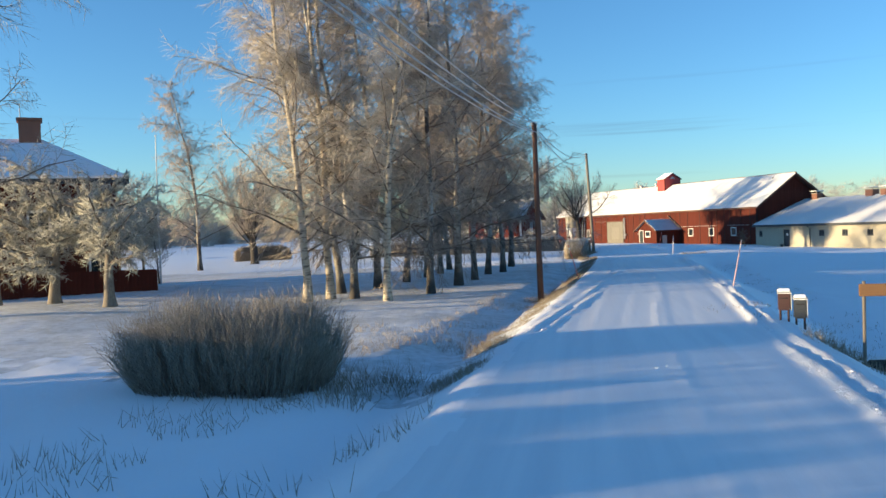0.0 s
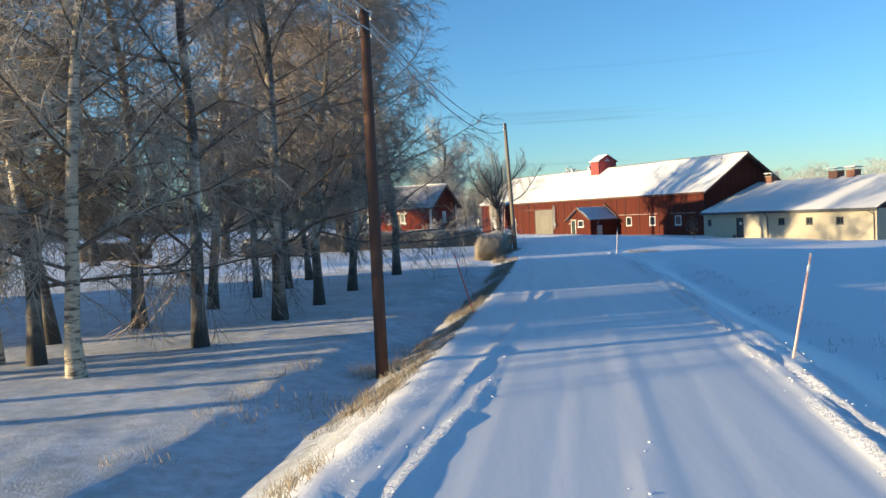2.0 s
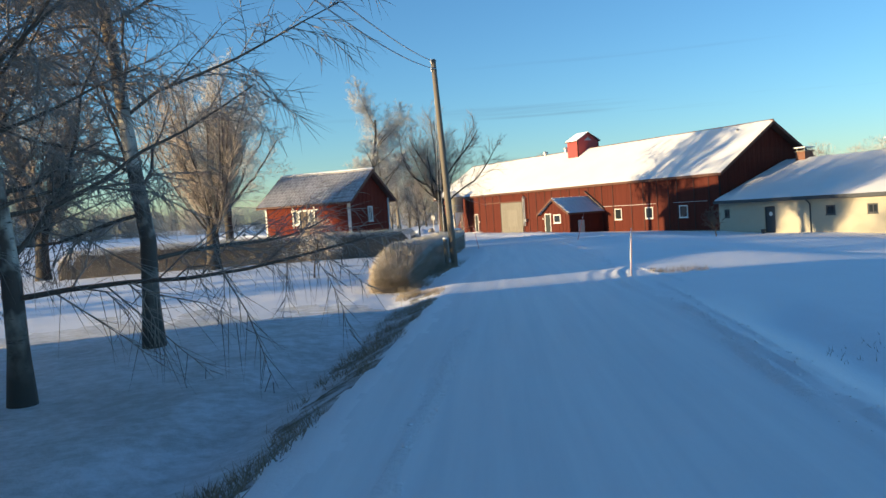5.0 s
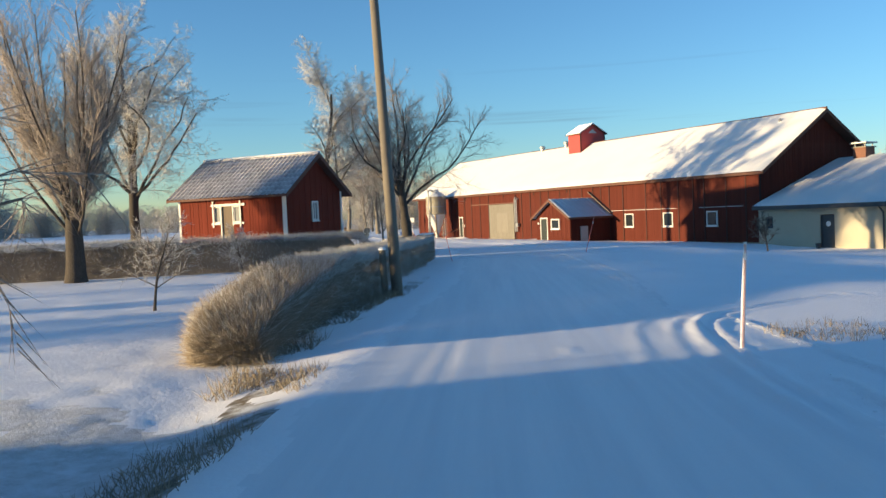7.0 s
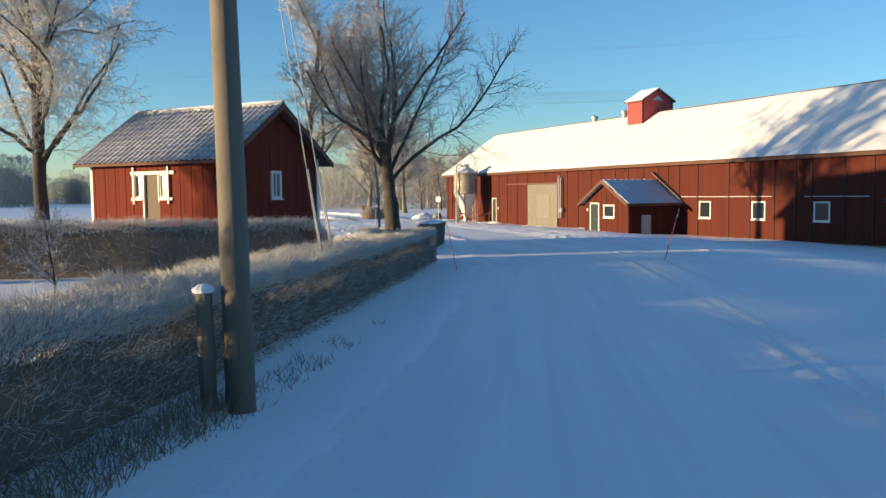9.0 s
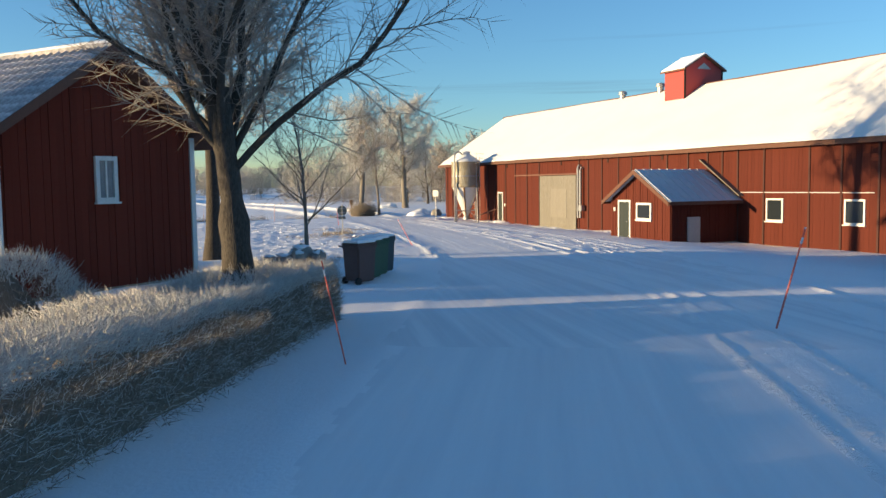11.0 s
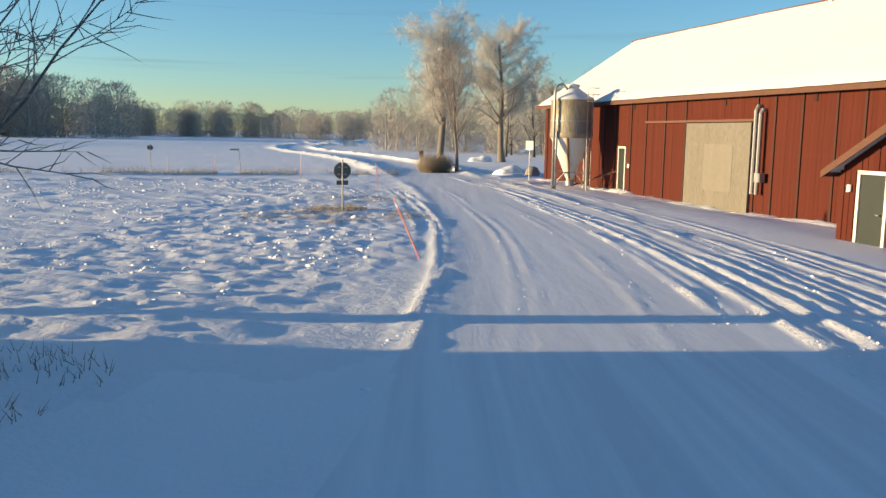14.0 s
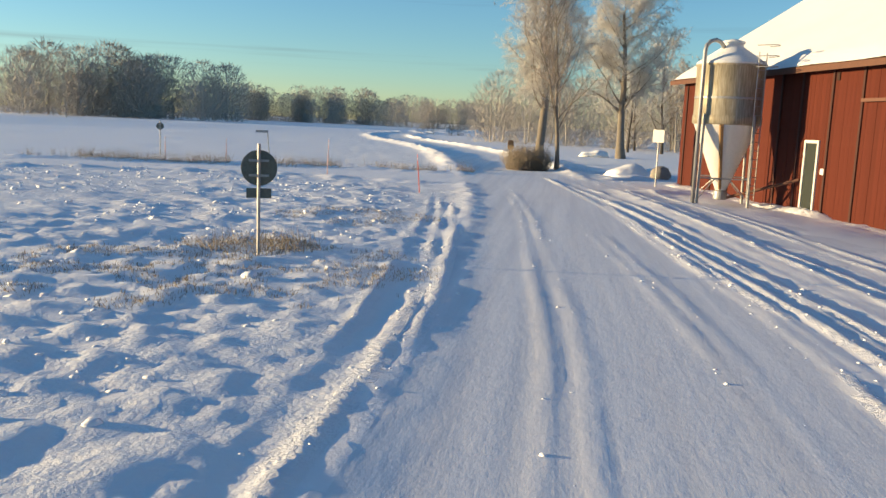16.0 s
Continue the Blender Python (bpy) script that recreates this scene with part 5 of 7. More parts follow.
def make_tree(name, seed, height, radius, spec, bark, twig, label, thin=0.30, twig_r=0.0115, stems=1, lean=0.0, flare=1.4, limb=M_BRANCH, taper=0.86, gnarl=0.0):
    """spec: for each level (pieces, wander, pull, side shoots, their angle, their length as a share, where they begin, shortening to the tip)."""
    rng = np.random.RandomState(seed)
    start = np.zeros((stems, 3))
    start[:, 2] = -0.2
    if stems > 1:
        start[:, :2] = rng.normal(0, 0.28, (stems, 2))
    head = np.column_stack([rng.normal(0, 0.14 if stems > 1 else 0.02, (stems, 2)) + lean, np.ones(stems)])
    length = height * np.where(np.arange(stems) == 0, 1.0, rng.uniform(0.78, 1.0, stems))
    rad0 = np.full(stems, radius)
    wood, limbs, fine = [], [], []
    for level, (pieces, wander, pull, sides, angle, ratio, first, shorten) in enumerate(spec):
        last = level == len(spec) - 1
        pts = shoots(rng, start, head, length, pieces, wander, pull)
        k = np.linspace(0, 1, pieces + 1)[None]
        if level == 0:
            radii = rad0[:, None] * (1 - taper * k**0.9)
            radii[:, 0] *= flare
            radii = radii * (1 + gnarl * rng.uniform(-0.6, 1.0, radii.shape))
        else:
            radii = rad0[:, None] * (1 - 0.7 * k)
        if level == 0:
            wood += bars(pts, radii, 10)
        elif level == 1:
            limbs += bars(pts, radii, 5)
        else:
            fine += bars(pts, radii, 3, pointed=True)
        if last:
            break
        start, head, rad, fac = side_shoots(rng, pts, radii, sides, angle, first, shorten)
        length = np.repeat(length, sides) * ratio * fac * rng.uniform(0.7, 1.25, len(fac))
        rad0 = np.maximum(rad * (thin if level == 0 else 0.5), twig_r if level + 1 >= 2 else twig_r * 1.6)
        if level + 1 >= 2:
            rad0 = np.minimum(rad0, twig_r * (2.2 if level + 1 == 2 else 1.0))
    t = thing(name, 0, 0, -400, 0, label, "tree")
    part("trunk", quick_mesh("trunk", wood, bark, True), None, t)
    part("limb_mass", quick_mesh("limb_mass", limbs, limb, True), None, t, "thin bare branches", kind="stuff")
    part("crown", quick_mesh("crown", fine, twig), None, t, "frosted bare twigs", kind="stuff")
    return t


# pieces, wander, pull, side shoots, angle, length share, first fork, shortening
BIRCH = [(14, 0.045, 0.05, 44, 58, 0.27, 0.13, 0.60), (6, 0.13, 0.03, 17, 46, 0.42, 0.08, 0.4), (3, 0.16, -0.16, 16, 42, 0.55, 0.05, 0.2), (1, 0.12, -0.45, 0, 0, 0, 0, 0)]
BIRCH_WIDE = [(14, 0.05, 0.05, 40, 66, 0.30, 0.12, 0.6), (6, 0.14, 0.02, 18, 46, 0.40, 0.08, 0.4), (3, 0.17, -0.14, 16, 44, 0.52, 0.05, 0.2), (1, 0.12, -0.45, 0, 0, 0, 0, 0)]
SPREAD = [(10, 0.055, 0.03, 14, 40, 0.58, 0.30, 0.32), (10, 0.14, 0.035, 16, 48, 0.38, 0.12, 0.45), (6, 0.18, 0.02, 14, 46, 0.44, 0.08, 0.3), (3, 0.2, -0.02, 7, 44, 0.45, 0.08, 0.2), (1, 0.2, -0.05, 0, 0, 0, 0, 0)]
DENSE = [(11, 0.09, 0.03, 20, 46, 0.56, 0.26, 0.30), (10, 0.16, 0.03, 18, 50, 0.38, 0.12, 0.45), (6, 0.18, 0.0, 14, 46, 0.44, 0.08, 0.3), (3, 0.2, -0.03, 6, 44, 0.45, 0.08, 0.2), (1, 0.2, -0.05, 0, 0, 0, 0, 0)]
APPLE = [(6, 0.10, 0.02, 16, 60, 0.72, 0.36, 0.3), (6, 0.20, -0.04, 16, 50, 0.42, 0.08, 0.3), (4, 0.26, -0.10, 26, 55, 0.42, 0.03, 0.2), (1, 0.3, -0.08, 0, 0, 0, 0, 0)]
MAPLE = [(12, 0.045, 0.03, 17, 46, 1.26, 0.62, 0.10), (10, 0.13, 0.075, 28, 44, 0.36, 0.14, 0.42), (5, 0.17, 0.05, 22, 44, 0.42, 0.06, 0.3), (1, 0.2, 0.03, 0, 0, 0, 0, 0)]
LIME = [(5, 0.04, 0.03, 24, 27, 2.75, 0.62, 0.12), (9, 0.06, 0.055, 34, 30, 0.26, 0.12, 0.40), (4, 0.12, 0.06, 24, 36, 0.42, 0.08, 0.3), (1, 0.15, 0.03, 0, 0, 0, 0, 0)]
ROUND = [(8, 0.04, 0.03, 34, 56, 0.44, 0.30, 0.22), (10, 0.13, 0.035, 24, 52, 0.38, 0.14, 0.42), (6, 0.19, 0.02, 14, 50, 0.42, 0.08, 0.3), (3, 0.2, -0.02, 4, 46, 0.5, 0.1, 0.2), (1, 0.2, -0.04, 0, 0, 0, 0, 0)]
YOUNG = [(8, 0.06, 0.05, 22, 40, 0.50, 0.24, 0.45), (5, 0.13, 0.10, 11, 40, 0.45, 0.15, 0.4), (3, 0.16, 0.04, 7, 38, 0.45, 0.2, 0.3), (2, 0.2, 0.0, 0, 0, 0, 0, 0)]
FINE = [(7, 0.06, 0.05, 20, 48, 0.5, 0.3, 0.5), (5, 0.15, 0.05, 9, 45, 0.45, 0.1, 0.3), (3, 0.2, 0.0, 6, 45, 0.4, 0.1, 0.2), (2, 0.2, 0, 0, 0, 0, 0, 0)]

TALL = "tall bare birch with frosted hanging twigs in snow"
birches = [make_tree("birch_tree", 11, 17.5, 0.22, BIRCH, M_BIRCH, M_TWIG, TALL, twig_r=0.009), make_tree("birch_tree", 12, 16.5, 0.19, BIRCH_WIDE, M_BIRCH, M_TWIG, TALL, twig_r=0.009),
           make_tree("birch_tree", 13, 18.0, 0.20, BIRCH, M_BIRCH, M_TWIG, TALL, twig_r=0.009), make_tree("birch_tree", 14, 17.5, 0.19, BIRCH_WIDE, M_BIRCHPALE, M_SUNTWIG, "tall birch with hoar-frosted twigs, sunlight put into their colour", twig_r=0.009)]
for b in birches:
    b["group"] = "birch grove by the road"


def plant(tree, x, y, turn, size=1.0, first=[]):
    """Sets the tree itself the first time, and copies of it after that."""
    m = pose(x, y, gz(x, y) - 0.03, 0, 0, turn) @ Matrix.Scale(size, 4)
    if tree.name in first:
        c = copy_thing(tree, Matrix())
        c.matrix_basis = m
        return c
    first.append(tree.name)
    tree.matrix_basis = m
    return tree


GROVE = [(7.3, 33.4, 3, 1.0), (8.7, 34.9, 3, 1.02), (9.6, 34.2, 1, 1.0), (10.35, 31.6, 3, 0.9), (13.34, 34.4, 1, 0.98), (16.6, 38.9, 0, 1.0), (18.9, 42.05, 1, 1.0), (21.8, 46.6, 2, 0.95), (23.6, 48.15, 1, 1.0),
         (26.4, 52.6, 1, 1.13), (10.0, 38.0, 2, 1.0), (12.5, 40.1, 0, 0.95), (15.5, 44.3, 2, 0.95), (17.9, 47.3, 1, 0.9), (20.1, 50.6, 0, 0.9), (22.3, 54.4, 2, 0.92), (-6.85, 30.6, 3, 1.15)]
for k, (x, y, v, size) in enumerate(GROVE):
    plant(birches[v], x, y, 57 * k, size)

apples = [make_tree("apple_tree", 21, 3.4, 0.2, APPLE, M_BARKPALE, M_APPLE, "gnarled apple tree covered in hoar frost", 0.5, 0.012), make_tree("apple_tree", 22, 3.3, 0.2, APPLE, M_BARKPALE, M_APPLE, "gnarled apple tree covered in hoar frost", 0.5, 0.012)]
plant(apples[0], -2.6, 34.5, 0, 1.3)
plant(apples[1], -0.55, 31.5, 40, 1.25)
plant(apples[0], -4.9, 36.0, 140, 1.2)
maple = make_tree("old_maple", 42, 4.5, 0.235, MAPLE, M_BARK, M_TWIG, "old maple with gnarled trunk and frosted branches", 0.38, 0.007, flare=1.2, limb=M_BARK, taper=0.15, gnarl=0.28)
plant(maple, 50.0, 82.7, 240, 1.0)
lime = make_tree("lime_tree", 33, 3.1, 0.47, LIME, M_BARK, M_TWIG, "pollarded lime tree with a broom of upright frosted stems", 0.19, 0.009, flare=1.2, limb=M_BARK, taper=0.3)
plant(lime, 34.75, 84.2, 0, 1.0)
plant(lime, 25.6, 91.4, 130, 1.05)
# third lime is made up, added to throw shade on yard and byre
plant(lime, 14.5, 94.6, 250, 1.05)
ash = make_tree("ash_tree", 34, 11.2, 0.31, SPREAD, M_BARK, M_FROST, "tall frosted ash tree in the snowy garden", 0.40, 0.009, limb=M_BARKPALE, taper=0.75)
old_ash = make_tree("ash_tree", 43, 11.6, 0.36, DENSE, M_BARK, M_FROST, "broad old ash tree with frost-grey twigs behind the cabin", 0.42, 0.009, limb=M_BARK, taper=0.75, gnarl=0.08)
plant(old_ash, 39.5, 99.7, 0, 1.06)
plant(ash, 52.1, 100.0, 215, 1.0)
sapling = make_tree("young_tree", 36, 5.2, 0.085, YOUNG, M_BARKPALE, M_TWIG, "young bare tree among snow-capped stones", 0.42, 0.007, limb=M_BARKPALE)
plant(sapling, 54.55, 96.0, 0)
plant(sapling, 75.35, 147.8, 70, 1.7)
fruit = make_tree("young_fruit_tree", 37, 2.5, 0.045, FINE, M_BARK, M_FROST, "small frosted fruit tree in the garden", 0.5, 0.006)
plant(fruit, 35.2, 67.0, 0)
plant(fruit, 39.8, 75.6, 90, 0.85)
dark = make_tree("small_tree", 39, 2.3, 0.06, FINE, M_BARK, M_BRANCH, "small dark bare tree before the byre", 0.5, 0.012)
plant(dark, 68.5, 76.5, 60, 0.85)
farbirch = make_tree("tall_birch", 38, 11.2, 0.33, ROUND, M_BARKPALE, M_FROST, "tall frosted birch beside the road bend", 0.30, 0.0085, limb=M_BARKPALE, taper=0.7)
plant(farbirch, 76.5, 157.0, 0, 0.98)
plant(farbirch, 86.5, 169.3, 100, 1.08)
plant(birches[0], 7.3, 81.8, 200, 1.05)


def build_hedge(name, a, b, width, height, label, n, mat, tipmat, seed, upright=0.5, ends=(1.0, 1.0), ln=(0.16, 0.42), r=0.009, inner=1.0, even=0.32, frost=0.12, loose=False):
    """A hedge from a to b: an uneven core sheet in shade colour and many twigs standing out of it."""
    rng = np.random.RandomState(seed)
    a, b = np.array((*a, 0.0)), np.array((*b, 0.0))
    length = np.linalg.norm(b - a)
    d = (b - a) / length
    s = np.array((d[1], -d[0], 0))
    z0 = gz(a[0], a[1])
    h = thing(name, a[0], a[1], z0, 0, label, "hedge")

    def form(t, q):
        """Width and height factors along the hedge."""
        e = np.interp(t * length, [0, min(6, length / 3), length - min(4, length / 3), length], [ends[0], 1, 1, ends[1]])
        e = e * (1 - 0.35 * smooth01(0.6, 0.0, np.minimum(t, 1 - t) * length))
        return e * (1 - even / 2 + even * fbm(t * length * 0.8 + seed, q * 1.5 + seed, 3))

    m, k = max(6, int(length / 0.4)), 12
    t = np.repeat(np.linspace(0, 1, m + 1), k)
    ang = np.tile(np.linspace(0, np.pi, k), m + 1)
    f = form(t, ang)
    lump = 0.8 + 0.3 * vnoise(t * length * 1.1 + seed, ang * 2.2)
    flat = np.clip(np.sin(ang) * 1.35, 0, 1)
    lump = lump * inner * (1 - (0.35 * smooth01(9.0, 0.5, t * length) if loose else 0.0)) * (0.45 + 0.55 * smooth01(0.0, 0.8, np.minimum(t, 1 - t) * length))
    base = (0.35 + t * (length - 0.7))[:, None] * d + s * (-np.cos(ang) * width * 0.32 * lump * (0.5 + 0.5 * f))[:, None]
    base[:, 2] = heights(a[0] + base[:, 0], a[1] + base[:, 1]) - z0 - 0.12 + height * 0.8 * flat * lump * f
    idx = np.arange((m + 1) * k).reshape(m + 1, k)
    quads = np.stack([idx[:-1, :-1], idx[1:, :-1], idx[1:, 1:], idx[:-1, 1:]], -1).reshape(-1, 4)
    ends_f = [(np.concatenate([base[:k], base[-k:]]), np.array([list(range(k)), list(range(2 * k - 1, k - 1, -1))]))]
    # darker closed sheet paints in the shade between the inner twigs
    part("core", quick_mesh("core", [(base, quads)] + ends_f, M_HEDGECORE, True), None, h, "dark sheet in the hedge, painted as shade between dense twigs")
    t, v, w = rng.rand(n), rng.uniform(-1, 1, n), rng.rand(n) ** 0.7
    t = np.where(rng.rand(n) < min(0.12, 2.6 / length), np.abs(rng.normal(0, 0.3, n)) / length, t)
    t = np.where(rng.rand(n) < min(0.12, 1.8 / length), 1 - np.abs(rng.normal(0, 0.3, n)) / length, t)
    side = rng.rand(n) < 0.66
    v = np.where(side, np.sign(v) * (0.75 + 0.25 * np.abs(v)), v)
    w = np.where(side, w, 0.78 + 0.22 * w)
    tipped = np.minimum(t, 1 - t) * length < 0.6
    v = np.where(tipped, rng.uniform(-1, 1, n), v)
    w = np.where(tipped, rng.rand(n), w)
    f = form(np.clip(t, 0, 1), np.arccos(-v))
    foot = t[:, None] * length * d + s * (v * width * 0.42 * (0.5 + 0.5 * f))[:, None]
    foot[:, 2] = heights(a[0] + foot[:, 0], a[1] + foot[:, 1]) - z0 + height * f * w * 0.9
    out = s * (v * (1 - upright))[:, None] + np.array((0, 0, 1)) * (upright * (0.3 + w))[:, None] + rng.normal(0, 0.35, (n, 3))
    near = t * length < 0.7
    far = (1 - t) * length < 0.7
    out = out + d * np.where(near, -0.8, np.where(far, 0.8, 0))[:, None] * rng.rand(n)[:, None]
    le = rng.uniform(*ln, n) * (1 + (1.1 * smooth01(9.0, 1.0, t * length) if loose else 0.0))
    pts = shoots(rng, foot, out, le, 1, 0.25, 0.05)
    radii = np.tile(np.array((r, 0.001)), (n, 1))
    young = smooth01(11.0, 2.0, t * length) if loose else 0.0 * t
    tip = ((w > 0.8) & (rng.rand(n) > 0.75 * young)) | (rng.rand(n) < frost * (1 - 0.8 * young))
    part("twig_mass", quick_mesh("twig_mass", bars(pts[~tip], radii[~tip], 3, True), mat), None, h, "bare brown twigs", kind="stuff")
    part("frost_cover", quick_mesh("frost_cover", bars(pts[tip], radii[tip], 3, True), tipmat), None, h, "frosted twig tips", kind="stuff")
    return h


build_hedge("garden_hedge", (34.9, 58.2), (51.6, 84.6), 1.9, 1.32, "clipped hedge powdered with frost beside the road", 150000, M_HEDGE, M_HEDGEFROST, 5, 0.5, (0.55, 1.0), (0.07, 0.22), 0.005, 0.8, 0.24, 0.32, True)
build_hedge("back_hedge", (26.5, 88.8), (47.6, 81.8), 1.3, 1.8, "dark clipped garden hedge with frosted top", 42000, M_HEDGE, M_HEDGEFROST, 6, 0.6, (1, 1), (0.08, 0.26), 0.006, 1.08, 0.10, 0.2)


def build_thicket(name, cx, cy, rx, ry, turn, height, n, label, seed, mat=M_REED):
    """Upright stems close together, each with fine side shoots near its tip."""
    rng = np.random.RandomState(seed)
    th = thing(name, cx, cy, gz(cx, cy), 0, label, "shrub")
    u, v = rng.uniform(-1, 1, n), rng.uniform(-1, 1, n)
    keep = np.abs(u) ** 3 + np.abs(v) ** 3 < 0.75 + 0.5 * vnoise(u * 3 + 20, v * 3 + 20)
    u, v = u[keep], v[keep]
    c, s = math.cos(radians(turn)), math.sin(radians(turn))
    x, y = u * rx * c - v * ry * s, u * rx * s + v * ry * c
    foot = np.column_stack([x, y, heights(cx + x, cy + y) - gz(cx, cy) - 0.05])
    rim = np.clip((np.abs(u) ** 3 + np.abs(v) ** 3) ** 0.333, 0, 1.1)
    tall = height * (0.72 + 0.4 * fbm(x * 1.6 + 9, y * 1.6, 2)) * rng.uniform(0.78, 1.12, len(x)) * (1 - 0.5 * rim ** 5 * rng.uniform(0.3, 1, len(x)))
    head = np.column_stack([(u * c - v * s) * (1 + 2.2 * rim**4), (u * s + v * c) * (1 + 2.2 * rim**4), np.full(len(u), 7.0)]) + rng.normal(0, 1.3, (len(u), 3))
    pts = shoots(rng, foot, head, tall, 3, 0.07, 0.04)
    radii = np.tile(np.array((0.008, 0.006, 0.004, 0.001)), (len(u), 1))
    part("stem_mass", quick_mesh("stem_mass", bars(pts, radii, 3, True), M_HEDGE), None, th, "thin brown stems", kind="stuff")
    at, hd, _, fac = side_shoots(rng, pts, radii, 9, 33, 0.12, 0.3)
    tw = shoots(rng, at, hd, np.repeat(tall, 9) * 0.24 * fac, 1, 0.15, 0.1)
    part("shoot_mass", quick_mesh("shoot_mass", bars(tw, np.tile(np.array((0.0045, 0.001)), (len(tw), 1)), 3, True), mat), None, th, "frosted straw-coloured shoots", kind="stuff")


build_thicket("wild_shrub", 1.75, 14.4, 1.8, 1.35, -28, 1.68, 4200, "overgrown straw-coloured shrub thicket at the roadside", 7)
build_thicket("road_bush", 73.7, 147.9, 1.05, 0.9, 10, 1.5, 1100, "rounded frosted bush at the road bend", 9, M_STRAW)
# this first hedge is an added, unseen caster for the road's foreground shade
build_hedge("tall_hedge", (-19.0, 20.6), (-25.0, -16.0), 2.4, 3.7, "tall frosted hedge added out of view to shade the road", 26000, M_HEDGE, M_HEDGEFROST, 15, 0.5, (1, 1), (0.15, 0.45), 0.012, 0.95)
build_hedge("far_hedge", (13.9, 106.0), (20.4, 104.4), 1.8, 1.8, "dark bare hedge across the snowy garden", 9000, M_HEDGE, M_HEDGE, 8, 0.6, (1, 1), (0.2, 0.6), 0.014)


# ---- dead grass along the verges ----
def build_grass():
    rng = np.random.RandomState(5)
    xs, ys, hs = [], [], []
    road = ROAD[:, :2]
    mid = (road[:-1] + road[1:]) / 2
    run = np.cumsum(np.hypot(*np.diff(road, axis=0).T))
    way = unit(np.diff(road, axis=0))
    right = np.column_stack([way[:, 1], -way[:, 0]])

    def strip(a0, a1, s0, s1, n, hgt, clump=0.45):
        at = rng.uniform(a0, a1, n)
        i = np.clip(np.searchsorted(run, at), 0, len(mid) - 1)
        back = (run[i] - at)[:, None]
        p = road[i + 1] - way[i] * back + right[i] * rng.uniform(s0, s1, n)[:, None]
        keep = fbm(p[:, 0] * 0.9, p[:, 1] * 0.9, 3) > clump
        xs.append(p[keep, 0]), ys.append(p[keep, 1]), hs.append(rng.uniform(0.4, 1, keep.sum()) * hgt)

    strip(84, 141, -4.3, -3.1, 14000, 0.28)
    strip(85.5, 90, -6.2, -4.6, 700, 0.75, 0.4)
    strip(84, 110, -6.5, -3.2, 4000, 0.3, 0.52)
    strip(78, 96, -8.5, -3.3, 3000, 0.4, 0.52)
    strip(80, 130, 4.4, 6.0, 1600, 0.18, 0.55)
    strip(150, 158, -4.3, -3.7, 700, 0.2, 0.5)
    strip(139, 152, -4.6, -3.9, 2600, 0.45, 0.45)
    for cx, cy, r, n, hgt, c in ((61.4, 114.5, 3.2, 9000, 0.13, 0.48), (63.6, 122.0, 2.0, 3000, 0.12, 0.5), (61.8, 116.5, 1.0, 500, 0.4, 0.2), (43.3, 53.6, 1.0, 500, 0.25, 0.3), (55.0, 95.5, 1.5, 500, 0.25, 0.4), (16.2, 28.8, 0.8, 400, 0.4, 0.2),
                                 (13.6, 10.2, 1.2, 700, 0.4, 0.3), (16.5, 15.0, 2.5, 350, 0.2, 0.5)):
        a, q = rng.uniform(0, 6.283, n), r * np.sqrt(rng.rand(n))
        x, y = cx + q * np.cos(a), cy + q * np.sin(a)
        k = fbm(x * 1.2, y * 1.2, 3) > c
        xs.append(x[k]), ys.append(y[k]), hs.append(rng.uniform(0.4, 1, k.sum()) * hgt)
    n = 7000
    x = rng.uniform(20, 70, n)
    y = 143.8 + 0.12 * (50 - x) * (x < 50) + rng.normal(0, 0.35, n)
    k = fbm(x * 0.5, y * 0.5, 3) > 0.45
    xs.append(x[k]), ys.append(y[k]), hs.append(rng.uniform(0.2, 0.7, k.sum()))
    x, y, hgt = np.concatenate(xs), np.concatenate(ys), np.concatenate(hs)
    foot = np.column_stack([x, y, ground_height(x, y) - 0.03])
    head = np.column_stack([rng.normal(0, 0.35, (len(x), 2)), np.ones(len(x))])
    pts = shoots(rng, foot, head, hgt, 1, 0.25, -0.1)
    radii = np.tile(np.array((0.007, 0.001)), (len(x), 1))
    ob = new("verge_grass", quick_mesh("verge_grass", bars(pts, radii, 3, True), M_STRAW))
    return tagged(ob, "frosted dead grass on the road verges", "grass", kind="stuff")


build_grass()


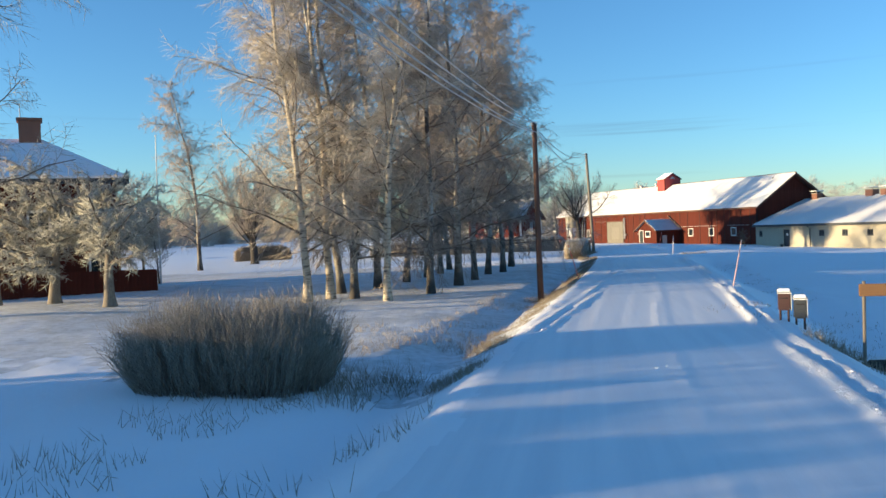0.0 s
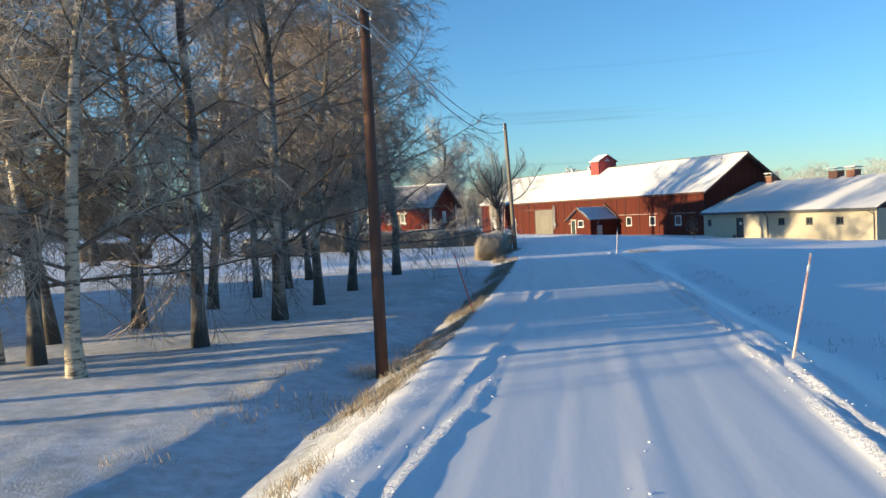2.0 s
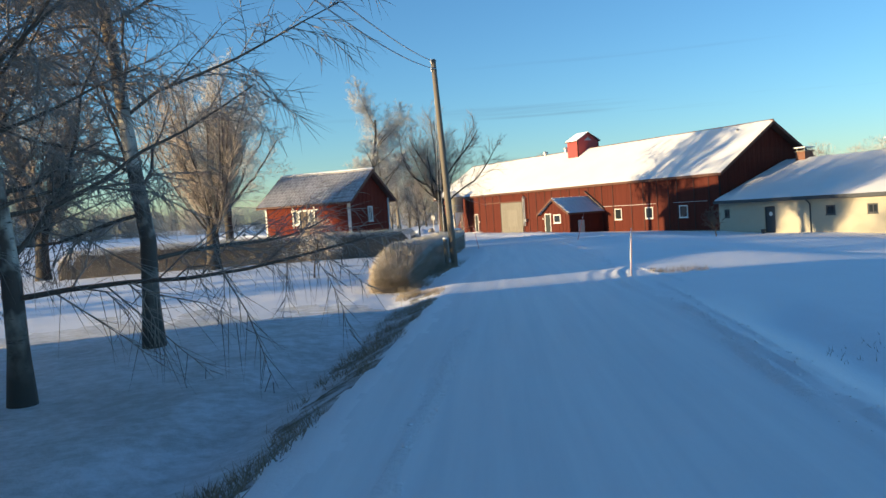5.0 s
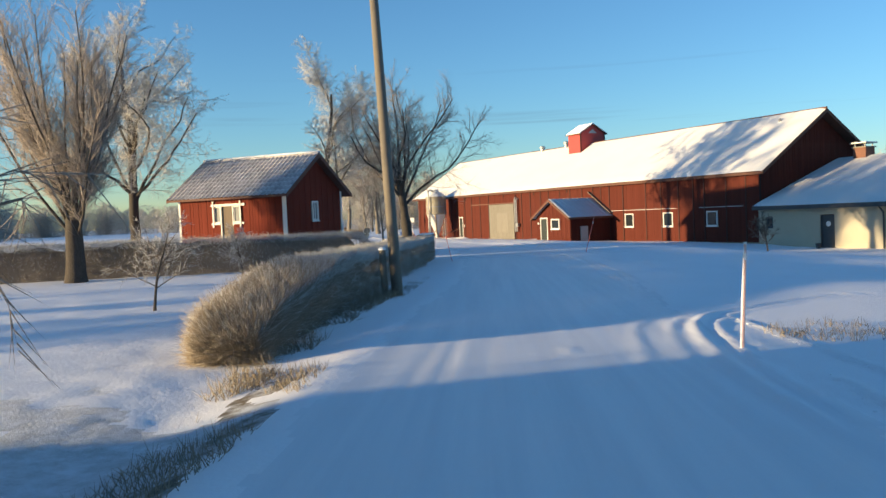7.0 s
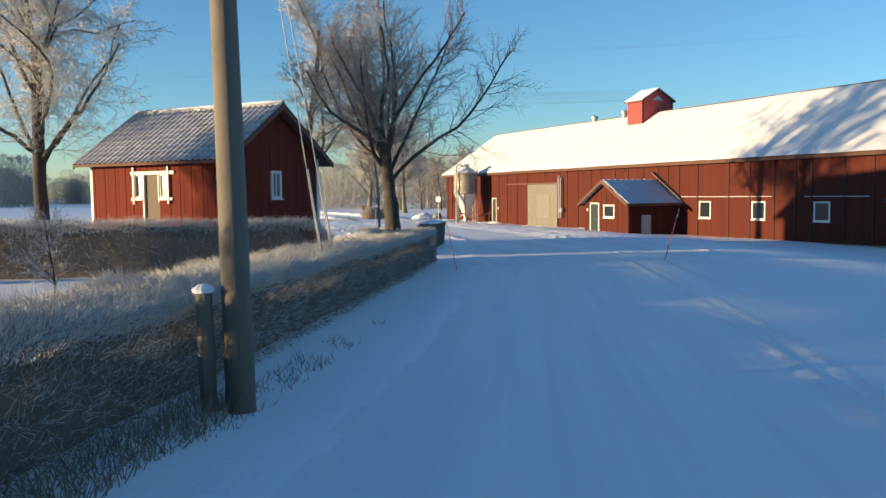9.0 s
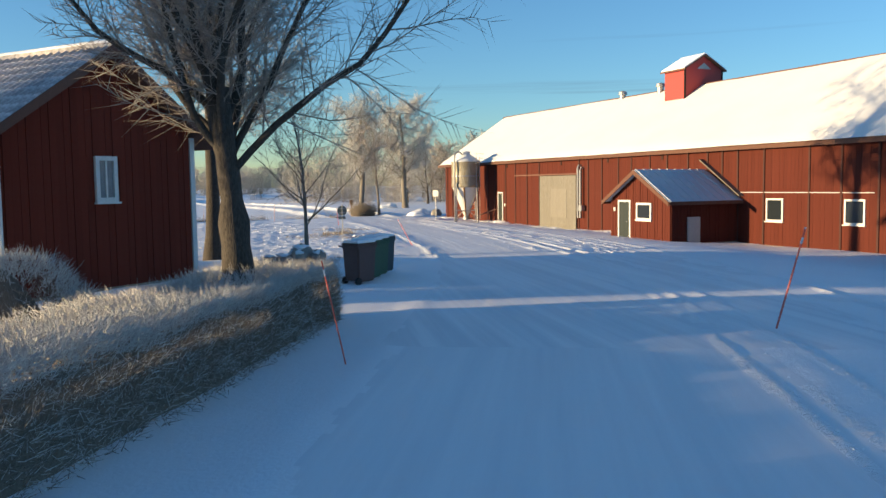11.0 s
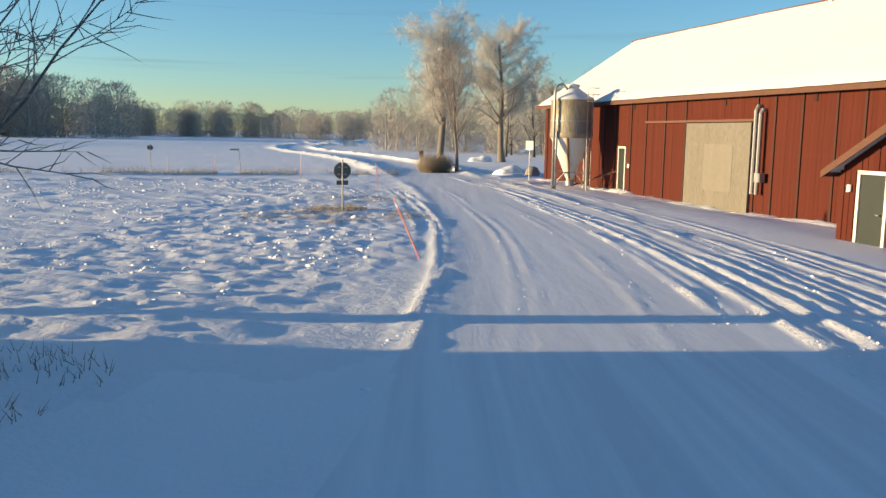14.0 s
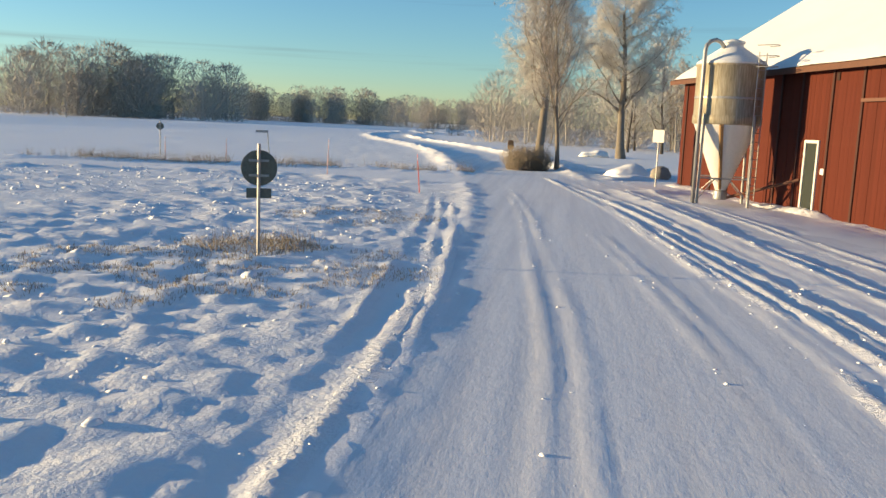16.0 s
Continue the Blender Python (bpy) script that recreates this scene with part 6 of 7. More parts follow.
# ---- distant woods ----
def build_woods(name, rows, label, seed, mat=M_FARWOOD):
    """rows: (x0, y0, x1, y1, trees, height, depth, twigs on each)."""
    rng = np.random.RandomState(seed)
    trunks, tris = [], []
    for x0, y0, x1, y1, n, hgt, depth, leaves in rows:
        t = (np.arange(n) + rng.rand(n)) / n
        x, y = x0 + (x1 - x0) * t + rng.normal(0, depth, n), y0 + (y1 - y0) * t + rng.normal(0, depth, n)
        h = hgt * rng.uniform(0.6, 1.1, n) * (0.8 + 0.4 * fbm(t * 7 + seed, t * 0 + 3, 2))
        z = heights(x, y) - 0.4
        p = np.stack([np.column_stack([x, y, z]), np.column_stack([x + rng.normal(0, 0.4, n), y, z + h * 0.85])], 1)
        trunks += bars(p, np.column_stack([h * 0.014, h * 0.004]), 4)
        w = h * rng.uniform(0.30, 0.46, n)
        u = rng.rand(n, leaves)
        a = rng.uniform(0, 6.283, (n, leaves))
        r = w[:, None] * np.sqrt(rng.rand(n, leaves)) * np.sqrt(np.clip(1 - np.abs(1.8 * u - 0.8) ** 2.6, 0.02, 1)) * (0.75 + 0.5 * vnoise(a * 1.5 + np.arange(n)[:, None] * 3.7, u * 5))
        c = np.stack([x[:, None] + r * np.cos(a), y[:, None] + r * np.sin(a), z[:, None] + h[:, None] * (0.03 + 0.93 * u)], -1)
        e = unit(np.stack([np.cos(a) * 0.8, np.sin(a) * 0.8, np.full_like(a, 0.9)], -1) + rng.normal(0, 0.5, c.shape)) * (h[:, None] * rng.uniform(0.06, 0.13, (n, leaves)))[..., None]
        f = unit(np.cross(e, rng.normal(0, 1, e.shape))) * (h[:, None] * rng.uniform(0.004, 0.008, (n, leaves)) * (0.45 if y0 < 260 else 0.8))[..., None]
        v = np.stack([c - f, c + f, c + e], 2).reshape(-1, 3)
        tris.append((v, np.arange(len(v)).reshape(-1, 3)))
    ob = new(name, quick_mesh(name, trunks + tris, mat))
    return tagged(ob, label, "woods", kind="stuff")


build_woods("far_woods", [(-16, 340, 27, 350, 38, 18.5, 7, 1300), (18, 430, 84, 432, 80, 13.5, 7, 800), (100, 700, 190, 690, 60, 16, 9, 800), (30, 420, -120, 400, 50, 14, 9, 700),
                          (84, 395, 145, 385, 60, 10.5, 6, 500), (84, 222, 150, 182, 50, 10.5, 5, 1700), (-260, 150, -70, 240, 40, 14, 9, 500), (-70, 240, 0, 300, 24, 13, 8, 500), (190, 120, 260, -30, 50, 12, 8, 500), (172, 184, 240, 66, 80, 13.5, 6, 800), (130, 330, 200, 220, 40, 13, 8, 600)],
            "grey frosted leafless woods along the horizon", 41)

build_woods("spruce_row", [(80, 262, 128, 232, 60, 3.2, 2.0, 260), (150, 330, 190, 300, 30, 5, 3, 200)], "low dark spruces along the edge of the field", 43, M_SPRUCE)

WOODSPEC = [(7, 0.05, 0.05, 22, 44, 0.42, 0.12, 0.45), (4, 0.12, 0.08, 10, 44, 0.45, 0.1, 0.3), (2, 0.16, 0.03, 7, 42, 0.5, 0.1, 0.3), (1, 0.2, 0.0, 0, 0, 0, 0, 0)]
edge = [make_tree("woodland_tree", 61, 12.0, 0.16, WOODSPEC, M_BARK, M_FROST, "frosted leafless woodland tree, also copied out of sight for shade", 0.35, 0.022),
        make_tree("woodland_tree", 62, 9.5, 0.13, WOODSPEC, M_BARK, M_TWIG, "bare brown woodland tree, also copied out of sight for shade", 0.35, 0.022)]
for e in edge:
    e["group"] = "trees at the edge of the wood"
plan = random.Random(9)
for x0, y0, x1, y1, n in ((94, 190, 112, 180, 5), (100, 205, 175, 165, 20), (118, 240, 150, 200, 6)):
    for k in range(n):
        t = (k + plan.random()) / n
        plant(edge[k % 2], x0 + (x1 - x0) * t + plan.gauss(0, 3), y0 + (y1 - y0) * t + plan.gauss(0, 3), plan.uniform(0, 360), plan.uniform(0.75, 1.1))
# hidden copies near the house, added only to shade lawn, road and hedge
for k, (x, y, size) in enumerate(((-5.0, 60.0, 0.62), (-10.0, 61.0, 0.66), (-1.0, 70.5, 0.62), (2.5, 59.0, 0.5), (-15.0, 60.0, 0.7), (-6.0, 74.0, 0.7), (-20.0, 62.5, 0.75), (0.0, 69.5, 0.75), (2.0, 76.5, 0.7), (-6.0, 78.0, 0.75), (-2.0, 72.5, 0.7))):
    plant(edge[k % 2], x, y, 70 * k, size)


# ---- the house behind the apple trees ----
def build_house():
    h = thing("farmhouse", -17.0, 44.0, 0.45, 4, "dark red farmhouse with snowy hipped roof and brick chimney", "house")
    L, W, H, RZ = 16.9, 8.6, 6.0, 8.4
    part("wall", Shape().box(0, L, 0, 0.3, 0, H).box(0, L, W - 0.3, W, 0, H).box(0, 0.3, 0.3, W - 0.3, 0, H).box(L - 0.3, L, 0.3, W - 0.3, 0, H), M_RED, h, "dark red boarded walls")
    o = 0.6
    e = [(-o, -o, H), (L + o, -o, H), (L + o, W + o, H), (-o, W + o, H)]
    a, b = (3.4, W / 2, RZ), (L - 3.4, W / 2, RZ)
    for ring in ([e[0], e[1], b, a], [e[2], e[3], a, b], [e[1], e[2], b], [e[3], e[0], a]):
        part("roof", Shape().slab(ring, (0, 0, 0.12)), M_DARK, h)
        part("roof_snow", Shape().slab([(x, y, z + 0.125) for x, y, z in ring], (0, 0, 0.12)), M_SNOW, h, "snow on the roof")
    part("eave", Shape().box(-o, L + o, -o - 0.05, -o, H - 0.15, H + 0.1).box(L + o, L + o + 0.05, -o, W + o, H - 0.15, H + 0.1), M_DARK, h)
    c = part("chimney", Shape().box(12.4, 13.5, W / 2 - 0.5, W / 2 + 0.5, RZ - 0.6, RZ + 1.35), M_BRICK, h, "red brick chimney")
    part("chimney_cap", Shape().box(12.3, 13.6, W / 2 - 0.6, W / 2 + 0.6, RZ + 1.2, RZ + 1.36), M_BRICK, c)
    part("aerial", Shape().tube([(12.5, W / 2, RZ + 1.3), (12.5, W / 2, RZ + 2.2)], 0.025, 5), M_STEEL, h)
    # back wing with a gable roof, added out of view to widen the house's shadow
    wx, wy, wr = (1.5, 9.5), (W, W + 9.6), 7.6
    wm = (wx[0] + wx[1]) / 2
    part("wing_wall", Shape().box(wx[0], wx[0] + 0.3, *wy, 0, H).box(wx[1] - 0.3, wx[1], *wy, 0, H), M_RED, h, "dark red boarded back wing, added unseen to cast shade")
    part("wing_gable", Shape().slab([(wx[0] + 0.3, wy[1] - 0.3, 0), (wx[0] + 0.3, wy[1] - 0.3, H), (wm, wy[1] - 0.3, wr - 0.1), (wx[1] - 0.3, wy[1] - 0.3, H), (wx[1] - 0.3, wy[1] - 0.3, 0)], (0, 0.3, 0)), M_RED, h)
    for xe in (wx[0] - o, wx[1] + o):
        ring = [(xe, W + o, H), (xe, wy[1] + o, H), (wm, wy[1] + o, wr), (wm, W + o, wr)]
        part("wing_roof", Shape().slab(ring, (0, 0, 0.12)), M_DARK, h)
        part("wing_snow", Shape().slab([(x, y, z + 0.125) for x, y, z in ring], (0, 0, 0.12)), M_SNOW, h, "snow on the added wing's roof")
    for x in (10.2, 13.2, 16.0):
        for z in (1.6, 3.9):
            window_unit(h, x, -0.01, z, 1.1, 1.3, True, M_WHITE, axis="x")
    return h


build_house()


def build_fence():
    f = thing("board_fence", -9.0, 40.5, 0.0, 0, "low dark red board fence in front of the house", "fence")
    a, b = Vector((-9.0, 40.5, 0)), Vector((1.75, 45.6, 0))
    n = 52
    board = Shape().box(0.0, 0.218, 0.0, 0.025, 0.0, 1.15).mesh("board", M_RED)
    ang = math.degrees(math.atan2(b.y - a.y, b.x - a.x))
    for i in range(n):
        p = a.lerp(b, i / n)
        q = part("board", board, None, f)
        q.matrix_basis = pose(p.x - a.x, p.y - a.y, gz(p.x, p.y) + random.uniform(-0.02, 0.02), 0, 0, ang)
    for i in range(6):
        p = a.lerp(b, i / 5)
        part("post", Shape().box(-0.05, 0.05, 0.03, 0.13, 0.0, 1.1), M_TRIM, f).matrix_basis = pose(p.x - a.x, p.y - a.y, gz(p.x, p.y), 0, 0, ang)
    for z in (0.3, 0.9):
        p0, p1 = a - a, b - a
        part("rail", Shape().tube([(p0.x, p0.y + 0.04, gz(a.x, a.y) + z), (p1.x, p1.y + 0.04, gz(b.x, b.y) + z)], 0.03, 4), M_TRIM, f)
    return f


build_fence()
flag = thing("flagpole", 2.5, 57.1, gz(2.5, 57.1), 0, "slim white flagpole in the garden", "flagpole")
part("pole", Shape().tube([(0, 0, -0.1), (0, 0, 5), (0.05, 0, 9.9)], [0.06, 0.05, 0.03], 8), M_WHITE, flag)
part("finial", Shape().lathe([(0.01, 9.88), (0.06, 9.93), (0.06, 9.98), (0.01, 10.04)], 8, 0.05, 0), M_WHITE, flag)

# ---- roadside things ----
M_STAKE = surface("pink_plastic_stake", (0.62, 0.10, 0.07), (0.78, 0.20, 0.15), 3, 0.5, relief=0.0)
M_STAKEPALE = surface("pale_pink_stake", (0.66, 0.38, 0.32), (0.80, 0.56, 0.50), 3, 0.5, relief=0.0)
M_REFLECT = surface("reflector_band", (0.72, 0.72, 0.72), (0.8, 0.8, 0.8), 3, 0.35, relief=0.0)


def build_stake(x, y, h, dx, dy, mat, r=0.022):
    z = gz(x, y)
    s = thing("snow_stake", x, y, z - 0.1, 0, "thin leaning plastic snow stake marking the road edge" if mat == M_STAKE else "pale leaning snow stake on the snowy verge", "snow stake", "snow stakes")
    d = Vector((dx, dy, h + 0.1))
    part("rod", Shape().tube([(0, 0, 0), d * 0.5, d], [r, r, r * 0.8], 7), mat, s)
    # white strip on the sunward side paints in sunlight as frost
    if r > 0.025:
        side = Vector((-0.55 * r, 0.3 * r, 0))
        part("frost", Shape().tube([side + d * 0.06, side + d * 0.5, side * 0.8 + d * 0.97], [r * 0.72, r * 0.74, r * 0.55], 7), M_SNOW, s, "white strip on the sunward side, sunlight put in as frost")
    part("band", Shape().tube([d * 0.86, d * 0.92], r * 1.15, 7), M_REFLECT, s)
    part("tip", Shape().tube([d, d + Vector((0, 0, 0.03))], r * 0.9, 7), M_WHITE, s)


# second stake stands in shade; its pale colour and strip supply the sunlight
for x, y, h, dx, dy, mat, r in ((20.4, 22.2, 1.75, 0.38, -0.12, M_STAKEPALE, 0.024), (41.08, 53.38, 1.5, 0.12, 0.0, M_STAKEPALE, 0.026), (20.6, 33.2, 1.75, -0.55, 0.05, M_STAKE, 0.02),
                                (51.0, 80.0, 1.5, -0.3, 0.15, M_STAKE, 0.012), (58.4, 79.3, 1.7, 0.5, -0.15, M_STAKE, 0.018),
                                (61.75, 104.4, 1.2, -0.4, 0.95, M_STAKE, 0.016), (62.7, 138.1, 1.5, 0.05, 0.0, M_STAKEPALE, 0.02), (65.9, 130.2, 1.3, -0.1, 0.2, M_STAKE, 0.018), (57.8, 143.6, 1.2, 0, 0.1, M_STAKEPALE, 0.02),
                                (54.9, 143.9, 1.2, 0, 0, M_STAKEPALE, 0.02)):
    build_stake(x, y, h, dx, dy, mat, r)


def rounded_box(x0, x1, y0, y1, z0, z1, r=0.03, top=1.0):
    """A bevelled box, wider above where top is over 1."""
    bm = bmesh.new()
    bmesh.ops.create_cube(bm, size=1)
    for v in bm.verts:
        k = top if v.co.z > 0 else 1.0
        v.co = ((x0 + x1) / 2 + v.co.x * (x1 - x0) * k, (y0 + y1) / 2 + v.co.y * (y1 - y0) * k, z0 + (v.co.z + 0.5) * (z1 - z0))
    bmesh.ops.bevel(bm, geom=bm.edges[:], offset=r, segments=2, affect="EDGES")
    s = Shape()
    bm.verts.index_update()
    s.add([v.co[:] for v in bm.verts], [[v.index for v in f.verts] for f in bm.faces])
    bm.free()
    return s


M_BIN_BROWN = surface("brown_plastic", (0.09, 0.05, 0.045), (0.14, 0.08, 0.07), 3, 0.5, relief=0.1)
M_BIN_GREEN = surface("green_plastic", (0.03, 0.09, 0.05), (0.05, 0.13, 0.075), 3, 0.5, relief=0.1)
M_BIN_DARK = surface("dark_teal_plastic", (0.03, 0.055, 0.06), (0.05, 0.08, 0.085), 3, 0.5, relief=0.1)
M_RUBBER = surface("black_rubber", (0.015, 0.015, 0.015), (0.03, 0.03, 0.03), 5, 0.8)


def build_bin(x, y, turn, mat, word):
    b = thing("wheelie_bin", x, y, gz(x, y), turn, f"{word} plastic wheelie bin with a snow-covered lid", "bin", "row of wheelie bins")
    part("body", rounded_box(-0.25, 0.25, -0.3, 0.3, 0.08, 0.98, 0.035, 1.16), mat, b)
    part("rim", rounded_box(-0.31, 0.31, -0.37, 0.37, 0.94, 1.0, 0.02), mat, b)
    lid = part("lid", rounded_box(-0.31, 0.31, -0.37, 0.39, 1.0, 1.07, 0.03), mat, b)
    part("snow_cap", rounded_box(-0.3, 0.3, -0.36, 0.36, 1.072, 1.14, 0.03, 0.95), M_SNOW, lid, "thin cap of snow")
    part("handle", Shape().tube([(-0.28, -0.36, 0.98), (-0.28, -0.47, 1.0), (0.28, -0.47, 1.0), (0.28, -0.36, 0.98)], 0.018, 6), mat, b)
    for sx in (-0.24, 0.24):
        part("wheel", Shape().tube([(sx - 0.03, -0.3, 0.1), (sx + 0.03, -0.3, 0.1)], 0.1, 14), M_RUBBER, b)
    part("axle", Shape().tube([(-0.24, -0.3, 0.1), (0.24, -0.3, 0.1)], 0.012, 5), M_STEEL, b)


for k, (mat, word) in enumerate(((M_BIN_BROWN, "brown"), (M_BIN_GREEN, "green"), (M_BIN_GREEN, "green"), (M_BIN_DARK, "dark teal"))):
    build_bin(54.2 + 0.44 * k, 89.2 + 0.71 * k, -62 + 4 * (k % 2), mat, word)


def build_mailboxes():
    M_MB = surface("mailbox_brown", (0.06, 0.028, 0.022), (0.10, 0.045, 0.035), 3, 0.6)
    for x, y, mat, word, low, hgt in ((14.46, 13.40, M_MB, "brown", 0.40, 0.80), (14.63, 13.08, M_DARK, "black", 0.33, 0.77)):
        m = thing("mailbox", x, y, gz(x, y), -42, f"{word} mailbox with snow on its lid, on two thin posts", "mailbox", "roadside mailboxes")
        for sx in (-0.09, 0.09):
            part("post", Shape().tube([(sx, 0, -0.25), (sx, 0, low + 0.05)], 0.026, 6), M_POLE, m)
        body = part("box", rounded_box(-0.14, 0.14, -0.15, 0.15, low, hgt, 0.025), mat, m)
        lid = part("lid", Shape().slab([(-0.16, -0.19, hgt), (0.16, -0.19, hgt), (0.16, 0.17, hgt + 0.05), (-0.16, 0.17, hgt + 0.05)], (0, 0, 0.02)), M_WHITE, body)
        part("snow_cap", rounded_box(-0.15, 0.15, -0.17, 0.15, hgt + 0.05, hgt + 0.115, 0.025, 0.9), M_SNOW, lid)
        part("side_plate", Shape().box(0.142, 0.158, -0.14, 0.14, low, hgt - 0.02), M_WHITE, body, "white plate on one side")
        part("slot", Shape().box(-0.09, 0.09, -0.156, -0.15, hgt - 0.12, hgt - 0.09), M_RUBBER, body, "dark letter slot")


build_mailboxes()

M_SIGNWOOD = surface("oiled_sign_wood", (0.20, 0.10, 0.035), (0.32, 0.17, 0.07), 2, 0.7, (1, 1, 6))
sg = thing("wooden_sign", 13.15, 9.95, gz(13.15, 9.95), -33, "brown wooden sign board on a grey post", "sign")
part("post", Shape().tube([(0, 0, -0.2), (0.02, 0, 1.58)], 0.032, 8), M_POLEGREY, sg)
part("board", rounded_box(-0.08, 1.25, -0.05, -0.01, 1.29, 1.53, 0.012), M_SIGNWOOD, sg)
part("bracket", Shape().box(-0.06, 0.06, -0.01, 0.06, 1.34, 1.5), M_STEEL, sg)
for k, (x, y, r) in enumerate(((14.2, 10.1, 0.16), (14.5, 9.8, 0.12), (13.9, 10.4, 0.10))):
    lg = thing("log", x, y, gz(x, y) + r * 0.6, 20 * k - 30, "dark fallen log half under snow", "log", "logs by the sign")
    part("wood", Shape().tube([(-0.7, 0, 0), (0, 0.04, 0.03), (0.75, 0, 0.02)], [r, r * 0.95, r * 0.85], 9), M_BARK, lg, smooth=True)
    part("snow_cap", Shape().tube([(-0.65, 0, r * 0.7), (0.7, 0, r * 0.7)], r * 0.55, 8), M_SNOW, lg, smooth=True)


def build_road_sign(x, y, h, r, turn, plate):
    s = thing("road_sign", x, y, gz(x, y) - 0.1, turn, "grey back of a round road sign on a steel post", "road sign")
    part("post", Shape().tube([(0, 0, -0.2), (0, 0, h + r + 0.1)], 0.03, 8), M_STEEL, s)
    d = part("disc", Shape().lathe([(r - 0.015, -0.012), (r, -0.008), (r, 0.008), (r - 0.015, 0.012)], 36), M_SIGNBACK, s, "dull grey-green disc")
    d.matrix_basis = pose(0, 0.045, h, 90, 0, 0)
    for z in (h - 0.12, h + 0.12):
        part("clamp", Shape().box(-0.16, 0.16, -0.02, 0.03, z - 0.02, z + 0.02), M_STEEL, s)
    if plate:
        part("lower_plate", Shape().box(-0.2, 0.2, 0.03, 0.05, h - r - 0.2, h - r - 0.04), M_SIGNBACK, s)


M_SIGNBACK = surface("sign_back_grey", (0.10, 0.11, 0.09), (0.17, 0.18, 0.15), 3, 0.6)
build_road_sign(61.8, 115.7, 1.56, 0.29, 0, True)
build_road_sign(53.5, 149.8, 1.7, 0.2, 10, False)
fp = thing("small_signpost", 59.6, 147.5, gz(59.6, 147.5), 0, "leaning thin post with a small plate", "signpost")
part("post", Shape().tube([(0, 0, -0.1), (-0.15, 0, 1.6)], 0.03, 6), M_STEEL, fp)
part("plate", Shape().box(-0.75, -0.1, -0.02, 0.02, 1.5, 1.62), M_STEEL, fp)
nb = thing("notice_board", 77.15, 137.6, gz(77.15, 137.6), -50, "white square notice board on a thin post", "notice board")
part("post", Shape().tube([(0, 0, -0.1), (0, 0, 2.3)], 0.03, 6), M_STEEL, nb)
part("board", rounded_box(-0.28, 0.28, -0.05, -0.02, 1.95, 2.5, 0.012), M_WHITE, nb)


bk = thing("bucket", 77.9, 80.6, gz(77.9, 80.6), 0, "dark plastic bucket on the snow by the byre door", "bucket")
part("body", Shape().lathe([(0.13, -0.05), (0.14, 0.0), (0.18, 0.32), (0.19, 0.34), (0.17, 0.34), (0.13, 0.1)], 14), M_DARK, bk, smooth=True)
part("handle", Shape().tube([(0.18 * math.cos(a), 0.03, 0.33 + 0.16 * math.sin(a)) for a in np.linspace(0, math.pi, 8)], 0.008, 5), M_STEEL, bk)
sp = thing("short_post", 41.15, 65.95, gz(41.15, 65.95), 0, "short wooden post capped with snow beside the pole", "post")
part("post", Shape().tube([(0, 0, -0.2), (-0.03, 0.02, 1.25)], 0.09, 10), M_POLEGREY, sp)
part("snow_cap", Shape().lathe([(0.11, 1.25), (0.12, 1.29), (0.05, 1.34)], 10, -0.03, 0.02), M_SNOW, sp)
bs = thing("brown_marker", 73.0, 149.4, gz(73.0, 149.4), 0, "brown rounded marker on a post beside the bush", "marker")
part("post", Shape().tube([(0, 0, -0.1), (0, 0, 1.2)], 0.05, 8), M_POLE, bs)
part("head", rounded_box(-0.17, 0.17, -0.06, 0.06, 1.05, 1.6, 0.05), M_SIGNWOOD, bs)

def build_drift():
    """A low uneven bank of snow along the foot of the barn wall."""
    d = thing("snow_drift", 78.66, 107.2, 0.0, 0, "low crumbly snow drift along the foot of the barn wall", "snow")
    n, prof = 260, ((-0.75, 0.0), (-0.5, 0.45), (-0.3, 0.8), (-0.12, 1.0), (0.04, 0.9))
    y = np.linspace(0, 31.5, n)
    verts = []
    for k, (px, pz) in enumerate(prof):
        wob = fbm(y * 1.3 + 5 * k, y * 0 + k, 3)
        x = px * (0.55 + 0.9 * wob) if px < 0 else np.full(n, px)
        top = 0.30 * np.maximum(fbm(y * 0.9, y * 0 + 4, 4) - 0.30, 0) * (0.5 + fbm(y * 4.5 + 2 * k, y * 0 + 9, 2))
        z = ground_height(78.66 + x, 107.2 + y, False) + (pz * top if k else -0.03)
        verts.append(np.column_stack([x, y, z]))
    v = np.stack(verts, 1).reshape(-1, 3)
    m = len(prof)
    idx = np.arange(n * m).reshape(n, m)
    quads = np.stack([idx[:-1, :-1], idx[:-1, 1:], idx[1:, 1:], idx[1:, :-1]], -1).reshape(-1, 4)
    part("snow", quick_mesh("snow", [(v, quads)], M_CRUMB, True), None, d)


build_drift()

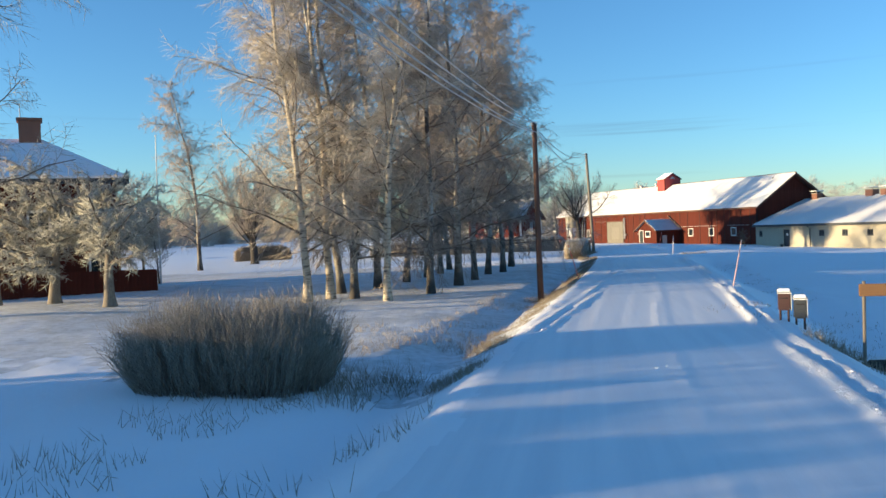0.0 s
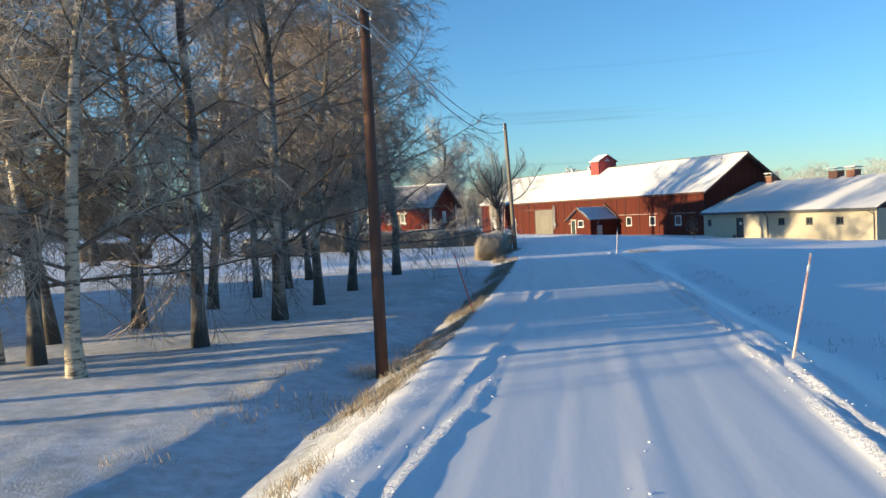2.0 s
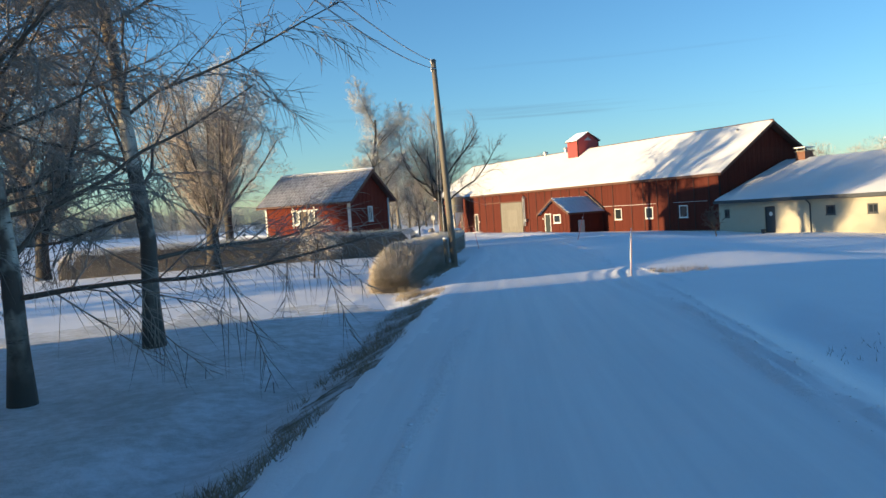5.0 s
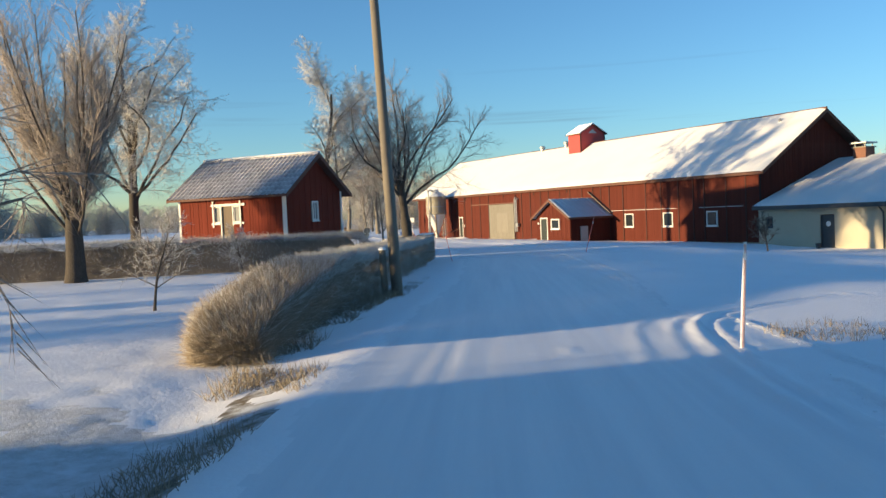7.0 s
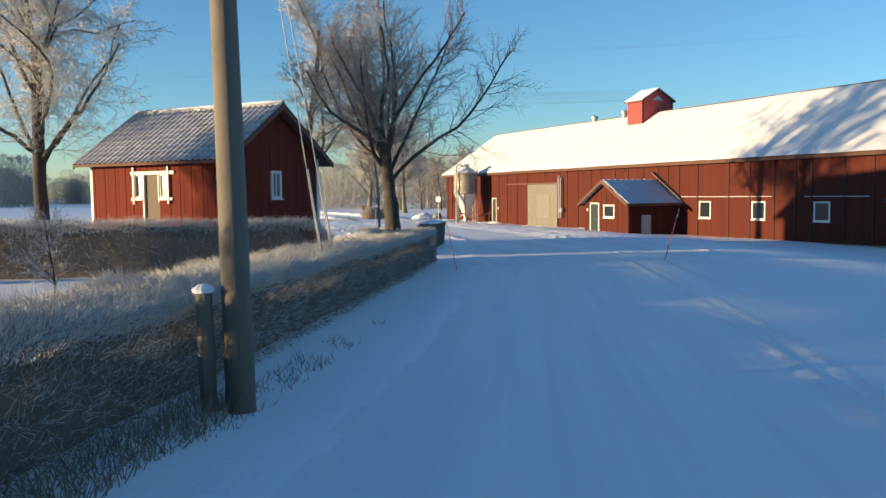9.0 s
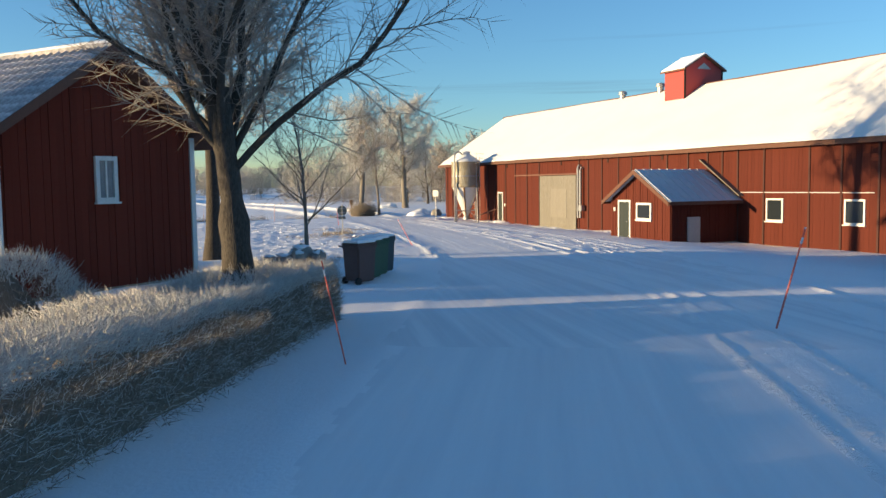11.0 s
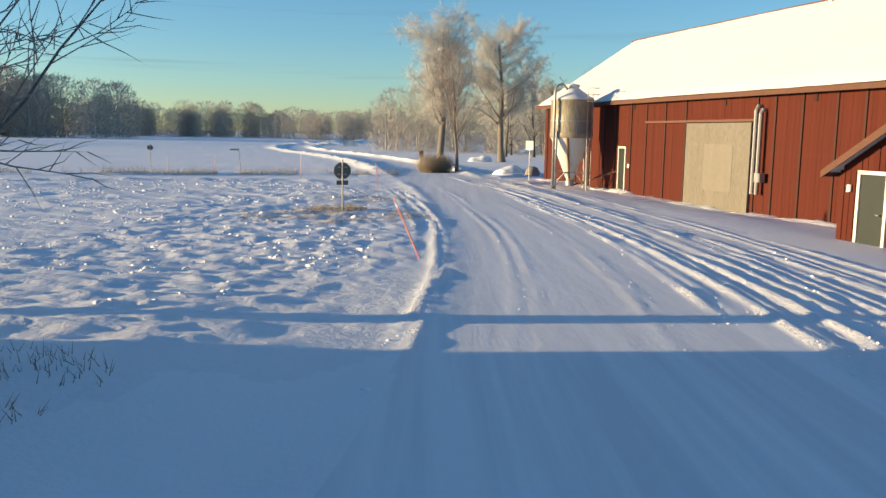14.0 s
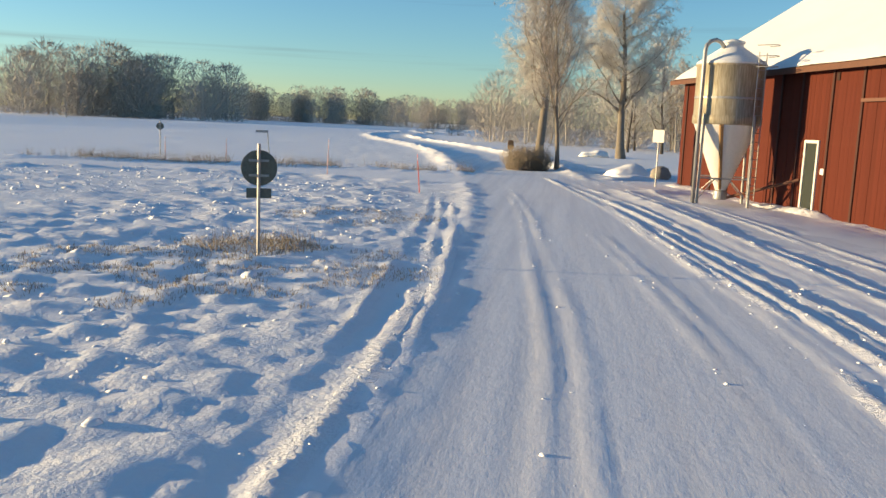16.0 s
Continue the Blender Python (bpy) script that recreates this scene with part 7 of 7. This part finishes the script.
# ---- stones, snow heaps ----
def lump(rx, ry, rz, seed, rough=0.25, peak=False):
    bm = bmesh.new()
    bmesh.ops.create_icosphere(bm, subdivisions=3, radius=1)
    for v in bm.verts:
        n = v.co.normalized()
        k = 1 + rough * noise.noise(n * 1.6 + Vector((seed, seed * 2, 3))) + rough * 0.4 * noise.noise(n * 4.5 + Vector((3, seed, 1)))
        v.co = Vector((n.x * rx * k, n.y * ry * k, max(n.z, -0.35) * rz * k))
        if peak and n.z > -0.1:
            w = min(1.0, math.hypot(n.x, n.y))
            v.co.z = rz * (0.5 + 0.5 * math.cos(math.pi * w)) ** 0.9 * k * (1 + 0.5 * noise.noise(n * 5 + Vector((seed, 0, 0)))) - 0.05
    s = Shape()
    bm.verts.index_update()
    s.add([v.co[:] for v in bm.verts], [[v.index for v in f.verts] for f in bm.faces])
    bm.free()
    return s


M_STONE = surface("field_stone", (0.22, 0.20, 0.18), (0.42, 0.38, 0.33), 3, 0.9, relief=0.6, dist=0.02)
for k, (x, y, r) in enumerate(((54.0, 95.2, 0.34), (54.35, 95.9, 0.45), (54.8, 95.4, 0.3), (53.5, 94.9, 0.3), (55.0, 96.3, 0.28), (53.2, 95.6, 0.24))):
    st = thing("stone", x, y, gz(x, y) + r * 0.3, 40 * k, "grey field stone capped with snow", "stone", "stones round the young tree")
    part("rock", lump(r, r * 0.8, r * 0.85, k + 1, rough=0.5), M_STONE, st, smooth=True)
    part("snow_cap", lump(r * 0.72, r * 0.58, r * 0.3, k + 9, rough=0.4), M_SNOW, st, smooth=True).location.z = r * 0.66
for k, (x, y, rx, ry, rz, word) in enumerate(((78.6, 144.4, 1.3, 1.0, 0.55, "heap of ploughed snow by the crossing"), (80.0, 145.2, 0.9, 0.8, 0.45, "low heap of ploughed snow by the crossing"), (85.0, 171.8, 1.1, 0.9, 0.8, "rounded snow-covered mound under the birch"))):
    sh = thing("snow_heap", x, y, gz(x, y) + 0.05, 30 * k, word, "snow heap")
    part("snow", lump(rx * 1.25, ry * 1.25, rz * (1.2, 1.1, 0.45)[k], k + 20, 0.7, k < 2), M_SNOW, sh, smooth=True)
rk = thing("boulder", 79.6, 143.3, gz(79.6, 143.3) + 0.15, 0, "dark boulder beside the snow heap", "boulder")
part("rock", lump(0.55, 0.45, 0.5, 33), M_STONE, rk, smooth=True)
